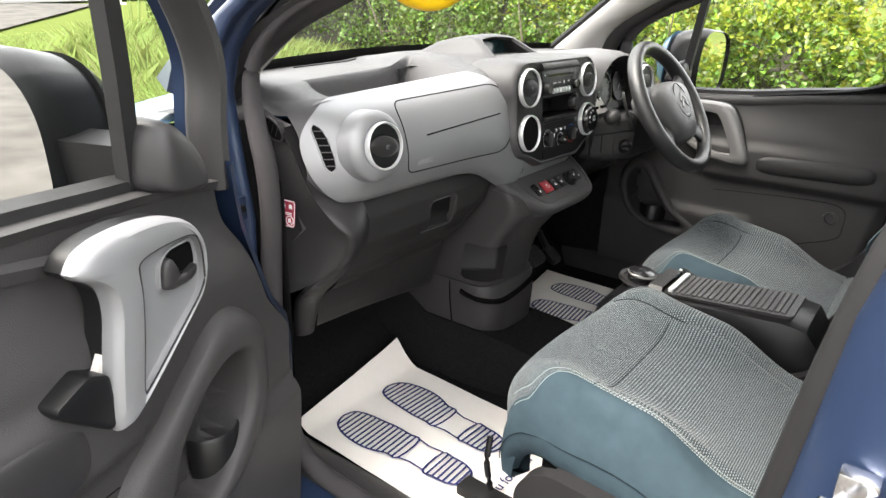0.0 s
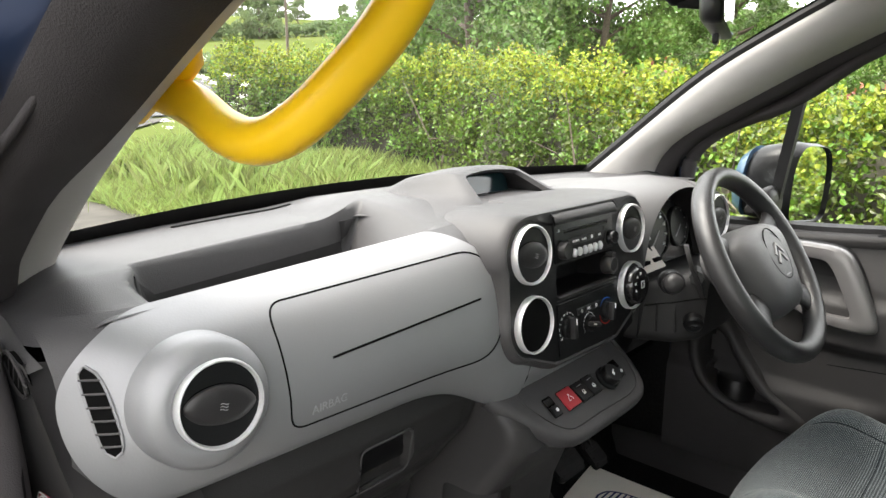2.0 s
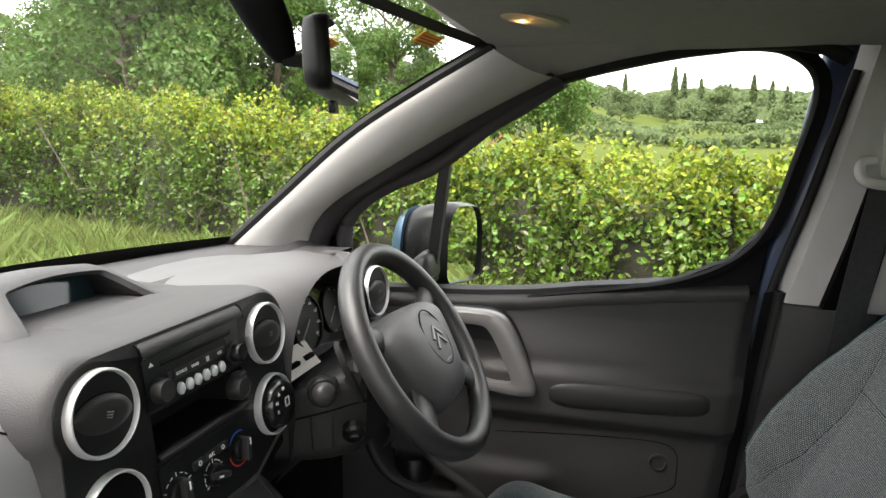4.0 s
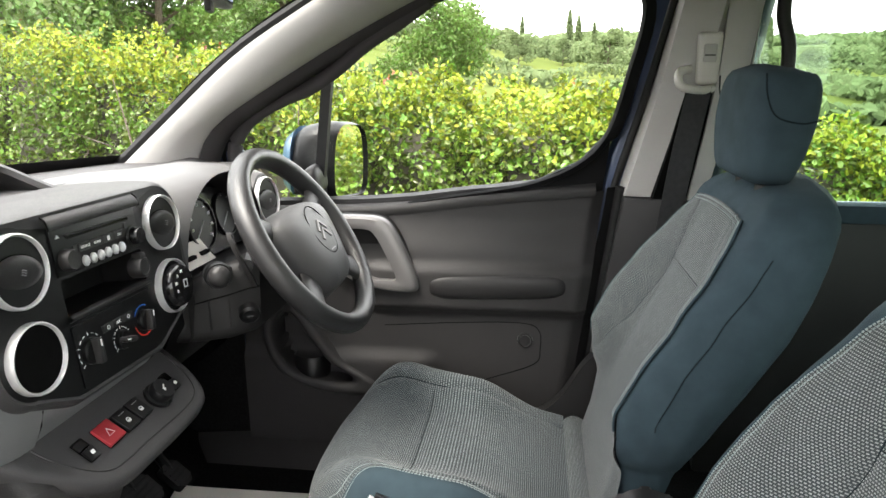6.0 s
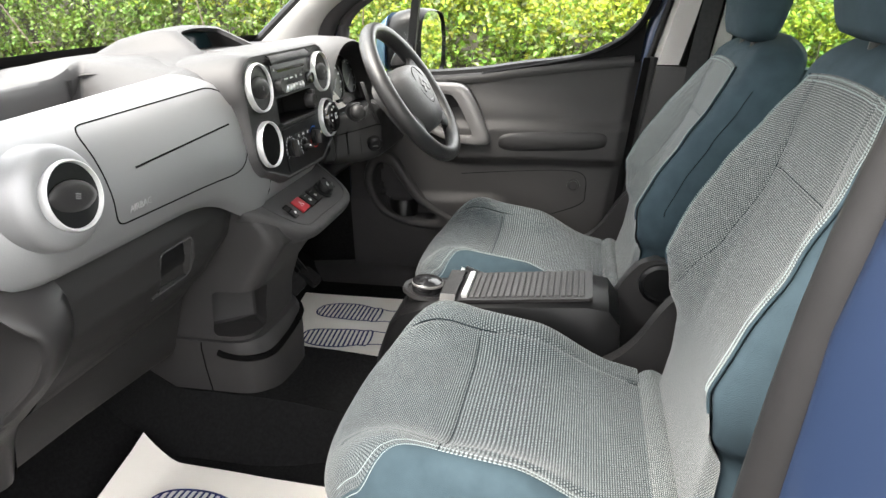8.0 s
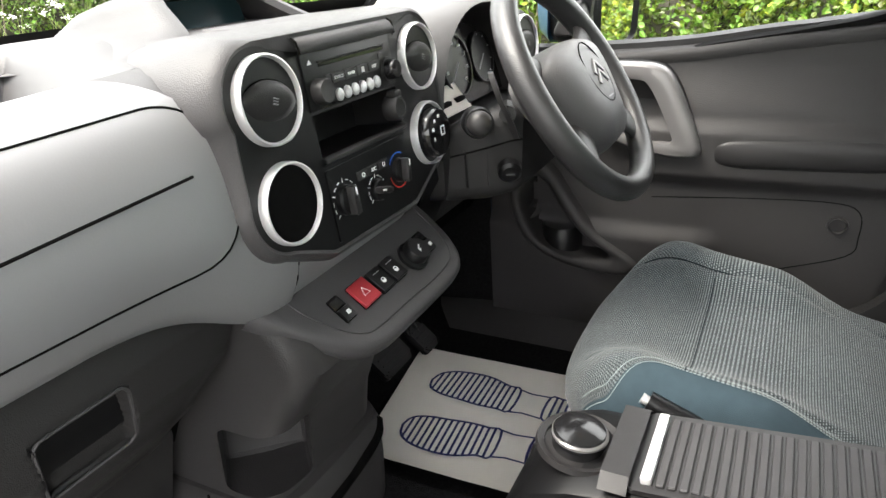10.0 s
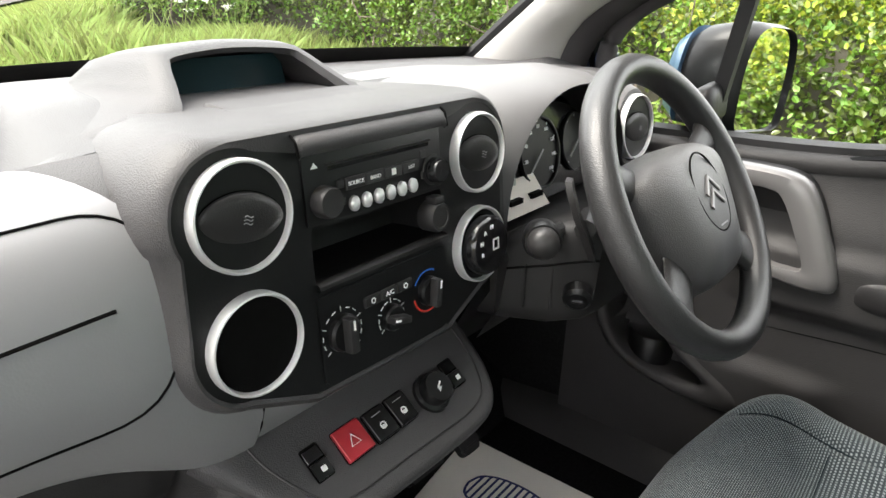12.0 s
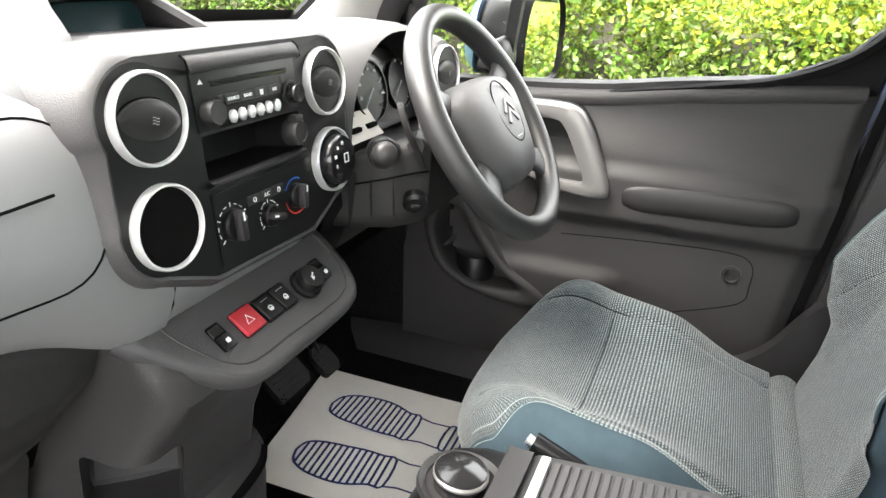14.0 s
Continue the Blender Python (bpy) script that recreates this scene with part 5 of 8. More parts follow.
part("foot_joint", tube([(-0.186, 0.155, 0.658), (-0.1865, 0.156, 0.645), (-0.1808, 0.157, 0.60), (-0.1668, 0.158, 0.53), (-0.156, 0.160, 0.43)], 0.0014, 6), VOID, dash)

# instrument pod
CX = 0.352


def arch(w, h, z0, n=24, p=2.3):
    return [(CX + w * math.copysign(abs(math.cos(a)) ** (2 / p), math.cos(a)), z0 + h * abs(math.sin(a)) ** (2 / p)) for a in [math.pi * k / n for k in range(n + 1)]]


rings = [[(x, y, z) for x, z in arch(w, h, z0, p=pp)] for y, w, h, z0, pp in ((0.062, 0.132, 0.132, 1.02, 2.3), (0.035, 0.135, 0.142, 1.02, 2.3), (0.012, 0.139, 0.147, 1.02, 2.3), (0.004, 0.146, 0.153, 1.018, 2.3), (0.010, 0.156, 0.160, 1.014, 2.4), (0.05, 0.195, 0.170, 1.01, 3.0), (0.12, 0.225, 0.172, 1.01, 3.2), (0.24, 0.27, 0.165, 1.0, 3.2), (0.36, 0.31, 0.155, 1.0, 3.2))]
part("instrument_hood", loft(rings[3:]), HOODS, dash, "pale satin silver instrument hood", 60)
part("instrument_throat", loft(rings[:4]), DARK, dash, "dark lining of the instrument hood", 60)
gm = basis(Vector((CX + 0.002, 0.046, 1.083)), (1, 0, 0), (0, 0.20, 1))
clu = part("gauge_panel", plate([(x - CX, z) for x, z in arch(0.135, 0.12, -0.06)], 0.01, gm), GLOSSB, dash, "black instrument cluster")
for cx, r in ((-0.022, 0.046), (0.072, 0.040)):
    dl = part("gauge", lathe([(r, 0.001), (r, 0.006), (r * 0.95, 0.006), (r * 0.93, 0.002), (0.0005, 0.002)], 40, gm @ pose(cx, 0.0, 0)), BLACK, clu, "round black gauge with white marks")
    for k in range(9):
        a = radians(225 - 270 * k / 8)
        if r > 0.045:
            writing("gauge_number", str(20 * k), 0.0068, gm @ pose(cx + r * 0.72 * math.cos(a), r * 0.72 * math.sin(a), 0.0035), WHITE, dl)
        part("gauge_tick", block(-0.0006, 0.0006, r * 0.84, r * 0.93, 0.0022, 0.003, 0, 1, gm @ pose(cx, 0, 0, 0, 0, math.degrees(a) - 90)), WHITE, dl)
    part("needle", block(-0.0012, 0.0012, -0.006, r * 0.72, 0.005, 0.0065, 0.0004, 1, gm @ pose(cx, 0, 0, 0, 0, 128)), GREYPRINT, dl)
part("cluster_plate", loft([[(x, y, z) for x in (CX - 0.132, CX - 0.038)] for y, z in ((0.040, 1.062), (0.018, 1.034), (0.012, 1.028))]), PAPER, clu, "pale plate below the gauges")
part("cluster_display", plate(rrect(0.030, 0.026, 0.002), 0.003, gm @ pose(-0.101, -0.015, 0.006)), PALELCD, clu, "pale grey display")
for k in range(2):
    part("plate_slot", block(CX - 0.115 + 0.045 * k, CX - 0.09 + 0.045 * k, 0.019, 0.026, 1.039, 1.045, 0, 1), VOID, clu)

# outer vent by the far window, with its pod
pm = basis(Vector((0.569, 0.030, 1.085)), (1, 0, 0), (0, 0.10, 1))
part("vent_pod", lathe([(0.085, -0.09), (0.078, -0.05), (0.064, -0.01), (0.056, 0.004), (0.050, 0.004), (0.046, -0.004)], 40, pm), HOODS, dash, "silver vent pod", 50)
vent("vent", Vector((0.569, 0.022, 1.086)), (-0.05, -1, 0.10), 0.0485, dash)

# lower panel and column shroud on the driver's side
knee = loft([[(x, y, z) for y, z in ((0.07, 1.02), (0.02, 1.00), (0.012, 0.95), (0.06, 0.86), (0.15, 0.79), (0.28, 0.78))] for x in (0.155, 0.20, 0.35, 0.52, 0.66, 0.69)])
part("knee_panel", knee, BLACK, dash, "dark knee panel", 50)
side = loft([[(x, 0.005, 1.02), (x + 0.005, -0.004, 0.99), (x + 0.012, 0.0, 0.93), (x + 0.02, 0.03, 0.88)] for x in (0.175, 0.20, 0.25, 0.30)])
part("knee_trim", side, DARK, dash, "grey trim beside the column", 50)
def shroud_ring(y, x0, x1, z0, z1, r):
    return [(x, y, z) for x, z in rounded([(x0, z0), (x1, z0), (x1 - 0.012, z1), (x0 + 0.012, z1)], r, 4)]


SHROUD = [(0.05, 0.178, 0.530, 0.915, 1.012, 0.020), (0.0, 0.192, 0.515, 0.915, 1.020, 0.022), (-0.045, 0.214, 0.490, 0.915, 1.036, 0.024), (-0.078, 0.236, 0.468, 0.922, 1.044, 0.024), (-0.090, 0.248, 0.455, 0.932, 1.038, 0.022)]
shr = part("column_shroud", loft([shroud_ring(*q) for q in SHROUD], close=True), RUBBER, dash, "dark grey steering column shroud", 40)
part("shroud_joint", tube([(lerp(x0, x0 + 0.012, 0.62) - 0.0008, y, lerp(z0, z1, 0.62)) for y, x0, x1, z0, z1, r in SHROUD], 0.0013, 6), VOID, shr)
for t in (0.28, 0.62):
    y = lerp(0.0, -0.078, t)
    x = lerp(0.192, 0.236, t)
    part("shroud_rib", tube([(x + 0.0066, y, 0.988), (x + 0.0030, y - 0.002, 0.955), (x + 0.0002, y - 0.004, 0.938)], 0.0022, 6), RUBBER, shr)

# side kick panels in both footwells
for sx in (-1, 1):
    kp = loft([[(sx * x, y, z) for y, x in ((0.10, 0.72), (0.16, 0.70), (0.30, 0.685), (0.48, 0.67))] for z in (0.43, 0.7, 1.02)])
    setting(part("kick_panel", kp, CARPET), "dark plastic kick panel beside the footwell", "trim")


# ---- steering wheel ----
def steering_wheel():
    w = thing("steering_wheel", "dark grey four-spoke steering wheel with a padded hub", "steering wheel")
    a = 0.568
    m = basis(Vector((0.3517, -0.1402, 1.055)), (1, 0, 0), (0, math.sin(a), math.cos(a)))
    R = 0.165
    part("rim", tube([m @ Vector((R * math.cos(t), R * math.sin(t), 0)) for t in [2 * math.pi * k / 72 for k in range(72)]], 0.0168, 14, closed=True, flat=1.15, up=(0, -0.8, 0.57)), WHEEL, w, "grained rim", 60)
    hubo = rounded([(-0.116, 0.036), (-0.088, 0.060), (-0.03, 0.068), (0.03, 0.068), (0.088, 0.060), (0.116, 0.036), (0.088, -0.040), (0.056, -0.096), (-0.056, -0.096), (-0.088, -0.040)], 0.030, 5)
    rings = []
    for s, z in ((1.0, -0.050), (1.04, -0.025), (1.0, 0.0), (0.95, 0.012), (0.85, 0.022), (0.6, 0.030), (0.3, 0.033), (0.02, 0.034)):
        rings.append([m @ Vector((x * s, y * s - 0.002, z)) for x, y in hubo])
    hub = part("hub", loft(rings, close=True), HUB, w, "padded hub cover", 60)
    part("hub_ring", tube([m @ Vector((0.038 * math.cos(t), 0.046 * math.sin(t) + 0.002, 0.0315)) for t in [2 * math.pi * k / 40 for k in range(40)]], 0.0011, 6, closed=True), VOID, hub)
    for k in range(2):
        bm = tube([m @ Vector((x, y - 0.015 * k + 0.010, 0.0345)) for x, y in ((-0.019, -0.010), (0.0, 0.008), (0.019, -0.010))], 0.0038, 6, flat=0.4, up=(0, -0.8, 0.57))
        part("emblem_bar", bm, GRABG, hub, "grey embossed chevron bar")
    part("hub_text", plate(rrect(0.022, 0.003, 0.0006), 0.0004, m @ pose(0, -0.036, 0.0325)), GREYPRINT, hub)
    for ang, wd in ((24, 0.040), (156, 0.040), (-40, 0.052), (-140, 0.052)):
        d = Vector((math.cos(radians(ang)), math.sin(radians(ang)), 0))
        q = Vector((-d.y, d.x, 0))
        rings = []
        for t, ww, z in ((0.05, wd * 1.4, -0.010), (0.10, wd * 1.0, -0.006), (0.132, wd * 0.95, -0.003), (0.165, wd * 1.35, -0.001)):
            c = d * t + Vector((0, 0, z))
            rings.append([m @ (c + q * ww * 0.5 * math.cos(b) + Vector((0, 0, 0.009 * math.sin(b)))) for b in [2 * math.pi * k / 14 for k in range(14)]])
        part("spoke", loft(rings, close=True), WHEEL if ang < 0 else DARK, w)
    return w


steering_wheel()


def stalks():
    s = thing("column_stalk", "black column stalk with a round end beside the wheel", "stalk")
    part("lever", tube(spline([(0.27, -0.035, 1.02), (0.22, -0.050, 1.032), (0.172, -0.064, 1.038)], 4), 0.0085, 10), BLACK, s)
    part("collar", lathe([(0.012, -0.032), (0.0195, -0.026), (0.0205, -0.010), (0.0185, -0.004), (0.013, -0.004)], 24, basis(Vector((0.164, -0.068, 1.039)), (0.60, -0.80, 0), (0, 0.1, 1))), BLACK, s, "black ribbed collar", 50)
    part("end_cap", lathe([(0.0145, -0.02), (0.0165, -0.01), (0.0165, 0.004), (0.0140, 0.010), (0.008, 0.013), (0.0005, 0.014)], 24, basis(Vector((0.164, -0.068, 1.039)), (0.60, -0.80, 0), (0, 0.1, 1))), DARK, s, "rounded dark end cap", 60)
    p = thing("shift_paddle", "slim black shift paddle behind the wheel rim", "paddle")
    bm = loft([[Vector((x - 0.003, y - 0.004, z)), Vector((x - 0.005, y + 0.003, z)), Vector((x + 0.012, y + 0.010, z)), Vector((x + 0.013, y + 0.003, z))] for x, y, z in ((0.211, -0.066, 1.094), (0.208, -0.070, 1.085), (0.216, -0.077, 1.055), (0.230, -0.085, 1.025), (0.242, -0.088, 1.002))], close=True)
    part("blade", bm, DARK, p)
    part("root", tube([(0.30, -0.05, 1.03), (0.238, -0.076, 1.035)], 0.012, 8), BLACK, p)
    k = thing("ignition_lock", "black ignition lock in the column shroud", "lock")
    part("barrel", lathe([(0.017, 0), (0.0165, 0.012), (0.012, 0.016), (0.0005, 0.016)], 24, basis(Vector((0.240, -0.075, 0.960)), (0.45, -0.9, 0), (-0.4, 0.0, 1))), BLACK, k)
    part("key_slot", block(-0.006, 0.006, -0.0012, 0.0012, 0.0155, 0.018, 0, 1, basis(Vector((0.240, -0.075, 0.960)), (0.45, -0.9, 0), (-0.4, 0.0, 1))), STEEL, k)


stalks()


# ---- seats ----
def seat(name, label, cx, dy=0.0, dz=0.0, recline=0.0):
    """A front seat about x = cx; dy and dz slide it, recline (degrees) tips its back forwards."""
    s = thing(name, label, "car seat", "front seats")
    low = pose(cx, dy, dz)
    high = low @ pose(0, -0.62, 0.63, -recline) @ pose(0, 0.62, -0.63)
    FRONT = spline([(-0.172, 0.570, 0), (-0.150, 0.612, 0), (-0.152, 0.645, 0), (-0.172, 0.676, 0), (-0.212, 0.695, 0), (-0.27, 0.699, 0), (-0.335, 0.686, 0), (-0.45, 0.666, 0), (-0.53, 0.652, 0), (-0.600, 0.636, 0)], 8)

    def half(v):
        return lerp(0.212, 0.236, ease(v * 1.6))

    def top(x, v, sink=True):
        """Cushion top: x from -1 to 1, v from under the front edge to the crease."""
        f = v * (len(FRONT) - 1)
        i = min(int(f), len(FRONT) - 2)
        p = FRONT[i].lerp(FRONT[i + 1], f - i)
        y, z = p.x, p.y
        X = x * half(v)
        y -= 0.055 * abs(x) ** 3 * (1 - ease((-0.15 - y) / 0.20))
        amp = 0.046 * ease((-0.13 - y) / 0.14) * (1 - ease((-y - 0.42) / 0.14))
        z += amp * math.exp(-((abs(X) - 0.190) / 0.056) ** 2) - 0.034 * max(0.0, (abs(x) - 0.86) / 0.14) ** 2
        if sink:
            g = math.exp(-((abs(X) - 0.158) / 0.0045) ** 2) if y < -0.20 else 0.0
            if abs(X) < 0.160:
                g = max(g, 0.8 * math.exp(-((y + 0.338) / 0.004) ** 2))
                z += 0.006 * ease((-0.338 - y) / 0.06) * (1 - ease((-y - 0.54) / 0.06))
            z -= 0.0055 * g
        return Vector((X, y, z))

    def near(v):
        """Where the woven cover is stitched to the teal side."""
        return -lerp(0.985 * half(v), lerp(0.188, 0.172, ease((v - 0.62) / 0.38)), ease((v - 0.40) / 0.26)) / half(v)

    def fix(bm, m):
        bmesh.ops.transform(bm, matrix=m, verts=bm.verts)
        return bm

    cush = part("cushion", fix(grid(lambda u, v: top(lerp(near(v), 1.0, u), v), 96, 110, uv=(0.42, 0.52)), low), WEAVE, s, "woven grey cushion cover", 80)
    part("side_strip", fix(grid(lambda u, v: top(lerp(-1.0, near(v), u), v), 14, 110, uv=(0.06, 0.52)), low), TEAL, s, "teal cloth cushion border", 80)
    part("seam", fix(tube([top(0.158 / half(v), v, False) + Vector((0, 0, -0.0035)) for v in [lerp(0.42, 1.0, k / 50) for k in range(51)]], 0.0011, 6), low), SEAM, cush)
    vx = 0.667
    part("seam", fix(tube([top(lerp(near(vx), 0.158 / half(vx), k / 24), vx, True) + Vector((0, 0, 0.0006)) for k in range(25)], 0.0010, 6), low), SEAM, cush)
    # teal sides and front hung from the rim of the cover
    rim = [top(-1, 1 - k / 30) for k in range(27)] + [top(lerp(-1, 1, k / 28), 0.0) for k in range(29)] + [top(1, (k + 4) / 30) for k in range(27)]
    rings = []
    for out, drop in ((0.0, 0.0015), (0.006, -0.016), (0.010, -0.05), (0.005, -0.085), (-0.012, -0.105), (-0.03, -0.108)):
        ring = []
        for p in rim:
            d = Vector((p.x, (p.y + 0.42) * 0.5, 0)).normalized()
            ring.append(p + d * out + Vector((0, 0, max(drop, 0.515 - p.z))))
        rings.append(ring)
    part("skirt", fix(loft(rings), low), TEAL, s, "teal cloth cushion side", 60)
    part("skirt_seam", fix(tube([p + Vector((-0.009 if p.x < 0 else 0.009, 0.006 if p.y > -0.26 else 0, -0.030 - 0.028 * ease((p.y + 0.42) / 0.2))) for p in rim[4:27]], 0.0010, 6), low), SEAM, s)
    for off in (-0.002, 0.0055):
        run = [top(near(v) + off / 0.22, v, False) for v in [lerp(1.0, 0.30, k / 130) for k in range(131)]]
        run2 = [top(0.97, v, False) for v in [lerp(0.30, 0.98, k / 120) for k in range(121)]] if off < 0 else []
        for q in (run, run2):
            if q:
                bm = bmesh.new()
                for a, b in zip(q, q[1:]):
                    tube([a + Vector((0, 0, 0.0010)), a.lerp(b, 0.62) + Vector((0, 0, 0.0010))], 0.00065, 4, bm=bm)
                part("stitching", fix(bm, low), THREAD, cush, "row of pale stitching")
    # woven roll between cushion and back
    part("gusset", fix(grid(lambda u, v: (lerp(-0.19, 0.19, u), lerp(-0.594, -0.640, v), 0.630 + 0.012 * math.sin(math.pi * v) + 0.008 * v), 40, 10, uv=(0.38, 0.05)), low), WEAVE2, s, "woven strip in the crease", 80)

    # backrest: leaning front face with forward bolsters
    EDGE = [(0.62, 0.186), (0.72, 0.190), (0.785, 0.198), (0.82, 0.206), (0.90, 0.210), (0.97, 0.205), (1.03, 0.187), (1.08, 0.163), (1.125, 0.128)]
    OUT = [(0.615, 0.180), (0.72, 0.196), (0.762, 0.200), (0.79, 0.222), (0.83, 0.236), (0.90, 0.242), (0.97, 0.238), (1.03, 0.230), (1.08, 0.218), (1.12, 0.200), (1.145, 0.176), (1.165, 0.136), (1.178, 0.07)]
    WING = [(0.70, 0.0), (0.76, 0.010), (0.80, 0.032), (0.86, 0.058), (0.93, 0.056), (1.00, 0.042), (1.06, 0.020), (1.125, 0.002)]
    INNER = [(0.785, 0.192), (0.84, 0.150), (0.90, 0.122), (1.0, 0.100), (1.12, 0.098)]

    def face(x, z, sink=True):
        e = between(EDGE, z)
        y = -0.634 - 0.385 * (z - 0.64) + 0.012 * math.sin(math.pi * min(1.0, max(0.0, (z - 0.62) / 0.36)))
        r = abs(x) / e
        y += between(WING, z) * (ease((r - 0.42) / 0.55) if r < 1 else 1 - 0.5 * ((r - 1) / 0.16) ** 2)
        y -= 0.010 * ease((r - 0.80) / 0.2) * (1 - ease((z - 0.74) / 0.05))
        if sink and r < 0.99:
            g = 0.0
            if z > 0.785:
                g = math.exp(-((abs(x) - between(INNER, z)) / 0.004) ** 2)
            if abs(x) < between(INNER, z):
                g = max(g, math.exp(-((z - 1.012) / 0.004) ** 2))
            y -= 0.0030 * g
        return Vector((x, y, z))

    def panel(u, v):
        z = lerp(0.62, 1.125, v)
        x = lerp(-1, 1, u) * between(EDGE, z)
        p = face(x, z)
        p.z += 0.008 * v ** 12 * (1 - (2 * u - 1) ** 2)
        return p

    rings = []
    for k in range(45):
        z = lerp(0.600, 1.177, k / 44)
        w = between(OUT, z)
        roll = 0.045 * max(0.0, (z - 1.125) / 0.052) ** 2
        thick = lerp(0.070, 0.102, ease((z - 0.76) / 0.3))
        mid = face(0.0, z, False).y
        rear = mid - thick - 0.01 + 0.03 * max(0.0, (z - 1.13) / 0.047) ** 2
        ring = []
        for i in range(41):
            x = w * math.sin(lerp(-1.0, 1.0, i / 40) * math.pi / 2)
            q = face(x, z, False)
            rnd = max(0.0, (abs(x) / w - 0.88) / 0.12)
            ring.append((x, q.y - 0.004 - roll - 0.030 * rnd ** 2.2, z))
        y1 = ring[-1][1]
        ring += [(w * 1.012, lerp(y1, rear, 0.35), z), (w * 1.0, lerp(y1, rear, 0.75), z), (w * 0.93, rear + 0.006, z), (w * 0.7, rear - 0.008, z), (0.0, rear - 0.012, z), (-w * 0.7, rear - 0.008, z), (-w * 0.93, rear + 0.006, z), (-w * 1.0, lerp(y1, rear, 0.75), z), (-w * 1.012, lerp(y1, rear, 0.35), z)]
        rings.append(ring)
    br = part("backrest", fix(loft(rings, close=True), high), TEAL, s, "teal cloth backrest", 70)
    part("back_panel", fix(grid(panel, 100, 130, uv=(0.42, 0.52)), high), WEAVE2, br, "woven grey backrest panel", 80)
    fwd = Vector((0, 0.0016, 0.0004))
    for off in (0.0, 0.018):
        run = [panel(0.006 + off, v) for v in [lerp(0.46, 0.995, k / 100) for k in range(101)]] + [panel(lerp(0.012, 0.988, k / 60), 0.994 - off * 0.6) for k in range(61)] + [panel(0.994 - off, v) for v in [lerp(0.995, 0.46, k / 100) for k in range(101)]]
        bm = bmesh.new()
        for a, b in zip(run, run[1:]):
            tube([a + fwd, a.lerp(b, 0.62) + fwd], 0.0007, 4, bm=bm)
        part("stitching", fix(bm, high), THREAD, br, "row of pale stitching")
    for sx in (-1, 1):
        part("seam", fix(tube([face(sx * between(INNER, z), z, False) + Vector((0, -0.003, 0)) for z in [lerp(0.79, 1.115, k / 30) for k in range(31)]], 0.0009, 6), high), SEAM, br)
        part("piping", fix(tube([panel(0.5 + sx * 0.5, lerp(0.42, 1.0, k / 60)) + Vector((sx * 0.001, 0.0002, 0)) for k in range(61)], 0.0020, 6), high), TEAL, br)
        # a second seam along the outer side of each bolster
        part("bolster_seam", fix(tube([(sx * (between(OUT, z) * 1.004 + 0.0006), face(between(EDGE, z), z, False).y - lerp(0.052, 0.040, (z - 0.84) / 0.26), z) for z in [lerp(0.85, 1.09, k / 30) for k in range(31)]], 0.0011, 6), high), SEAM, br)
    part("seam", fix(tube([face(lerp(-1, 1, k / 24) * between(INNER, 1.012), 1.012, False) + Vector((0, -0.0022, 0)) for k in range(25)], 0.0006, 6), high), SEAM, br)
    # headrest on two posts
    rings = []
    for k in range(23):
        t = k / 22
        w = 0.116 * (0.84 + 0.20 * math.sin(math.pi * min(1, t * 0.62 + 0.22)))
        d = lerp(0.040, 0.052, ease(t * 1.6))
        e = (1 - abs(2 * t - 1) ** 6) ** 0.5 * 0.42 + 0.58 if 0 < t < 1 else 0.50
        c = Vector((0, -0.860 - 0.020 * t, lerp(1.166, 1.334, t)))
        rings.append([c + Vector((w * e * math.copysign(abs(math.cos(a)) ** 0.55, math.cos(a)), d * e * math.copysign(abs(math.sin(a)) ** 0.62, math.sin(a)), 0.006 * math.sin(a))) for a in [2 * math.pi * i / 44 for i in range(44)]])
    hr = part("headrest", fix(loft(rings, close=True), high), TEAL, s, "teal cloth headrest", 70)
    for sx in (-1, 1):
        loop = spline([(sx * 0.1195, -0.835, 1.325), (sx * 0.1225, -0.838, 1.295), (sx * 0.1225, -0.852, 1.268), (sx * 0.1215, -0.885, 1.258), (sx * 0.116, -0.912, 1.262)], 6)
        part("seam", fix(tube(loop, 0.0013, 6), high), SEAM, hr)
    for dx in (-0.05, 0.05):
        part("headrest_post", fix(tube([(dx, -0.868, 1.13), (dx, -0.868, 1.20)], 0.005, 10), high), STEEL, s, "steel headrest post")
        part("post_sleeve", fix(lathe([(0.014, 0), (0.012, 0.012), (0.007, 0.014)], 16, pose(dx, -0.868, 1.153)), high), BLACK, s)
    # plastic hinge covers at both sides, round adjuster
    for sx in (-1, 1):
        x = sx * 0.246
        o = rounded([(-0.262, 0.455), (-0.255, 0.555), (-0.30, 0.602), (-0.50, 0.592), (-0.585, 0.640), (-0.640, 0.738), (-0.672, 0.772), (-0.722, 0.768), (-0.758, 0.722), (-0.752, 0.66), (-0.74, 0.455)], [0.02, 0.03, 0.03, 0.05, 0.05, 0.03, 0.03, 0.03, 0.03, 0.03, 0.02], 5)
        hc = part("hinge_cover", fix(plate([(y, z) for y, z in o], 0.030, basis(Vector((x + sx * 0.012, 0, 0)), (0, 1, 0), (0, 0, 1)) @ pose(0, 0, 0.015), 0.006, seg=3), low), DARK, s, "dark plastic hinge cover")
        part("adjuster", fix(lathe([(0.042, -0.004), (0.041, 0.006), (0.034, 0.010), (0.032, 0.003), (0.012, 0.003), (0.0005, 0.004)], 34, basis(Vector((x + sx * 0.027, -0.702, 0.722)), (0, 1, 0), (0, 0, sx))), low), BLACK, hc, "round black adjuster")
    part("seat_base", fix(block(-0.20, 0.20, -0.68, -0.26, 0.43, 0.60, 0.02), pose(cx, dy, 0)), BLACK, s, "black seat frame")
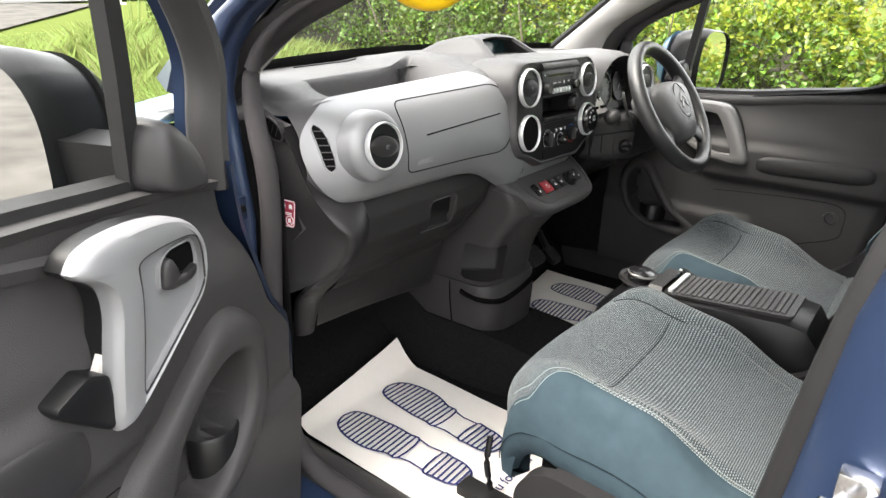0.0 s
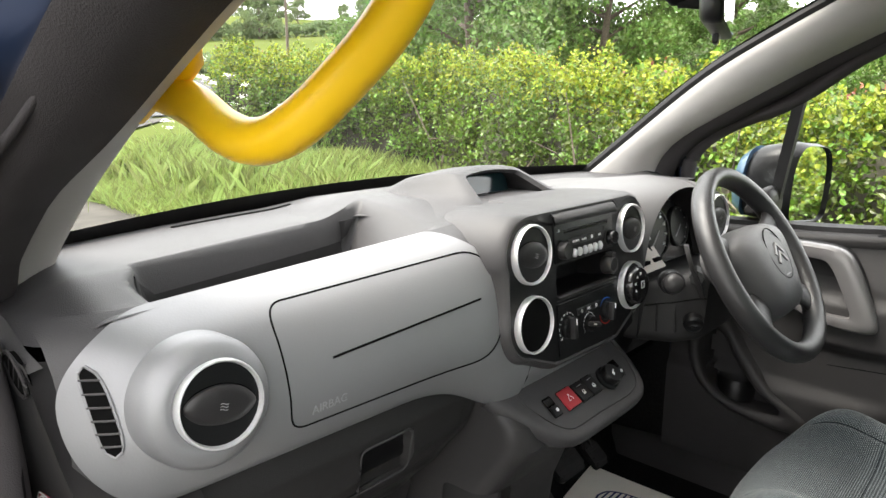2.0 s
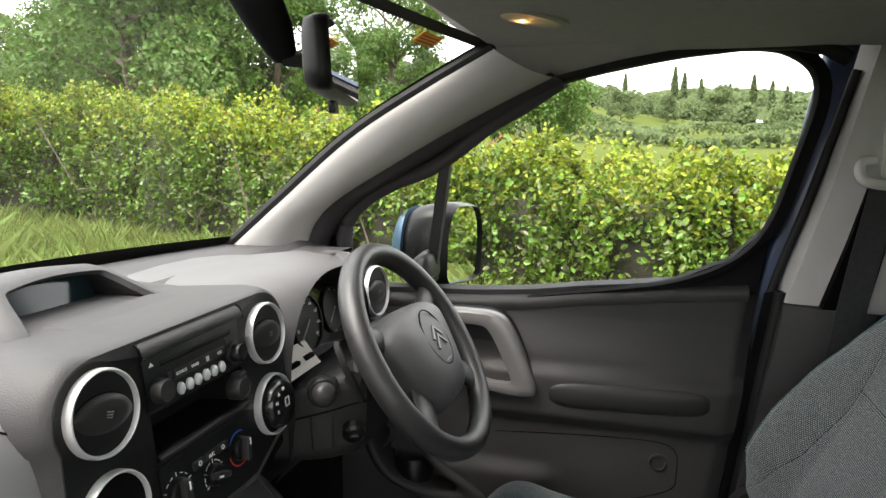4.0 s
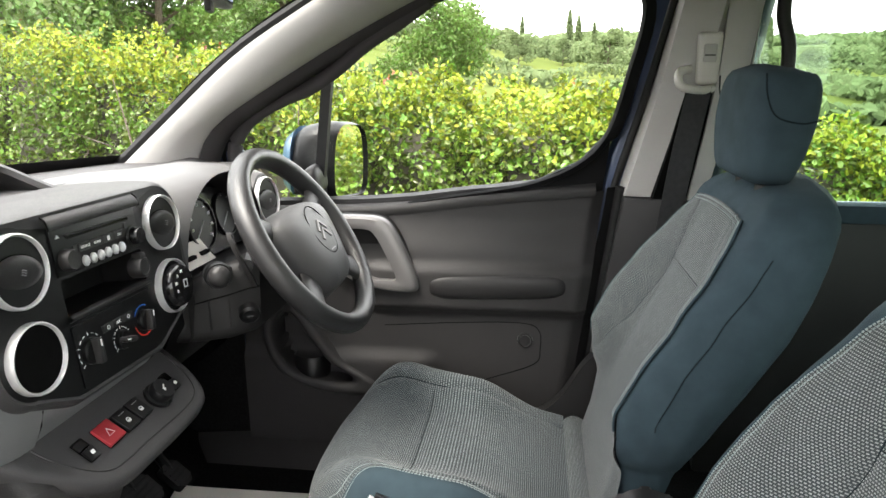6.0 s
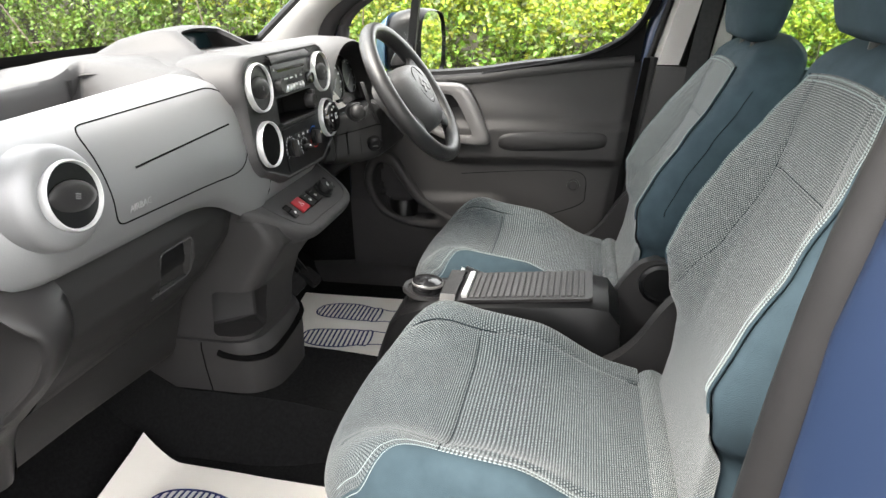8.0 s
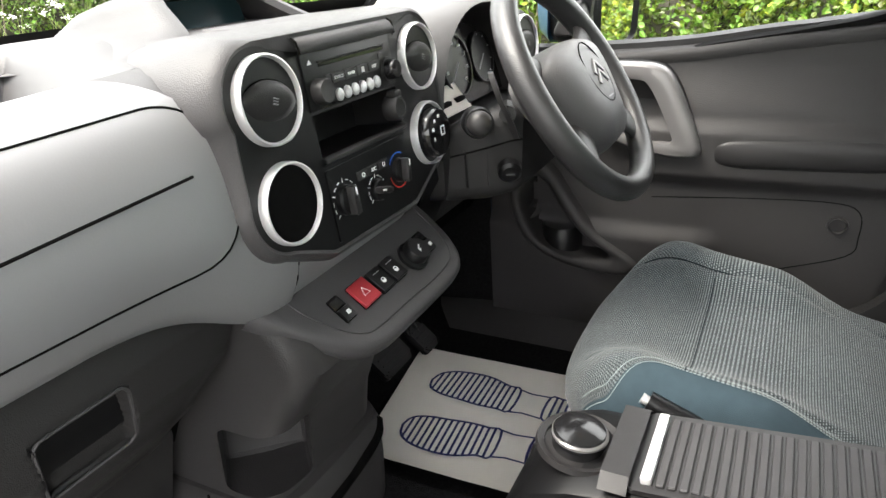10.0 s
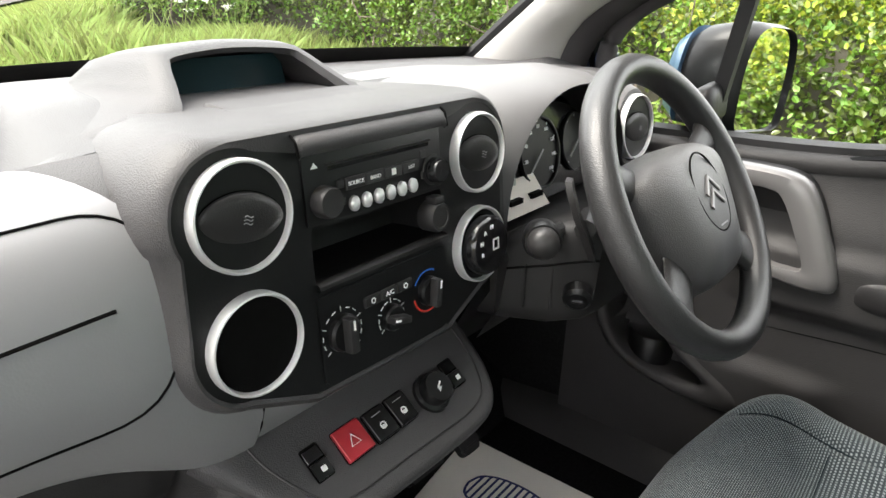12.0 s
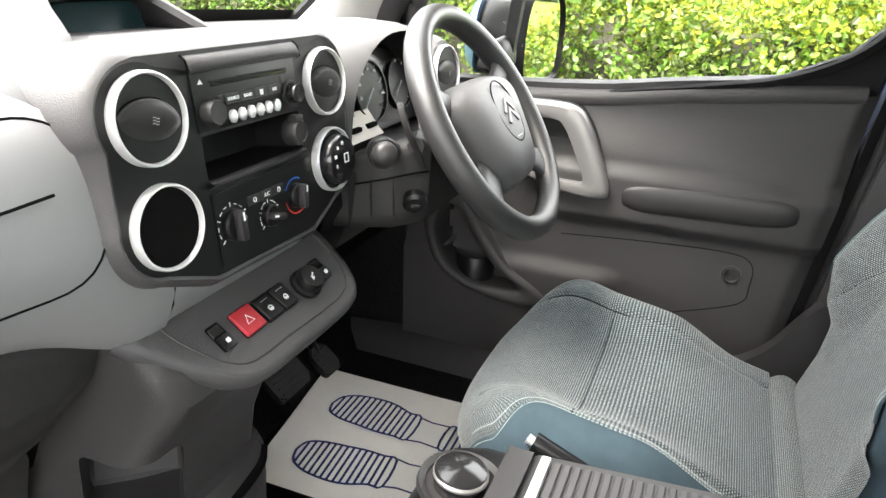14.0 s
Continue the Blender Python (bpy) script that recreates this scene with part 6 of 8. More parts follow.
    for dx in (-0.19, 0.19):
        part("rail", block(cx + dx - 0.02, cx + dx + 0.02, -0.75, -0.15, 0.425, 0.45, 0.005), RUBBER, s, "black seat rail")
    return s


seat("driver_seat", "grey woven and teal cloth driver's seat with white stitching", 0.358)
ps = seat("passenger_seat", "grey woven and teal cloth passenger seat with white stitching", -0.350, -0.050, 0.022, 5.3)
part("height_lever", tube(spline([(-0.55, -0.22, 0.47), (-0.545, -0.205, 0.52), (-0.53, -0.20, 0.565)], 4), 0.006, 8), BLACK, ps, "black lever")


# ---- console box between the seats ----
def console():
    c = thing("centre_console", "black centre console box with a slatted roller lid", "console")
    sec = []
    for y, z, w in ((-0.132, 0.50, 0.062), (-0.150, 0.59, 0.078), (-0.176, 0.655, 0.088), (-0.205, 0.690, 0.091), (-0.25, 0.706, 0.090), (-0.31, 0.712, 0.086), (-0.56, 0.735, 0.092), (-0.60, 0.73, 0.092), (-0.622, 0.70, 0.088), (-0.628, 0.52, 0.085)):
        sec.append([(0.02 - w, y, 0.44), (0.02 - w, y, max(0.46, z - 0.05)), (0.02 - w + 0.012, y, z - 0.008), (0.02 - w + 0.03, y, z), (0.02 + w - 0.03, y, z), (0.02 + w - 0.012, y, z - 0.008), (0.02 + w, y, max(0.46, z - 0.05)), (0.02 + w, y, 0.44)])
    part("box", loft(sec), BLACK, c, "black console body", 40)
    m = basis(Vector((0.022, -0.44, 0.7265)), (1, 0, 0), (0, 1, -0.09))
    rl = part("lid_frame", plate(rrect(0.136, 0.262, 0.008), 0.006, m @ pose(0, 0, 0.002), 0.0015), DARK, c, "dark lid surround")
    for k in range(19):
        y = lerp(-0.112, 0.098, k / 18)
        part("slat", block(-0.058, 0.058, y - 0.0045, y + 0.0045, 0.001, 0.0052, 0.0012, 1, m), SOFT, rl, "grey roller slat")
    part("pull_bar", block(-0.058, 0.058, 0.106, 0.118, 0.001, 0.011, 0.003, 2, m), CHROME, rl, "bright pull bar")
    # ashtray cup in the front hollow
    part("cup_well", lathe([(0.0005, -0.03), (0.038, -0.03), (0.042, 0.0), (0.050, 0.003), (0.052, -0.004)], 30, pose(0.012, -0.246, 0.712, 6)), DARK, c, "round cup hollow")
    part("saddle", loft([[(0.02 + x, y, z) for x in (-0.075, -0.06, 0.06, 0.075) for z in ([0.714 if abs(x) > 0.07 else 0.727])] for y in (-0.282, -0.29, -0.305, -0.312)]), DARK, c)
    a = thing("ashtray", "black round ashtray cup with a domed lid", "ashtray")
    part("cup", lathe([(0.028, -0.03), (0.031, 0.0), (0.031, 0.012), (0.029, 0.014)], 30, pose(0.012, -0.244, 0.716, 6)), GLOSSB, a)
    part("lid_ring", lathe([(0.0325, 0.012), (0.0325, 0.015), (0.030, 0.017)], 30, pose(0.012, -0.244, 0.712, 6)), GRABG, a)
    part("lid", lathe([(0.031, 0.012), (0.029, 0.017), (0.018, 0.021), (0.0005, 0.022)], 30, pose(0.012, -0.244, 0.714, 6)), GLOSSB, a, "domed grey lid")
    h = thing("handbrake", "black handbrake lever beside the driver's seat", "handbrake")
    part("lever", tube(spline([(0.118, -0.50, 0.60), (0.122, -0.40, 0.665), (0.126, -0.30, 0.705)], 5), [0.012] * 6 + [0.014] * 5, 12), BLACK, h)
    part("button", lathe([(0.007, 0), (0.006, 0.012), (0.0005, 0.013)], 14, basis(Vector((0.1265, -0.292, 0.708)), (1, 0, 0), (0, -0.4, 0.9))), CHROME, h, "end button")


console()


def pedals():
    for nm, lb, x, w, z in (("brake_pedal", "black ribbed rubber brake pedal", 0.315, 0.09, 0.59), ("throttle_pedal", "black rubber throttle pedal on the floor", 0.435, 0.05, 0.56)):
        p = thing(nm, lb, "pedal")
        m = basis(Vector((x - 0.06, 0.17, z)), (1, 0, 0), (0, 0.75, 0.66))
        pad = part("pad", plate(rrect(w, 0.062, 0.012), 0.014, m, 0.004), RUBBER, p)
        for k in range(4):
            part("rib", block(-w * 0.4, w * 0.4, -0.022 + 0.013 * k, -0.018 + 0.013 * k, 0, 0.003, 0.001, 1, m), RUBBER, pad)
        part("arm", tube(spline([(x - 0.06, 0.185, z), (x - 0.05, 0.24, z + 0.08), (x - 0.05, 0.25, z + 0.22)], 4), 0.010, 8), BLACK, p)


pedals()


# ---- paper floor mats with printed soles ----
def sole(bm, inkm, cx, cy, ang, mirror, m, ins):
    """The outline of a shoe sole with its cross bars."""
    half = [(0.0, 0.178), (0.028, 0.169), (0.047, 0.138), (0.055, 0.09), (0.052, 0.05), (0.044, 0.010), (0.040, -0.018)]
    heel = [(0.037, -0.085), (0.040, -0.11), (0.038, -0.145), (0.025, -0.170), (0.0, -0.178)]
    mm = m @ pose(cx, cy, 0, 0, 0, ang) @ Matrix.Diagonal((0.92, 0.92, 1, 1))

    def outline(right):
        r = [(x * mirror + 0.006 * mirror * (1 if y > 0.03 else 0), y) for x, y in right]
        left = [(-x * mirror * 0.92 + 0.012 * mirror * math.exp(-((y - 0.1) / 0.06) ** 2), y) for x, y in reversed(right)]
        return r + left

    runs = [outline(half), outline(heel)]
    for sd in (-1, 1):
        part("sole_waist", tube([mm @ Vector((sd * 0.040, -0.016, 0.0020)), mm @ Vector((sd * 0.034, -0.045, 0.0020)), mm @ Vector((sd * 0.037, -0.085, 0.0020))], 0.0020, 4, flat=0.25), INK, bm, "", 0)
    for o in runs:
        p3 = spline([(x, y, 0.0) for x, y in o], 3, True)
        part("sole_outline", tube([mm @ Vector((q.x, q.y, 0.0020)) for q in p3], 0.0024, 4, closed=True, flat=0.25), INK, bm, "", 0)
        ys = [y for _, y in o]
        n = int((max(ys) - min(ys)) / 0.0125)
        for k in range(1, n):
            y = lerp(min(ys), max(ys), k / n)
            xs_ = []
            for a, b in zip(p3, p3[1:] + p3[:1]):
                if (a.y - y) * (b.y - y) < 0:
                    xs_.append(lerp(a.x, b.x, (y - a.y) / (b.y - a.y)))
            if len(xs_) >= 2:
                part("sole_bar", tube([mm @ Vector((min(xs_), y, 0.0020)), mm @ Vector((max(xs_), y, 0.0020))], 0.0024, 4, flat=0.25), INK, bm, "", 0)


def paper_mat(m, lift, words, name_label):
    t = thing("paper_mat", name_label, "floor mat", "paper floor mats")

    def f(u, v):
        x, y = lerp(-0.175, 0.175, u), lerp(-0.27, lerp(0.228, 0.262, u), v)
        z = 0.002 * noise.noise(Vector((x * 9, y * 9, 3))) + lift(x, y)
        return m @ Vector((x, y, z))

    sh = part("sheet", grid(f, 24, 32), PAPER, t, "cream paper sheet", 80)
    for cx, cy, a, mi in ((-0.076, 0.018, 2, -1), (0.053, 0.024, -2, 1)):
        sole(sh, INK, cx, cy, a, mi, m @ pose(0, 0, 0.0035), 0)
    if words:
        writing("printed_words", '"Thank you for your custom"', 0.030, m @ pose(0.0, -0.20, 0.004), INK, sh, "dark blue printed words")
    return t


paper_mat(basis(Vector((-0.447, -0.005, 0.433)), (1.0, -0.012, 0.0), (0.012, 1.0, 0.02)), lambda x, y: 6.0 * max(0, y - 0.195) ** 2 + 0.5 * max(0, y - 0.2) + 0.9 * max(0, x - 0.125) ** 1.3 * max(0, y - 0.02), True, "cream paper floor mat with blue shoe prints and words")
paper_mat(basis(Vector((0.345, -0.02, 0.434)), (0.998, 0.06, 0.0), (-0.06, 0.998, 0.02)), lambda x, y: 0.02 * max(0, y - 0.1), True, "cream paper floor mat with blue shoe prints under the pedals")


# ---- front doors ----
def resample(pts, n):
    """n places at even steps along the closed outline pts."""
    P = [Vector(p) for p in pts]
    P.append(P[0])
    acc = [0.0]
    for a, b in zip(P, P[1:]):
        acc.append(acc[-1] + (b - a).length)
    out, i = [], 0
    for k in range(n):
        d = acc[-1] * k / n
        while acc[i + 1] < d:
            i += 1
        out.append(P[i].lerp(P[i + 1], (d - acc[i]) / max(1e-9, acc[i + 1] - acc[i])))
    return out


def inside(s, z, poly):
    hit = False
    for (a, b), (c, d) in zip(poly, poly[1:] + poly[:1]):
        if (b > z) != (d > z) and s < (c - a) * (z - b) / (d - b) + a:
            hit = not hit
    return hit


DRIVER = dict(
    top=[(-0.07, 1.028), (0.12, 1.034), (0.22, 1.040), (0.40, 1.062), (0.55, 1.078), (0.68, 1.089)],
    front=[(0.45, -0.155), (0.80, -0.155), (1.02, -0.07), (1.1, -0.07)],
    outer=[(0.262, 0.863), (0.276, 0.885), (0.251, 0.950), (0.227, 1.0), (0.205, 1.027), (0.16, 1.036), (0.07, 1.032), (0.045, 1.0), (0.06, 0.94), (0.11, 0.895), (0.18, 0.870)],
    inner=[(0.200, 0.893), (0.221, 0.894), (0.211, 0.925), (0.178, 0.992), (0.160, 1.003), (0.125, 1.004), (0.085, 1.0), (0.075, 0.97), (0.10, 0.93), (0.14, 0.905), (0.175, 0.894)],
    rest=(0.293, 0.608, 0.872, 0.027),
    lip=[(-0.105, 0.73), (-0.10, 0.79), (-0.06, 0.835), (-0.01, 0.82), (0.03, 0.76), (0.085, 0.69), (0.17, 0.635), (0.17, 0.600), (0.06, 0.600), (-0.02, 0.622), (-0.075, 0.66)],
    mouth=[(-0.078, 0.73), (-0.074, 0.772), (-0.052, 0.80), (-0.022, 0.79), (0.005, 0.745), (0.06, 0.677), (0.11, 0.645), (0.10, 0.628), (0.04, 0.628), (-0.02, 0.646), (-0.055, 0.675)],
    bar=((0.030, 1.07), (0.055, 1.22), (0.082, 1.38)),
    frame=[(-0.178, 1.070), (-0.180, 1.13), (-0.174, 1.198), (-0.12, 1.247), (0.0, 1.325), (0.148, 1.408), (0.213, 1.445), (0.317, 1.480), (0.42, 1.502), (0.51, 1.517), (0.61, 1.527)],
    plate=0.008, hump=0.7, cap=1.0, drop=-0.052, reach=0.80, back=0.012, far=0.145)
PASSENGER = dict(
    top=[(-0.07, 1.066), (0.06, 1.082), (0.25, 1.092), (0.66, 1.110)],
    front=[(0.45, -0.158), (0.66, -0.180), (0.80, -0.183), (0.876, -0.127), (0.961, -0.095), (1.009, -0.075), (1.08, -0.065)],
    outer=[(0.196, 0.864), (0.205, 0.876), (0.196, 0.945), (0.187, 0.992), (0.190, 1.020), (0.202, 1.034), (0.224, 1.048), (0.221, 1.058), (0.208, 1.069), (0.18, 1.076), (0.134, 1.077), (0.087, 1.069), (0.056, 1.052), (0.042, 1.024), (0.045, 0.985), (0.055, 0.968), (0.083, 0.944), (0.158, 0.887)],
    inner=[(0.163, 0.893), (0.162, 0.906), (0.153, 0.950), (0.146, 1.001), (0.144, 1.025), (0.139, 1.036), (0.119, 1.040), (0.087, 1.041), (0.060, 1.039), (0.048, 1.028), (0.047, 0.997), (0.053, 0.971), (0.090, 0.942), (0.156, 0.894)],
    rest=(0.226, 0.60, 0.862, 0.044),
    lip=[(0.19, 0.76), (0.135, 0.803), (0.076, 0.848), (0.025, 0.885), (-0.014, 0.898), (-0.052, 0.886), (-0.083, 0.848), (-0.088, 0.79), (-0.078, 0.716), (-0.02, 0.655), (0.036, 0.63), (0.16, 0.60), (0.22, 0.66)],
    mouth=[(0.125, 0.722), (0.102, 0.776), (0.068, 0.809), (0.019, 0.836), (-0.019, 0.839), (-0.045, 0.825), (-0.051, 0.781), (-0.035, 0.733), (0.009, 0.684), (0.05, 0.655), (0.12, 0.64), (0.145, 0.67)],
    bar=((0.050, 1.07), (0.066, 1.22), (0.092, 1.40)),
    frame=[(-0.085, 1.05), (-0.084, 1.13), (-0.080, 1.215), (-0.030, 1.295), (0.045, 1.37), (0.18, 1.445), (0.27, 1.487), (0.42, 1.525), (0.58, 1.535)],
    plate=-0.025, hump=1.0, cap=0.1, drop=-0.045, reach=1.0, back=0.0, far=0.178)


def door(name, label, place, handle_side, sh):
    """place(s, w, z): s runs back along the door, w outwards from its lining."""
    d = thing(name, label, "car door", "front doors", kind="")

    def skin(f, nu, nv):
        return grid(lambda u, v: place(*f(u, v)), nu, nv)

    def top_z(s):
        return between(sh["top"], s)

    def front_s(z):
        return between(sh["front"], z)

    def back_s(z):
        return 0.60 + 0.075 * (z - 0.45) / 0.6

    lip = [(p.x, p.y) for p in resample([(p.x, p.y) for p in spline([(a, b, 0) for a, b in sh["lip"]], 4, closed=True)], 60)]
    mouth = [(p.x, p.y) for p in resample([(p.x, p.y) for p in spline([(a, b, 0) for a, b in sh["mouth"]], 4, closed=True)], 60)]

    def lining(u, v):
        z = lerp(0.47, top_z(lerp(-0.1, 0.66, u)), v)
        s = lerp(front_s(z), back_s(z), u)
        w = 0.0
        w += 0.030 * ease((z - 0.93) / 0.10)                       # leans out to the sill
        w -= 0.020 * ease((z - 0.80) / 0.03) * (1 - ease((z - 0.905) / 0.03)) * ease((s - 0.10) / 0.1)
        low = ease((0.72 - z) / 0.04) * (1 - ease((s - 0.26) / 0.08))
        w -= 0.018 * low
        w += 0.012 * ease((u - 0.965) / 0.035)
        if inside(s, z, mouth):
            w += 0.055
        return s, w, z

    lin = part("lining", skin(lining, 90, 84), DOORP, d, "dark grey grained door lining", 60)
    sill = loft([[place(s, w, top_z(s) + (dz * sh["cap"] if dz > 0 else dz)) for w, dz in ((0.028, -0.012), (0.022, 0.0), (0.026, 0.010), (0.040, 0.016), (0.062, 0.014), (0.064, -0.02))] for s in [lerp(-0.07, 0.66, k / 16) for k in range(17)]])
    part("sill_cap", sill, DOORP, lin, "rounded window sill", 60)
    part("window_seal", loft([[place(s, w, top_z(s) + dz - 0.014 * (1 - sh["cap"])) for w, dz in ((0.044, 0.012), (0.046, 0.026), (0.074, 0.030), (0.095, 0.010), (0.096, -0.02))] for s in [lerp(-0.07, 0.66, k / 16) for k in range(17)]]), RUBBER, lin)
    # outer skin
    outer = loft([[place(lerp(-0.16, 0.66, k / 10), w, z) for z, w in ((1.09 if handle_side else top_z(lerp(-0.16, 0.66, k / 10)) + 0.008, 0.066), (1.06 if handle_side else top_z(lerp(-0.16, 0.66, k / 10)) - 0.02, 0.085), (0.90, 0.115), (0.70, 0.118), (0.50, 0.10), (0.42, 0.07), (0.42, 0.01), (0.47, 0.0))] for k in range(11)])
    part("outer_skin", outer, BLUE, d, "blue painted outer skin", 50)
    fe = loft([[place(front_s(z) - 0.002, 0.0, z), place(front_s(z) - 0.02, 0.008, z), place(front_s(z) - 0.03, 0.05, z), place(-0.16 if z < 0.9 else front_s(z) - 0.03, 0.10, z)] for z in [lerp(0.45, 1.09, k / 14) for k in range(15)]])
    part("front_edge", fe, BLUE, d, "blue painted front edge", 50)
    be = loft([[place(back_s(z), 0.0, z), place(back_s(z) + 0.012, 0.012, z), place(back_s(z) + 0.05, 0.03, z), place(back_s(z) + 0.055, 0.10, z)] for z in [lerp(0.45, 1.10, k / 10) for k in range(11)]])
    part("back_edge", be, BLUE if handle_side else RUBBER, d, "blue painted rear edge" if handle_side else "black sealed rear edge", 50)
    if not handle_side:
        part("rear_seal", tube([place(back_s(z) + 0.030, 0.022, z) for z in [lerp(0.48, 1.10, k / 10) for k in range(11)]], 0.013, 10), RUBBER, d, "black rubber rear seal", 60)
    # window frame, glass, quarter light bar
    fr = sh["frame"] + [(0.69, 1.515), (0.735, 1.46), (0.712, 1.33), (0.680, 1.215), (0.625, 1.150), (0.53, 1.106), (0.42, 1.084), (0.30, 1.066), (0.20, 1.048), (0.08, 1.030)]
    run = spline([(a, b, 0) for a, b in fr], 5)
    rings = []
    for i, q in enumerate(run):
        t = (run[min(i + 1, len(run) - 1)] - run[max(i - 1, 0)]).normalized()
        nrm = Vector((-t.y, t.x, 0))
        z_in = ease((q.y - 1.1) / 0.43)
        lean = -0.055 * z_in
        wd = (0.050 if q.x < 0.3 and q.y > 1.12 or i < 8 else 0.036) * 0.36
        section = ((-0.012, 0.035), (-0.014, 0.062), (0.0, 0.078), (wd, 0.085), (wd + 0.008, 0.055), (wd, 0.025), (0.0, 0.022))
        if not handle_side:
            wd = lerp(0.030, 0.022, ease((q.x - 0.30) / 0.25)) if q.y > 1.2 else 0.012
            section = ((-0.001, 0.036), (-0.003, 0.050), (0.0, 0.064), (wd, 0.070), (wd + 0.004, 0.055), (wd, 0.034), (0.002, 0.030))
        ring = []
        for a, b in section:
            ring.append(place(q.x + nrm.x * a, b + lean, q.y + nrm.y * a))
        rings.append(ring)
    part("window_frame", loft(rings, close=True), DOORP if handle_side else GASKET, d, "dark grey window frame" if handle_side else "black window frame", 50)
    if handle_side:
        edge = []
        for i, q in enumerate(run[:len(sh["frame"]) * 5]):
            t = (run[i + 1] - run[max(i - 1, 0)]).normalized()
            nrm = Vector((-t.y, t.x, 0))
            lean = -0.055 * ease((q.y - 1.1) / 0.43)
            edge.append([place(q.x + nrm.x * a, b + lean, q.y + nrm.y * a) for a, b in ((0.010, 0.080), (0.036, 0.078), (0.040, 0.088), (0.036, 0.102), (0.010, 0.104))])
        part("frame_edge", loft(edge, close=True), BLUE, d, "blue painted outer frame", 50)
        part("lining_screw", lathe([(0.011, -0.002), (0.0105, 0.003), (0.007, 0.0045), (0.006, 0.0015), (0.0005, 0.0015)], 20, basis(place(-0.005, 0.0215, 0.985), place(1, 0, 0) - place(0, 0, 0), Vector((0, 0, 1))) @ pose(0, 0, 0, 180)), DARK, lin, "dark screw in the lining")
    bm = bmesh.new()
    fo = [(0.16, 1.040), (0.30, 1.066), (0.42, 1.084), (0.53, 1.106), (0.625, 1.150), (0.676, 1.205), (0.688, 1.20), (0.672, 1.055)]
    va = [bm.verts.new(place(s, 0.042, z)) for s, z in fo]
    vb = [bm.verts.new(place(s, 0.072, z)) for s, z in fo]
    bm.faces.new(va)
    bm.faces.new(list(reversed(vb)))
    for i in range(len(va)):
        j = (i + 1) % len(va)
        bm.faces.new((va[i], vb[i], vb[j], va[j]))
    part("corner_filler", bm, GASKET, d, "black rear window corner", 40)
    part("quarter_bar", loft([[place(s + ds, w + lean, z) for ds, w in ((-0.011, 0.046), (0.011, 0.046), (0.011, 0.066), (-0.011, 0.066))] for (s, z), lean in zip(sh["bar"], (0.0, -0.018, -0.038))], close=True), RUBBER, d, "black quarter light bar")
    bm = bmesh.new()
    vs = [bm.verts.new(place(q.x, 0.056 - 0.055 * ease((q.y - 1.1) / 0.43), q.y)) for q in run]
    bm.faces.new(vs)
    gl = part("window_glass", bm, GLASS, d, "clear door glass", 0)
    gl.visible_shadow = False
    # grab handle: a proud shaped arm round a recessed plate
    fine = SILVER if handle_side else GRABG
    out = resample([(p.x, p.y) for p in spline([(a, b, 0) for a, b in sh["outer"]], 5, closed=True)], 90)
    inn = resample([(p.x, p.y) for p in spline([(a, b, 0) for a, b in sh["inner"]], 5, closed=True)], 90)
    mid = sum(out, Vector((0, 0))) / len(out)
    wf = -0.036

    def ring(a, b, t, w, k=1.0):
        return [place(mid.x + (lerp(p.x, q.x, t) - mid.x) * k, w, mid.y + (lerp(p.y, q.y, t) - mid.y) * k) for p, q in zip(a, b)]

    part("arm_back", loft([ring(out, inn, 0.03, 0.01), ring(out, inn, 0.03, -0.016)], close=True, caps=False), BLACK, lin, "black back of the handle", 60)
    arm = part("grab_arm", loft([ring(out, inn, 0.0, -0.014), ring(out, inn, 0.0, -0.026), ring(out, inn, 0.06, wf + 0.004), ring(out, inn, 0.18, wf), ring(out, inn, 0.5, wf - 0.0015), ring(out, inn, 0.86, wf), ring(out, inn, 0.90, wf + 0.0006), ring(out, inn, 0.985, sh["plate"] - 0.0006), ring(inn, inn, 0, sh["plate"], 0.985)], close=True, caps=False), fine, lin, "satin silver grab handle" if handle_side else "satin grey grab handle", 32)
    bm = bmesh.new()
    bm.faces.new([bm.verts.new(v) for v in ring(inn, inn, 0, sh["plate"], 0.99)])
    if handle_side:
        sc = part("handle_plate", bm, SILVER, arm, "recessed silver plate", 0)
        part("plate_joint", tube(ring(out, inn, 0.93, wf + 0.0022), 0.0014, 6, closed=True), DARK, arm, "dark joint round the plate")
        dish = rounded([(0.117, 0.990), (0.114, 1.020), (0.100, 1.033), (0.057, 1.034), (0.053, 1.005), (0.064, 0.987)], 0.010, 5)
        cs, cz = 0.085, 1.010
        part("handle_dish", loft([[place(cs + (a - cs) * k, sh["plate"] + dw, cz + (b - cz) * k) for a, b in dish] for k, dw in ((1.12, 0.001), (1.08, -0.004), (1.0, -0.0045), (0.95, 0.0), (0.9, -0.0008), (0.02, -0.0008))], close=True, caps=False), SILVER, sc, "rim of the release dish", 60)
        # flat black face that paints the shade inside the dish
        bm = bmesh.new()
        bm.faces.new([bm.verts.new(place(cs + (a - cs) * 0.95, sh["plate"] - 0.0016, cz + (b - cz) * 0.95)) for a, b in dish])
        part("dish_shade", bm, VOID, sc, "flat black sheet for the shade in the dish", 0)
        lev = [(0.116, 0.992), (0.111, 1.020), (0.101, 1.028), (0.094, 1.003), (0.075, 1.000), (0.058, 1.006), (0.060, 0.994), (0.075, 0.988), (0.105, 0.988)]
        lev = rounded(lev, 0.006, 4)
        lc = Vector((0.088, 0.998))
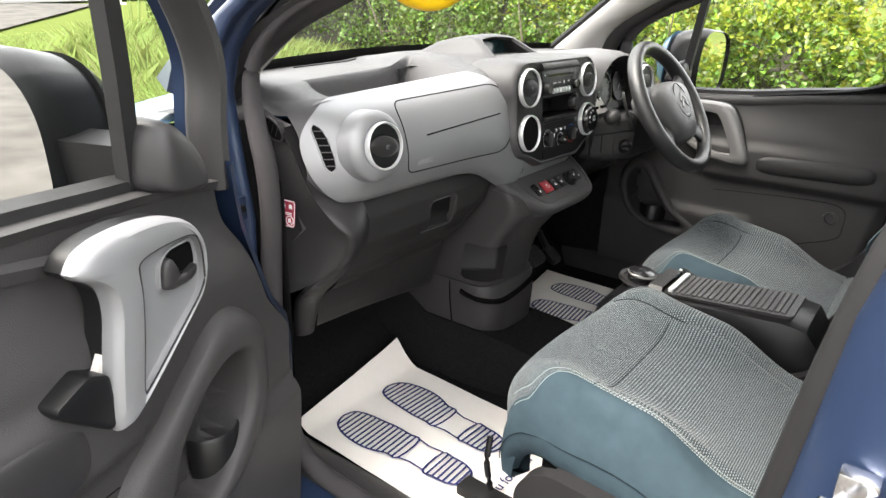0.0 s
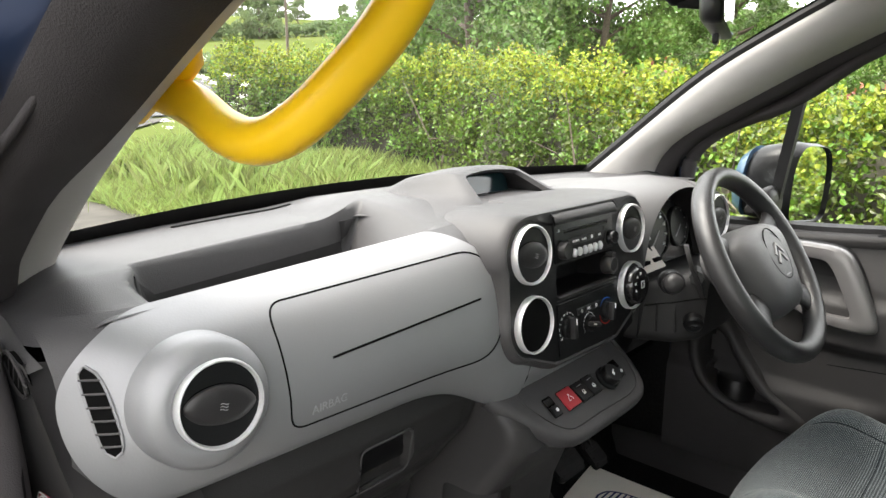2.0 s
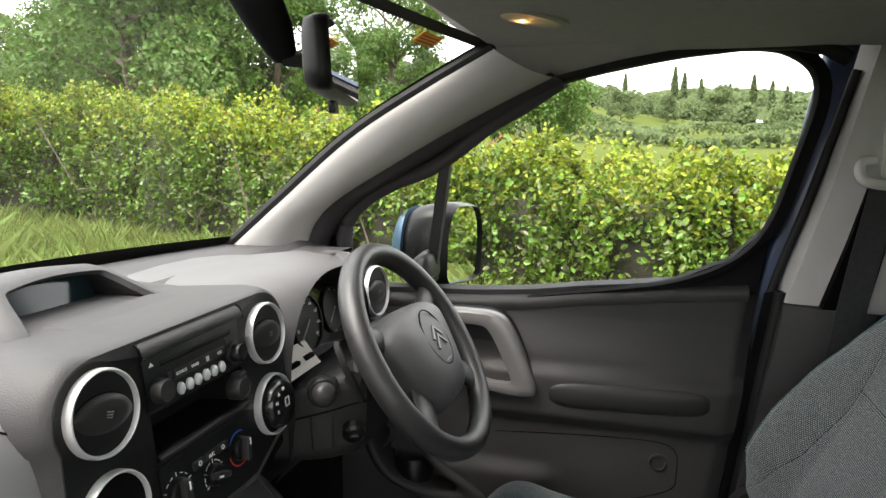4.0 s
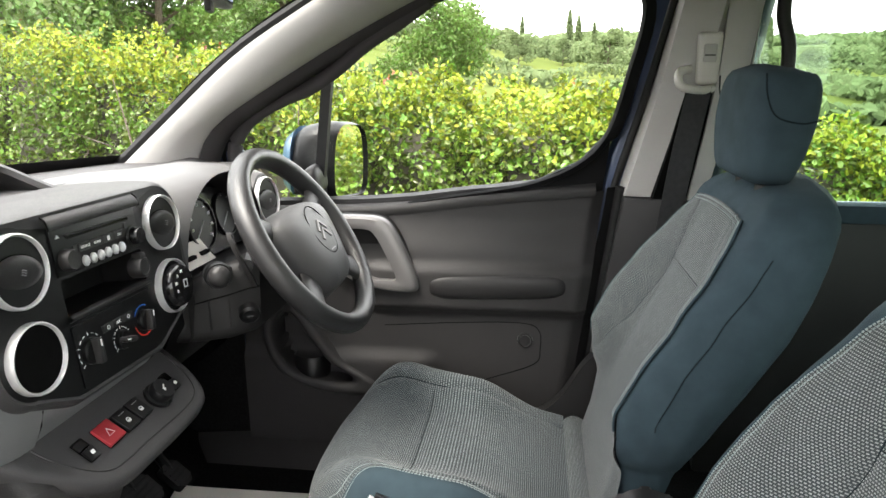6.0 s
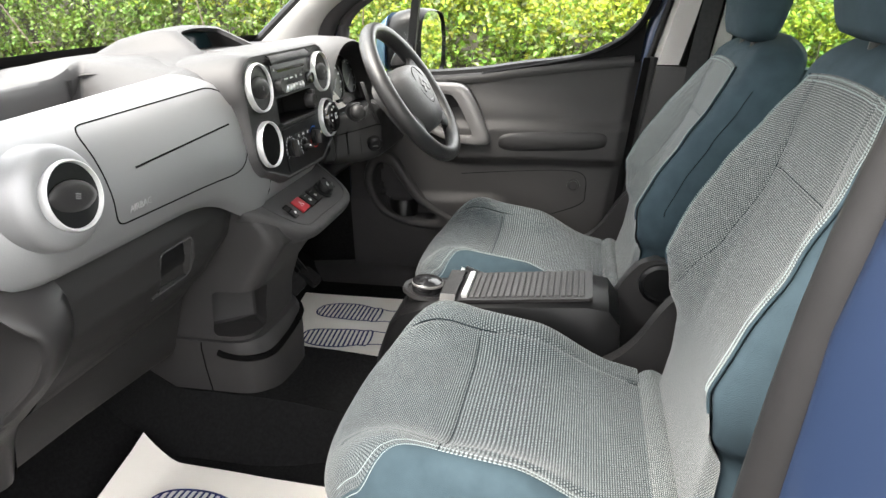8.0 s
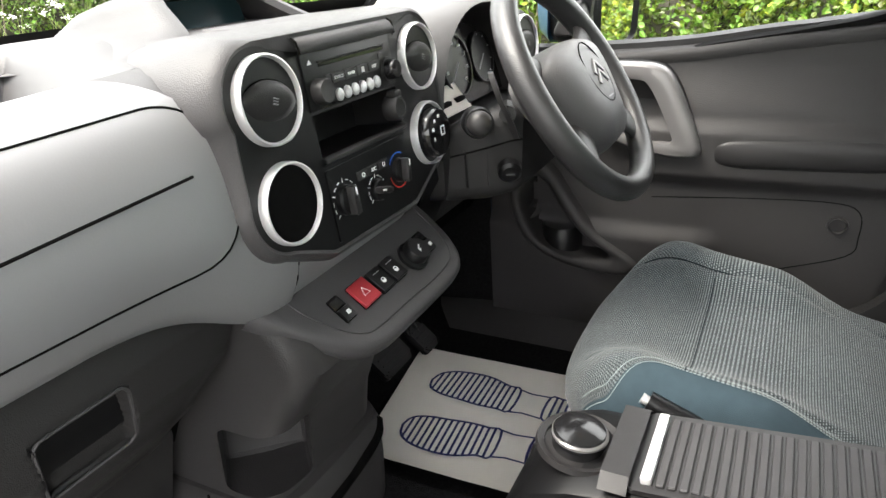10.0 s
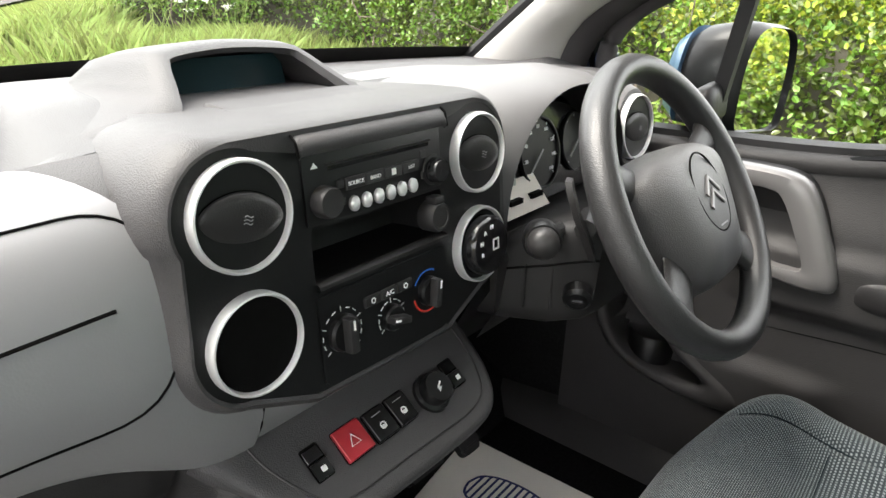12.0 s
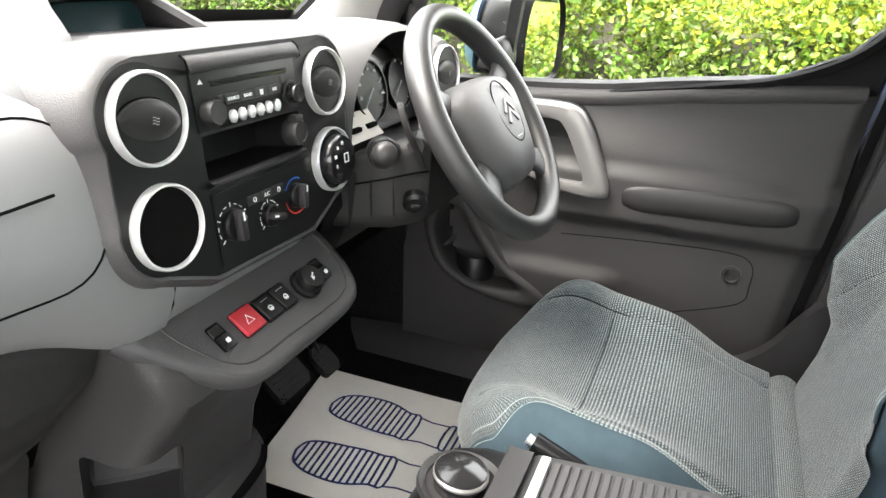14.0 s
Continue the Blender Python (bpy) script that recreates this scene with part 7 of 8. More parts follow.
        part("release_lever", loft([[place(lc.x + (a - lc.x) * k, sh["plate"] + dw, lc.y + (b - lc.y) * k) for a, b in lev] for k, dw in ((1.0, 0.0), (1.0, -0.006), (0.92, -0.010), (0.5, -0.0115))], close=True), DARK, sc, "black release lever", 60)
        part("arm_gap", loft([[place(s, w, z) for s, z in ((0.165, 0.995), (0.206, 0.930), (0.182, 0.915))] for w in (-0.014, -0.004)], close=True), BELTG, arm, "pale back of the arm")
    else:
        part("handle_plate", bm, DOORP, arm, "dark recess behind the handle", 0)
    if handle_side:
        cup = rounded([(0.268, 0.929), (0.224, 0.944), (0.200, 0.932), (0.198, 0.872), (0.208, 0.868), (0.266, 0.918)], 0.006, 4)
        part("handle_cup", loft([[place(0.215 + (a - 0.215) * k, w, 0.90 + (b - 0.90) * k) for a, b in cup] for k, w in ((1.02, 0.006), (1.0, -0.020), (0.97, -0.025), (0.85, -0.027))], close=True), BLACK, lin, "black pull cup", 50)
    # arm rest strip
    s0, s1, zc, hh = sh["rest"]
    rest = []
    for k in range(31):
        t = k / 30
        e = max(0.0, 1 - abs(2 * t - 1) ** 7) ** 0.5
        rest.append([place(lerp(s0, s1, t), -0.014 - 0.014 * e * math.sin(a) ** 0.6, zc + 0.010 * t + hh * e * math.cos(a)) for a in [math.pi * i / 12 for i in range(13)]])
    part("arm_rest", loft(rest), DARK, lin, "soft dark arm rest strip", 60)
    part("rest_joint", tube([q for q in [r[0] for r in rest]], 0.0016, 6), VOID, lin)
    # lower pocket with a broad soft lip
    def lipring(t, w):
        return [place(lerp(p[0], q[0], t), w, lerp(p[1], q[1], t)) for p, q in zip(lip, mouth)]

    pk = part("pocket_lip", loft([lipring(t, w) for t, w in ((-0.10, 0.006), (0.0, -0.016), (0.12, -0.0235), (0.4, -0.0265), (0.75, -0.026), (0.93, -0.021), (1.02, -0.008), (1.06, 0.03), (1.06, 0.05))], close=True, caps=False), DOORP, lin, "broad rounded pocket lip", 70)
    hz = 0.70 if handle_side else 0.66
    part("pocket_holder", loft([[place(0.045 * math.cos(a) * k, 0.03 - 0.045 * math.sin(a) * k, z) for a in [math.pi * i / 12 for i in range(13)]] for k, z in ((0.92, hz - 0.06), (1.0, hz + 0.02), (0.93, hz + 0.024), (0.85, hz - 0.05))]), BLACK, pk, "bottle holder", 60)
    # speaker screw cap and panel line
    part("screw_cap", lathe([(0.018, 0), (0.0175, 0.004), (0.0145, 0.0045), (0.0125, 0.001), (0.0005, 0.001)], 24, basis(place(0.515, 0.0, 0.748), place(1, 0, 0) - place(0, 0, 0), Vector((0, 0, 1))) @ pose(0, 0, 0, 180 if handle_side else 0)), DARK, lin, "round dark screw cap")
    ln = spline([(0.19, 0.772, 0), (0.36, 0.785, 0), (0.50, 0.79, 0), (0.545, 0.775, 0), (0.55, 0.73, 0), (0.535, 0.69, 0), (0.42, 0.645, 0), (0.38, 0.62, 0)], 5)
    part("panel_joint", tube([place(q.x, 0.0002, q.y) for q in ln], 0.0011, 6), VOID, lin)
    # inner cover and outside mirror
    tri = rounded([(-0.042, 1.072), (0.060, 1.080), (0.058, 1.140), (0.046, 1.166), (0.018, 1.162), (-0.015, 1.130)], [0.03, 0.02, 0.03, 0.03, 0.04, 0.03], 6)
    hk = sh["hump"]
    rings = [[place(0.02 + (s - 0.02) * k * hk, w, 1.085 + (z - 1.085) * k * hk) for s, z in tri] for k, w in ((1.03, 0.066), (1.03, 0.045), (1.0, 0.024), (0.95, 0.012), (0.86, 0.003), (0.7, -0.003), (0.45, -0.007), (0.2, -0.008), (0.02, -0.008))]
    part("mirror_cover", loft(rings, close=True), DARK, d, "dark mirror mount cover", 60)
    mo = [(sh["far"] + (a - 0.155) * sh["reach"], b) for a, b in rounded([(0.155, 1.095), (0.345, 1.085), (0.362, 1.20), (0.345, 1.275), (0.20, 1.285), (0.160, 1.22)], [0.03, 0.04, 0.05, 0.04, 0.05, 0.05], 5)]
    # the housing stands out from the door: (out, z) outline, its glass faces back
    rings = []
    for s, k in ((0.075, 0.93), (0.058, 1.0), (0.03, 1.02), (-0.02, 0.92), (-0.06, 0.66), (-0.075, 0.30)):
        rings.append([place(s - sh["back"] + 0.28 * (w - 0.20), 0.255 + (w - 0.255) * k - 0.03, 1.185 + sh["drop"] + (z - 1.185) * k) for w, z in mo])
    mh = part("mirror_housing", loft(rings, close=True, caps=False), BLACK, d, "black door mirror housing", 60)
    bm = loft([rings_i for rings_i in ([place(s - sh["back"] + 0.28 * (w - 0.20), 0.255 + (w - 0.255) * k - 0.03, 1.185 + sh["drop"] + (z - 1.185) * k) for w, z in mo] for s, k in ((-0.040, 0.90), (-0.066, 0.70), (-0.084, 0.31)))], close=True)
    part("mirror_shell", bm, BLACK if handle_side else SHEENBLUE, mh, "black mirror shell" if handle_side else "blue painted mirror shell", 60)
    bm = bmesh.new()
    bm.faces.new([bm.verts.new(place(0.066 - sh["back"] + 0.28 * (w - 0.20) + 0.03 * (w - 0.25), 0.255 + (w - 0.255) * 0.95 - 0.03, 1.185 + sh["drop"] + (z - 1.185) * 0.95)) for w, z in mo])
    part("mirror_glass", bm, MIRROR, mh, "silvered mirror glass", 0)
    part("mirror_arm", loft([[place(s, w, z + 0.6 * sh["drop"]) for s, z in (((-0.02, 1.10), (0.05, 1.095), (0.055, 1.16), (0.0, 1.165)) if handle_side else ((-0.03, 1.10), (0.03, 1.095), (0.03, 1.135), (-0.015, 1.14)))] for w in (0.05, 0.10, 0.165)], close=True), BLACK, mh, "black mirror arm")
    return d


door("driver_door", "closed driver's door with dark grey lining and grey grab handle", lambda s, w, z: Vector((0.70 + w, -s, z)), 0, DRIVER)
DD = Vector((-0.943, -0.333, 0)).normalized()
DN = Vector((-0.333, 0.943, 0)).normalized()
passenger_door = door("passenger_door", "open passenger door with dark grey lining and silver grab handle", lambda s, w, z: Vector((-0.94, -0.01, z)) + DD * s + DN * w, 1, PASSENGER)


for z in (0.975, 0.815):
    leaf = part("hinge", block(-0.778, -0.754, 0.152, 0.160, z - 0.020, z + 0.020, 0.004), BLUE, passenger_door, "blue painted hinge")
    part("bolt", lathe([(0.008, 0.0), (0.008, 0.004), (0.0065, 0.0055), (0.0005, 0.0055)], 6, basis(Vector((-0.766, 0.152, z)), (1, 0, 0), (0, 0, 1))), BLACK, leaf, "dark bolt head")


# ---- roof fittings ----
def rear_mirror():
    r = thing("rear_view_mirror", "black interior mirror hung from the windscreen top", "mirror")
    ax, side = Vector((0.87, 0.47, 0.13)), Vector((0.47, -0.88, 0))
    rings = []
    for c, w, d in ((Vector((-0.024, -0.094, 1.514)), 0.024, 0.022), (Vector((-0.020, -0.098, 1.508)), 0.027, 0.026), (Vector((-0.010, -0.107, 1.482)), 0.024, 0.026), (Vector((0.0, -0.116, 1.452)), 0.015, 0.020), (Vector((0.003, -0.118, 1.444)), 0.009, 0.012)):
        c = c + ax * 0.02
        rings.append([c + side * (w * math.copysign(abs(math.cos(a)) ** 0.6, math.cos(a))) + ax * (d * math.copysign(abs(math.sin(a)) ** 0.6, math.sin(a))) for a in [2 * math.pi * k / 24 for k in range(24)]])
    part("mirror_foot", loft(rings, close=True), GASKET, r, "black mirror foot", 60)
    part("glass_mount", tube([(0.0, -0.085, 1.500), (0.06, -0.035, 1.535), (0.10, 0.0, 1.558)], 0.012, 10), BLACK, r)
    part("stem", tube([(0.012, -0.112, 1.450), (0.016, -0.128, 1.448), (0.026, -0.148, 1.445)], 0.0075, 10), BLACK, r)
    m = basis(Vector((0.028, -0.170, 1.443)), (0.955, 0.297, 0), (0.03, 0.05, 1))
    o = rounded([(-0.108, -0.030), (0.108, -0.034), (0.110, 0.030), (-0.106, 0.034)], 0.018, 5)
    part("housing", loft([[m @ Vector((x * k, y * k, z)) for x, y in o] for k, z in ((0.97, 0.0), (1.0, -0.003), (1.0, -0.012), (0.93, -0.022), (0.70, -0.028))], close=True), BLACK, r, "black mirror housing", 60)
    bm = bmesh.new()
    bm.faces.new([bm.verts.new(m @ Vector((x * 0.95, y * 0.88, 0.0008))) for x, y in o])
    part("glass", bm, MIRROR, r, "mirror glass", 0)
    part("dip_tab", block(-0.012, 0.012, -0.046, -0.033, -0.018, -0.010, 0.003, 2, m), BLACK, r)


rear_mirror()


def dome_lamp():
    l = thing("dome_lamp", "oval interior lamp glowing warm in the headliner", "lamp")
    m = pose(0.40, -0.290, 1.549, 180, 4, -38)
    part("lamp_base", lathe([(0.078, -0.006), (0.076, 0.004), (0.066, 0.007), (0.060, 0.004)], 32, m @ Matrix.Diagonal((1, 0.42, 1, 1))), LINER, l)
    part("bulb", lathe([(0.0005, 0.0), (0.008, 0.002), (0.010, 0.006), (0.006, 0.0095), (0.0005, 0.0105)], 16, m @ pose(-0.012, 0, 0.0012)), GLOW, l, "warm glowing bulb")
    part("lens", lathe([(0.062, 0.003), (0.055, 0.008), (0.03, 0.010), (0.0005, 0.0105)], 32, m @ Matrix.Diagonal((1, 0.40, 1, 1))), LENS, l, "clear ribbed lens")


dome_lamp()


def grab_strap():
    y = thing("grab_handle", "bright yellow grab bar fixed to the screen pillar", "grab handle")
    pts = [(-0.622, 0.050, 1.336), (-0.608, 0.022, 1.336), (-0.602, -0.022, 1.324), (-0.600, -0.062, 1.306), (-0.596, -0.098, 1.301), (-0.586, -0.130, 1.314), (-0.570, -0.166, 1.347), (-0.562, -0.196, 1.376), (-0.560, -0.215, 1.403), (-0.560, -0.226, 1.435), (-0.566, -0.236, 1.485), (-0.600, -0.250, 1.540)]
    part("bar", tube(spline(pts, 7), [0.0165] * 78, 14, up=(1, 0, 0)), YELLOW, y, "", 70)
    part("foot", lathe([(0.030, -0.01), (0.028, 0.006), (0.020, 0.016), (0.0005, 0.018)], 24, basis(Vector((-0.624, 0.040, 1.338)), (0.3, 0.9, -0.3), (0, 0.3, 1))), YELLOW, y)
    part("foot", tube([(-0.612, 0.030, 1.338), (-0.606, 0.006, 1.346), (-0.603, -0.016, 1.360), (-0.606, -0.032, 1.374)], [0.013, 0.0150, 0.0135, 0.007], 12), YELLOW, y, "", 70)


grab_strap()


def belt(sx):
    b = thing("seat_belt", "black seat belt with a pale height adjuster on the post", "seat belt", "seat belts")
    am = basis(Vector((sx * 0.672, -0.858, 1.362)), (0, -sx, 0), (sx * -0.10, -0.16, 1))
    shape = rounded([(-0.020, -0.050), (0.020, -0.050), (0.023, 0.046), (-0.023, 0.046)], 0.008, 4)
    ad = part("adjuster", loft([[am @ Vector((x * k, y * k, z)) for x, y in shape] for k, z in ((1.06, -0.012), (1.04, 0.004), (0.97, 0.012), (0.85, 0.014))], close=True), BELTG, b, "pale grey height adjuster", 50)
    part("adjuster_key", block(-0.012, 0.012, -0.008, 0.026, 0.0125, 0.0165, 0.003, 2, am), PILLAR, ad)
    part("key_slot", block(-0.010, 0.010, 0.004, 0.0065, 0.0160, 0.0172, 0, 1, am), DARK, ad)
    part("guide", tube(spline([(sx * 0.662, -0.868, 1.303), (sx * 0.648, -0.845, 1.300), (sx * 0.645, -0.812, 1.305), (sx * 0.650, -0.801, 1.318), (sx * 0.662, -0.806, 1.336), (sx * 0.668, -0.826, 1.340)], 5), 0.0085, 10), BELTG, b, "pale belt guide", 60)
    strip = [(sx * 0.650, -0.842, 1.306), (sx * 0.645, -0.832, 1.25), (sx * 0.645, -0.812, 1.12), (sx * 0.65, -0.775, 0.82), (sx * 0.66, -0.74, 0.55)]
    part("webbing", loft([[Vector(p) + Vector((0, a, 0)) for a in (-0.023, -0.008, 0.008, 0.023)] + [Vector(p) + Vector((sx * 0.002, a, 0)) for a in (0.023, -0.023)] for p in spline(strip, 5)], close=True), BELT, b, "black webbing")
    return b


belt(1)
belt(-1)


def striker():
    s = thing("door_striker", "bright steel door striker on the blue post", "striker")
    part("plate", block(-0.846, -0.826, -0.752, -0.722, 0.916, 0.958, 0.004), STEEL, s)
    part("loop", tube(spline([(-0.840, -0.716, 0.924), (-0.872, -0.726, 0.924), (-0.874, -0.744, 0.948), (-0.840, -0.748, 0.948)], 5), 0.004, 8), STEEL, s)


striker()


def screen_label():
    m = basis(screen_at(0.897, 0.975) + Vector((0, -0.006, -0.006)), screen_at(0.92, 0.97) - screen_at(0.87, 0.97), screen_at(0.897, 1.0) - screen_at(0.897, 0.92))
    l = thing("screen_label", "small orange paper label stuck on the windscreen", "label")
    lb = part("label_film", plate(rrect(0.05, 0.028, 0.002), 0.0006, m), ORANGE, l)
    for k in range(3):
        part("label_line", block(-0.02, 0.02, -0.009 + 0.007 * k, -0.0072 + 0.007 * k, 0, 0.0006, 0, 1, m), RED, lb)
    return l


screen_label()


# ---- outside: ground, hedge, verge, trees ----
SLOPE = 0.045


def gz(x, y):
    q = 0.35 * x + 0.94 * y
    return SLOPE * max(-6, min(y, 30)) + 0.135 * max(0, min(q, 150) - 34) + 0.036 * max(0, min(x, 190) - 30)


bm = bmesh.new()
ext = [-900, -300, -120, -60] + list(np.linspace(-40, 60, 51)) + [70, 80, 95, 110, 130, 160, 200, 260, 400, 700, 1400]
vs = [[bm.verts.new((x, y, gz(x, y) + (0.02 * noise.noise(Vector((x * 0.7, y * 0.7, 0))) if abs(x) < 40 and abs(y) < 50 else 0))) for y in ext] for x in ext]
for i in range(len(ext) - 1):
    for j in range(len(ext) - 1):
        bm.faces.new((vs[i][j], vs[i + 1][j], vs[i + 1][j + 1], vs[i][j + 1]))
setting(part("ground", bm, FIELD), "green pasture rising to the distance", "ground")


def sheet(name, label, cat, material, pts, lift):
    bm = bmesh.new()
    bm.faces.new([bm.verts.new((x, y, gz(x, y) + lift)) for x, y in pts])
    bmesh.ops.triangulate(bm, faces=bm.faces)
    return setting(part(name, bm, material), label, cat)


sheet("layby", "wet brown gravel of the lay-by", "gravel", GRAVEL, [(-14, -9), (3.0, -9), (2.6, 0.0), (2.4, 4.0), (1.6, 8.2), (3.2, 12.0), (8.0, 18.2), (-14, 18.6)], 0.045)
sheet("road", "worn grey country road", "road", ROAD, [(-60, 24.0), (-14, 18.0), (4, 17.2), (9, 19.5), (18, 24.0), (34, 30.0), (34, 45.0), (17, 37.0), (9, 29.9), (-14, 29.9), (-60, 29.9)], 0.06)
sheet("verge", "rough green grass verge", "grass", GRASS, [(2.5, -9), (7, -9), (7, 8.0), (5.0, 11.2), (3.0, 10.6), (1.3, 8.0), (2.1, 4.0), (2.5, 0.0)], 0.055)
sheet("puddle", "shallow puddle in the gravel", "puddle", WATER, rounded([(0.0, 5.9), (0.5, 5.75), (0.8, 5.4), (1.15, 5.7), (1.0, 6.1), (1.35, 6.5), (0.7, 6.9), (0.3, 6.6), (-0.4, 6.9), (-0.3, 6.3)], 0.16), 0.052)

rng = np.random.default_rng(5)


def leaf_cloud(name, P, size, material, parent=None, label="", up=0.35, aspect=0.66, kind=""):
    """Folded leaves at the places P: two faces each."""
    n = len(P)
    d = rng.normal(size=(n, 3))
    d /= np.linalg.norm(d, axis=1)[:, None]
    nn = rng.normal(size=(n, 3)) + np.array([-0.5, -0.2, up * 2])
    sdir = np.cross(d, nn)
    sdir /= np.linalg.norm(sdir, axis=1)[:, None] + 1e-9
    nn = np.cross(sdir, d)
    L = (size * rng.uniform(0.6, 1.25, n))[:, None]
    a = P - d * L * 0.5
    b = P + d * L * 0.5
    mid = P - d * L * 0.08
    out = nn * L * 0.10
    q = P + d * L * 0.22
    l1 = mid + sdir * L * aspect * 0.5 + out - d * L * 0.10
    r1 = mid - sdir * L * aspect * 0.5 + out - d * L * 0.10
    l2 = q + sdir * L * aspect * 0.38 + out
    r2 = q - sdir * L * aspect * 0.38 + out
    V = np.stack([a, l1, l2, b, r2, r1], axis=1).reshape(-1, 3)
    F = np.arange(6 * n).reshape(-1, 6)
    faces = np.concatenate([F[:, [0, 1, 2, 3]], F[:, [0, 3, 4, 5]]])
    me = bpy.data.meshes.new(name)
    me.from_pydata(V.tolist(), [], faces.tolist())
    ob = link_mesh(name, me, material, parent, label, 0)
    if kind:
        tagged(ob, kind=kind)
    return ob


def along(line, t):
    """The place and sideways direction at t (metres) along a polyline."""
    for a, b in zip(line, line[1:]):
        d = (b - a).length
        e = (b - a).normalized()
        if t <= d:
            return a + e * t, Vector((-e.y, e.x))
        t -= d
    return line[-1], Vector((-e.y, e.x))


HEDGE = [Vector(p) for p in ((4.1, -12.0), (4.0, -5.0), (3.9, -1.0), (4.1, 1.2), (5.0, 3.4), (5.4, 5.2), (5.0, 7.0), (4.2, 8.6))]


def hedge(name, label, line, h0, thick, n_leaf, size):
    total = sum((b - a).length for a, b in zip(line, line[1:]))
    hd = thing(name, label, "hedge")
    # woody frame
    bm = bmesh.new()
    for k in range(int(total * 9)):
        t = rng.uniform(0, total)
        c, s = along(line, t)
        c = c + s * rng.uniform(-0.25, 0.35) * thick
        z0 = gz(c.x, c.y)
        h = h0(t, total) * rng.uniform(0.5, 0.95)
        q = Vector((c.x + rng.normal() * 0.18, c.y + rng.normal() * 0.18, z0 + h * 0.5))
        tube([(c.x, c.y, z0), q, (q.x + rng.normal() * 0.2, q.y + rng.normal() * 0.2, z0 + h)], [0.016, 0.010, 0.004], 5, bm=bm)
        if rng.uniform() < 0.5:
            e = q + Vector((rng.normal() * 0.4, rng.normal() * 0.4, rng.normal() * 0.25))
            tube([q, (q + e) / 2 + Vector((0, 0, 0.05)), e], [0.008, 0.006, 0.003], 4, bm=bm)
    part("branches", bm, TWIG, hd, "tangled bare twigs", 0)
    # dark inner sheet that paints the shade behind the leaves
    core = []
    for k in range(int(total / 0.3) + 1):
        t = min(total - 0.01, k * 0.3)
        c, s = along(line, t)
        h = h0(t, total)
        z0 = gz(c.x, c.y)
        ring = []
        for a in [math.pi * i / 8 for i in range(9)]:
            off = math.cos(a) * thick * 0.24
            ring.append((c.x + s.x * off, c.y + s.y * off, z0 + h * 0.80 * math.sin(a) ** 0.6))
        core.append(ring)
    part("shade_core", loft(core), HEDGESHADE, hd, "dark sheet standing in for the shade inside the hedge", 0)
    P, T = [], []
    m = n_leaf * 3
    t = rng.uniform(0, total, m)
    a = rng.uniform(0.02, 1, m) ** 0.8 * math.pi * 0.9
    dep = rng.uniform(0, 1, m) ** 2
    for i in range(m):
        c, s = along(line, t[i])
        h = h0(t[i], total)
        lump = 1 + 0.20 * noise.noise(Vector((t[i] * 1.3, a[i] * 1.6, 2))) + 0.20 * noise.noise(Vector((t[i] * 4.1, a[i] * 4, 7)))
        # gaps where the twigs show
        if (noise.noise(Vector((t[i] * 2.3, a[i] * 2.6, 11))) < -0.14 or noise.noise(Vector((t[i] * 6.5, a[i] * 7.5, 31))) < -0.28) and rng.uniform() < 0.88:
            continue
        rr = (1 - 0.35 * dep[i]) * lump
        off = math.cos(a[i]) * thick * 0.5 * rr
        z = gz(c.x, c.y) + h * min(1.25, abs(math.sin(a[i])) ** 0.55 * rr + rng.normal() * 0.015)
        p = (c.x + s.x * off, c.y + s.y * off, z)
        (T if z > gz(c.x, c.y) + h * (0.64 + 0.30 * rng.uniform()) and rng.uniform() < 0.64 else P).append(p)
        if len(P) + len(T) >= n_leaf:
            break
    leaf_cloud("leaves", np.array(P), size, LEAF, hd, "glossy mid-green leaves", kind="stuff")
    # upright shoots standing out of the clipped top, a few of them red
    S, R = [], []
    for k in range(int(total * 16)):
        tt = rng.uniform(0, total)
        c, s = along(line, tt)
        c = c + s * rng.uniform(-0.3, 0.3) * thick
        z0 = gz(c.x, c.y) + h0(tt, total) * 0.98
        lean = rng.normal(0, 0.03, 2)
        for j in range(7):
            (R if k % 9 == 0 else S).append((c.x + lean[0] * j + rng.normal() * 0.014, c.y + lean[1] * j + rng.normal() * 0.014, z0 + 0.026 * j * (0.5 + (k % 5) * 0.2)))
    leaf_cloud("shoots", np.array(S), size * 0.8, LEAFTOP, hd, "yellow-green upright shoots", kind="stuff")
    leaf_cloud("red_shoots", np.array(R), size * 0.7, BUD, hd, "reddish shoots", kind="stuff")
    leaf_cloud("young_leaves", np.array(T), size * 0.9, LEAFTOP, hd, "yellow-green young leaves", kind="stuff")
    return hd


hedge("hedge", "clipped green hedge with yellow-green shoots beside the lay-by", HEDGE, lambda t, total: lerp(1.06, 1.27, ease((t - 9.2) / 1.8)) + 0.31 * ease((t - 11.5) / 5), 1.1, 215000, 0.045)

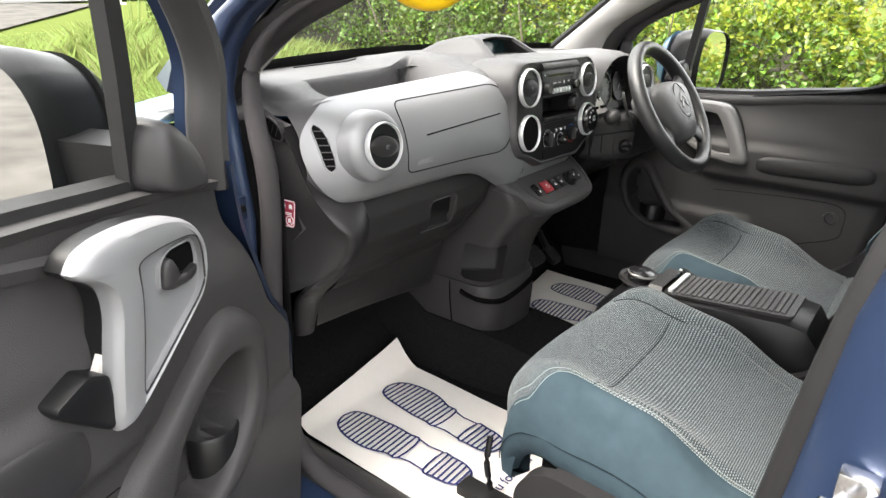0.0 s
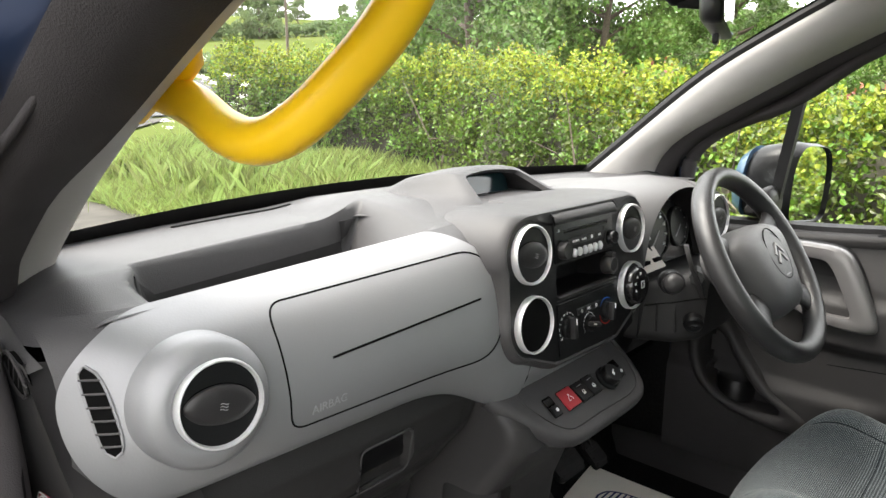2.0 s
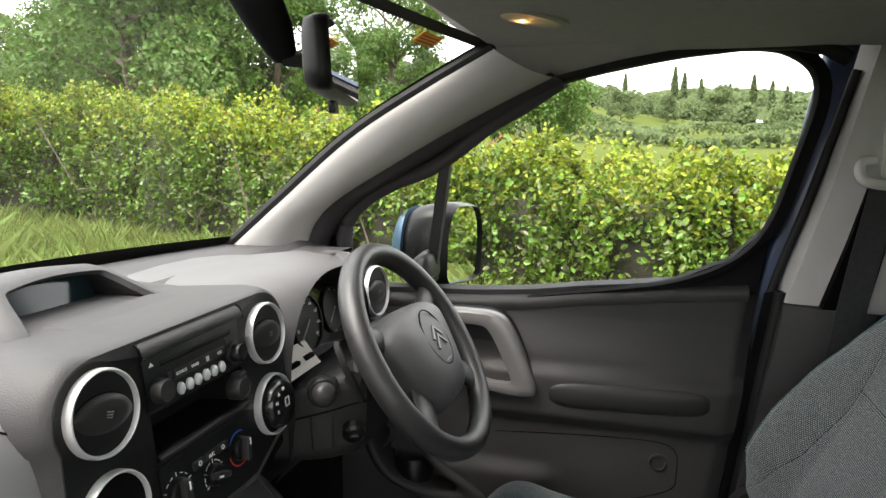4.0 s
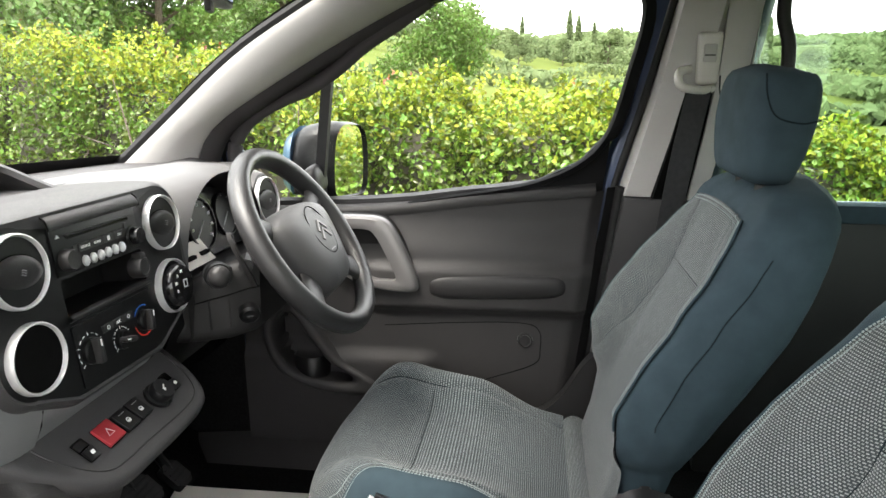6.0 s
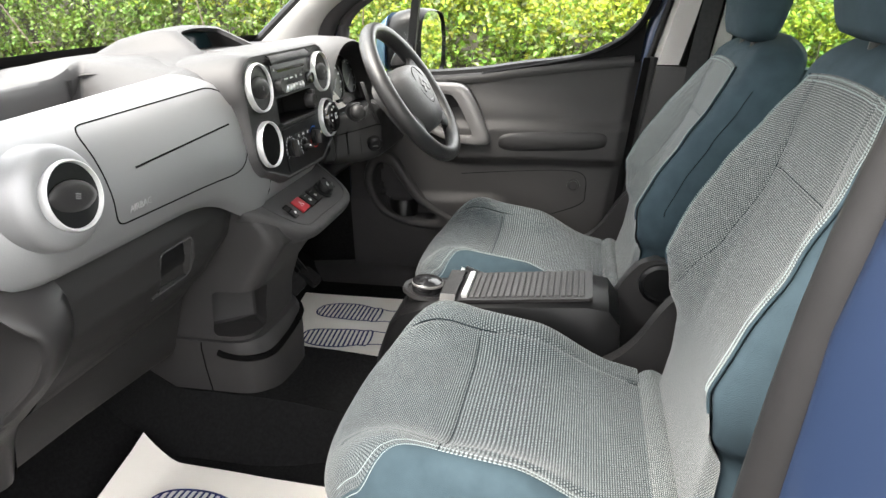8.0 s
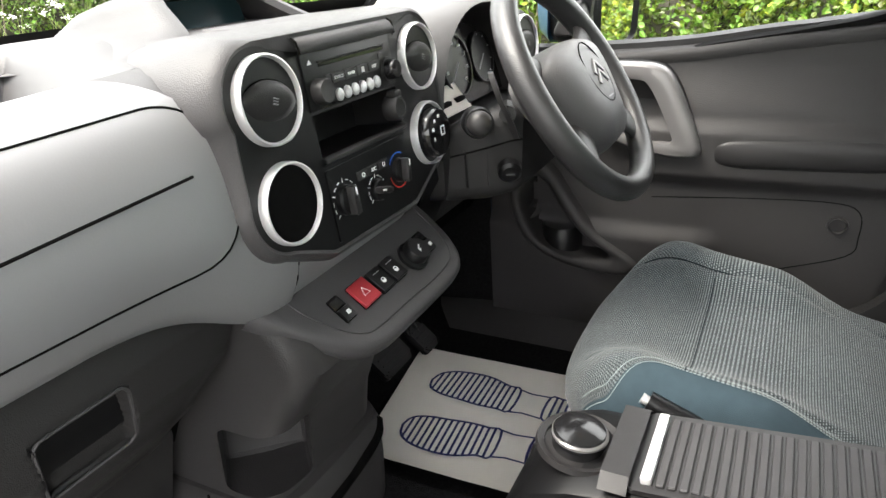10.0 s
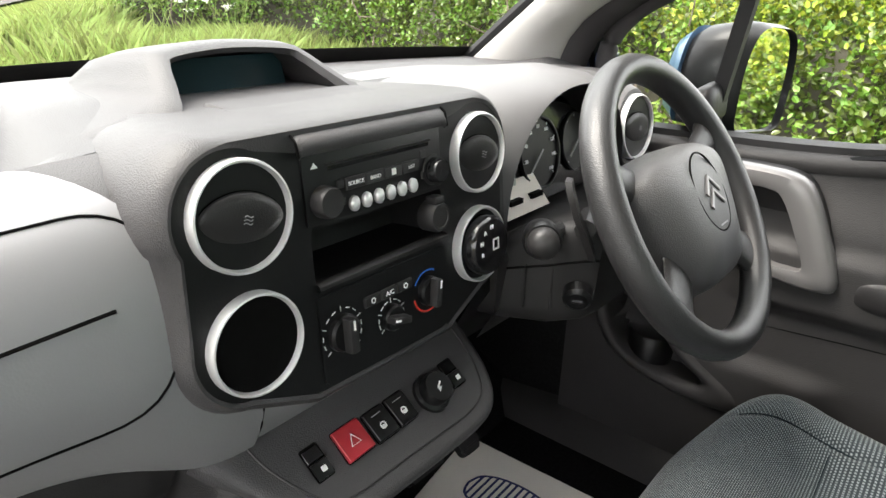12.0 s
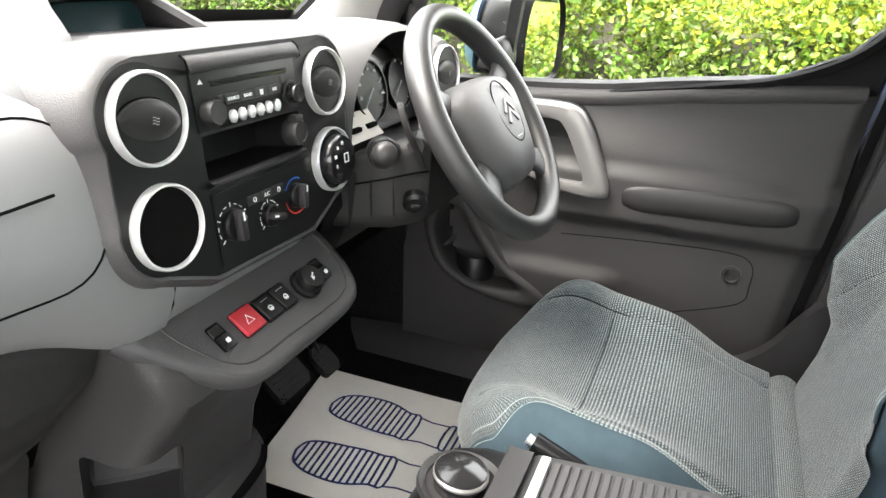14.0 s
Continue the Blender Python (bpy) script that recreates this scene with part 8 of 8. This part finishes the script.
# grass verge blades
def blades(name, label, n, area, h0, lean):
    V, F = [], []
    k = 0
    while k < n:
        x, y = area()
        z = gz(x, y) + 0.05
        h = h0 * rng.uniform(0.5, 1.4) * (0.7 + 0.6 * (noise.noise(Vector((x * 0.9, y * 0.9, 4))) + 0.5))
        a = rng.uniform(0, 6.28)
        w = rng.uniform(0.0018, 0.0045)
        bx, by = rng.normal(0, lean, 2) * h
        i = len(V)
        V += [(x - w * math.cos(a), y - w * math.sin(a), z), (x + w * math.cos(a), y + w * math.sin(a), z), (x + bx * 0.4 + w * 0.7 * math.cos(a), y + by * 0.4 + w * 0.7 * math.sin(a), z + h * 0.6), (x + bx, y + by, z + h)]
        F += [(i, i + 1, i + 2), (i, i + 2, i + 3)]
        k += 1
    me = bpy.data.meshes.new(name)
    me.from_pydata(V, [], F)
    ob = link_mesh(name, me, GRASSB, None, "", 0)
    return tagged(ob, label, "grass", kind="stuff")


def near_hedge():
    total = sum((b - a).length for a, b in zip(HEDGE, HEDGE[1:]))
    t = rng.uniform(8.5, total + 0.8)
    c, s = along(HEDGE, t)
    off = 0.35 + abs(rng.normal(0, 0.9))
    return c.x + s.x * off, c.y + s.y * off


blades("long_grass", "long green grass and weeds along the hedge foot", 44000, near_hedge, 0.30, 0.35)
blades("verge_grass", "short bright green verge grass", 42000, lambda: (rng.uniform(1.6, 4.6), rng.uniform(2.0, 10.5)), 0.12, 0.5)
blades("field_edge_grass", "rough grass beside the lay-by", 9000, lambda: (rng.uniform(-20, 12), rng.uniform(31, 38)), 0.40, 0.4)


def cow_parsley(at, h):
    c = thing("cow_parsley", "tall cow parsley with white flower heads by the hedge", "wild flower", "cow parsley")
    x, y = at
    z = gz(x, y)
    bm = bmesh.new()
    bl = bmesh.new()
    for k in range(6):
        e = Vector((x + rng.normal() * 0.22, y + rng.normal() * 0.22, z + h * rng.uniform(0.6, 1.05)))
        tube([(x, y, z), ((x + e.x) / 2, (y + e.y) / 2, z + h * 0.5), e], [0.006, 0.004, 0.002], 5, bm=bm)
        for j in range(26):
            r = abs(rng.normal()) * 0.045
            a = rng.uniform(0, 6.28)
            bmesh.ops.create_cone(bl, segments=5, radius1=0.011, radius2=0.006, depth=0.006, cap_ends=True, matrix=Matrix.Translation((e.x + r * math.cos(a), e.y + r * math.sin(a), e.z + 0.012 * rng.normal())))
    part("stems", bm, GRASSB, c, "", 0)
    part("flower_heads", bl, BLOSSOM, c, "flat white flower heads", 0)


for k in range(9):
    t = 19.0 + 0.32 * k
    c0, s0 = along(HEDGE, t)
    off = 0.65 + 0.25 * rng.normal()
    cow_parsley((c0.x + s0.x * off, c0.y + s0.y * off), 1.15 + 0.2 * rng.normal())


def tree(name, label, h, crown, n_leaf, size, material, seed, trunk=0.12, slim=False):
    """A trunk with limbs, and leaves in clumps about the limb ends."""
    r = np.random.default_rng(seed)
    t = thing(name, label, "tree")
    bm = bmesh.new()
    base = h * (0.10 if not slim else 0.08)
    tube([(0, 0, 0), (0.05 * h * r.normal() * 0.3, 0.02 * h, base), (0.03 * h * r.normal(), 0.02 * h * r.normal(), h * 0.9)], [trunk, trunk * 0.75, trunk * 0.12], 8, bm=bm)
    ends = []
    for k in range(26):
        z = lerp(base, h * 0.92, r.uniform() ** 0.8)
        f = 1 - 0.55 * ((z - base) / (h - base)) ** 1.6
        if slim:
            f *= 0.9
        a = r.uniform(0, 6.28)
        L = crown * f * r.uniform(0.45, 1.0)
        e = Vector((L * math.cos(a), L * math.sin(a), z + (h * 0.06 if not slim else h * 0.12) * r.uniform(0.2, 1.6)))
        tube([(0, 0, z * 0.92), (e.x * 0.5, e.y * 0.5, lerp(z, e.z, 0.6)), e], [trunk * 0.35, trunk * 0.2, trunk * 0.05], 5, bm=bm)
        ends += [e, e * 0.75 + Vector((0, 0, z * 0.24))]
    part("trunk", bm, TWIG, t, "grey-brown trunk and limbs", 40)
    P = []
    for e in ends:
        k = int(n_leaf * 1.7) // len(ends)
        rad = crown * r.uniform(0.20, 0.36) * (0.55 if slim else 1)
        g = r.normal(size=(k, 3))
        g /= np.linalg.norm(g, axis=1)[:, None]
        g *= (r.uniform(0, 1, k) ** 0.45)[:, None] * rad * np.array([1, 1, 0.75 if not slim else 1.6])
        P.append(g + np.array(e))
    if slim:
        # a close upright column of leaves
        k = int(n_leaf * 1.7)
        q = r.uniform(0, 1, k)
        rad = crown * 0.75 * np.minimum(1.0, np.sin(np.pi * np.clip(q, 0.02, 1) ** 0.7) ** 0.7 + 0.06) * r.uniform(0, 1, k) ** 0.5
        a = r.uniform(0, 6.28, k)
        rad *= 0.55 + 0.65 * np.abs(np.sin(q * 21 + 2 * a))
        P = [np.stack([rad * np.cos(a), rad * np.sin(a), h * (0.08 + 0.95 * q)], 1)]
    leaf_cloud("crown", np.concatenate(P), size * 0.7, material, t, "green leafy crown", kind="stuff")
    return t


def plant(src, x, y, scale=1.0, turn=0.0):
    z = gz(x, y)
    c = copy_thing(src, pose(x, y, z, 0, 0, turn))
    c.scale = (scale, scale, scale)
    return c


def far_wood(name, label, line, height, depth, n, size):
    """A belt of distant crowns: lumps of leaves along a line."""
    total = sum((b - a).length for a, b in zip(line, line[1:]))
    P = []
    while len(P) < n:
        t = rng.uniform(0, total)
        c, s2 = along(line, t)
        off = rng.uniform(-0.5, 0.5) * depth
        x, y = c.x + s2.x * off, c.y + s2.y * off
        r = height * rng.uniform(0.22, 0.42)
        top = height * rng.uniform(0.55, 1.0) * (0.85 + 0.3 * noise.noise(Vector((t * 0.03, off * 0.05, 3))))
        g = rng.normal(size=(90, 3))
        g /= np.linalg.norm(g, axis=1)[:, None]
        g[:, 2] = g[:, 2] * 1.1
        P += [(x + r * q[0], y + r * q[1], max(gz(x, y) + 0.2, gz(x, y) + top - r + r * q[2])) for q in g]
        P += [(x + r * 0.8 * q[0], y + r * 0.8 * q[1], gz(x, y) + (top - r) * rng.uniform(0.05, 1.0)) for q in g[:40]]
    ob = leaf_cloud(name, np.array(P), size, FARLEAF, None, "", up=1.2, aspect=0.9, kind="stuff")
    return tagged(ob, label, "trees")


far_wood("far_wood", "continuous hazy belt of trees across the fields", [Vector(q) for q in ((168, 70), (172, 0), (168, -90), (150, -190))], 6.0, 12, 30000, 1.10)

oak = tree("oak_tree", "broad green hedgerow tree", 9.0, 3.8, 16500, 0.21, TREELEAF, 3, 0.24)
oak.location = (15.0, 13.0, gz(15, 13))
thorn = tree("hawthorn_tree", "rounded green hawthorn tree", 5.5, 2.6, 7000, 0.20, TREELEAF, 8, 0.14)
thorn.location = (24.0, 28.0, gz(24, 28))
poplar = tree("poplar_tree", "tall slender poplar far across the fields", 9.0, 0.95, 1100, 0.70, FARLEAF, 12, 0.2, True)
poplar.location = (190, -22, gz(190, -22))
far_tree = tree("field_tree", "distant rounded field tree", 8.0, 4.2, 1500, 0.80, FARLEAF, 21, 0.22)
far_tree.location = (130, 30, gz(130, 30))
for x, y, s, a in ((18.5, 10.5, 0.85, 70), (21.0, 16.5, 1.05, 160), (19.5, 19.0, 0.80, 240), (25.0, 9.0, 0.8, 300), (26, 22, 1.0, 100)):
    plant(oak, x, y, s, a)
for x, y, s, a in ((30.0, 30.0, 1.1, 200), (30, 12, 1.1, 60), (32, 4.5, 1.2, 150), (56, -36, 0.75, 40), (84, -44, 1.1, 10), (78, -66, 1.2, 220)):
    plant(thorn, x, y, s, a)
for k, y in enumerate((4, -8, -10.5, -14, -18.5, -27, -30, -34, -35.5, -41, -44, -50, -53, -57)):
    plant(poplar, 178 + (k % 3) * 4, y, 0.92 + 0.12 * (k * 7 % 4), 50 * k)
for k in range(26):
    yy = 62 - 8.4 * k
    plant(far_tree, 130 + 14 * math.sin(k * 1.7), yy, 0.75 + 0.25 * math.sin(k * 2.3), 77 * k)
for x, y, sc in ((38, 72, 0.62), (45, 72, 0.68), (60, 92, 0.4)):
    plant(far_tree, x, y, sc, 7 * x)
for k in range(6):
    plant(far_tree, 90 + 16 * k, 150 + 10 * math.sin(k * 2.1), 0.9 + 0.3 * math.sin(k), 40 * k)
for k in range(8):
    plant(far_tree, 50 + 11 * k, 112 - 5 * k + 6 * (k % 2), 0.42 + 0.12 * (k * 5 % 3), 33 * k)
# far hedgerow lines
for nm, x0, y0, x1, y1, h in (("far_hedgerow", 60, 40, 66, -110, 1.6), ("far_hedgerow", 100, 60, 104, -140, 2.2), ("far_hedgerow", 14, 44, 60, 34, 1.2), ("far_hedgerow", -40, 60, 60, 75, 1.8), ("far_hedgerow", 27, -8, 34, -70, 0.9), ("far_hedgerow", 40, -20, 120, -34, 1.2), ("far_hedgerow", 150, 80, 155, -170, 5.5)):
    n = 5000
    u = rng.uniform(0, 1, n)
    P = np.stack([lerp(x0, x1, u) + rng.normal(0, 0.6, n), lerp(y0, y1, u) + rng.normal(0, 0.6, n), np.zeros(n)], 1)
    bump = 0.75 + 0.35 * np.sin(u * 57) * np.sin(u * 23 + 1)
    P[:, 2] = np.array([gz(p[0], p[1]) for p in P]) + h * bump * rng.uniform(0, 1, n) ** 0.6
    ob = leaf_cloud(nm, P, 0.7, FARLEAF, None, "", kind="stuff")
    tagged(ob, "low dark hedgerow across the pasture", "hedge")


# the hill's haze comes from its pale colour alone
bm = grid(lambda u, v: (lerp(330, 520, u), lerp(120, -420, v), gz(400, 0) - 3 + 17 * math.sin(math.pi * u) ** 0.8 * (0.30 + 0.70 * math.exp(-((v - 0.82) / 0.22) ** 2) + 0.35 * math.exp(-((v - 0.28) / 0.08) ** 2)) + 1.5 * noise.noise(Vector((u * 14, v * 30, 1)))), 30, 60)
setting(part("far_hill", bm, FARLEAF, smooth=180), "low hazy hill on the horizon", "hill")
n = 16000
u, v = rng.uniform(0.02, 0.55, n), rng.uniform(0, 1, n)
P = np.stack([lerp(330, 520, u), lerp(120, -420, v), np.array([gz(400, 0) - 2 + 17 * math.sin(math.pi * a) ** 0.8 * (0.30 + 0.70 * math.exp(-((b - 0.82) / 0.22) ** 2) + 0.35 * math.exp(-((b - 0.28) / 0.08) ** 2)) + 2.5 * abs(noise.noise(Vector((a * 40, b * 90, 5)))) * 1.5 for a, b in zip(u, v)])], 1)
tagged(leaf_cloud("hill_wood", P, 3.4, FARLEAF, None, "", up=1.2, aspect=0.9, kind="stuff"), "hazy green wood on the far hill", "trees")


def post_pole():
    p = thing("field_pole", "slim grey wooden pole in the field", "pole")
    part("shaft", tube([(20.1, 30.0, gz(20, 30) - 0.2), (20.1, 30.0, gz(20, 30) + 6.5)], [0.09, 0.06], 8), TWIG, p)


post_pole()
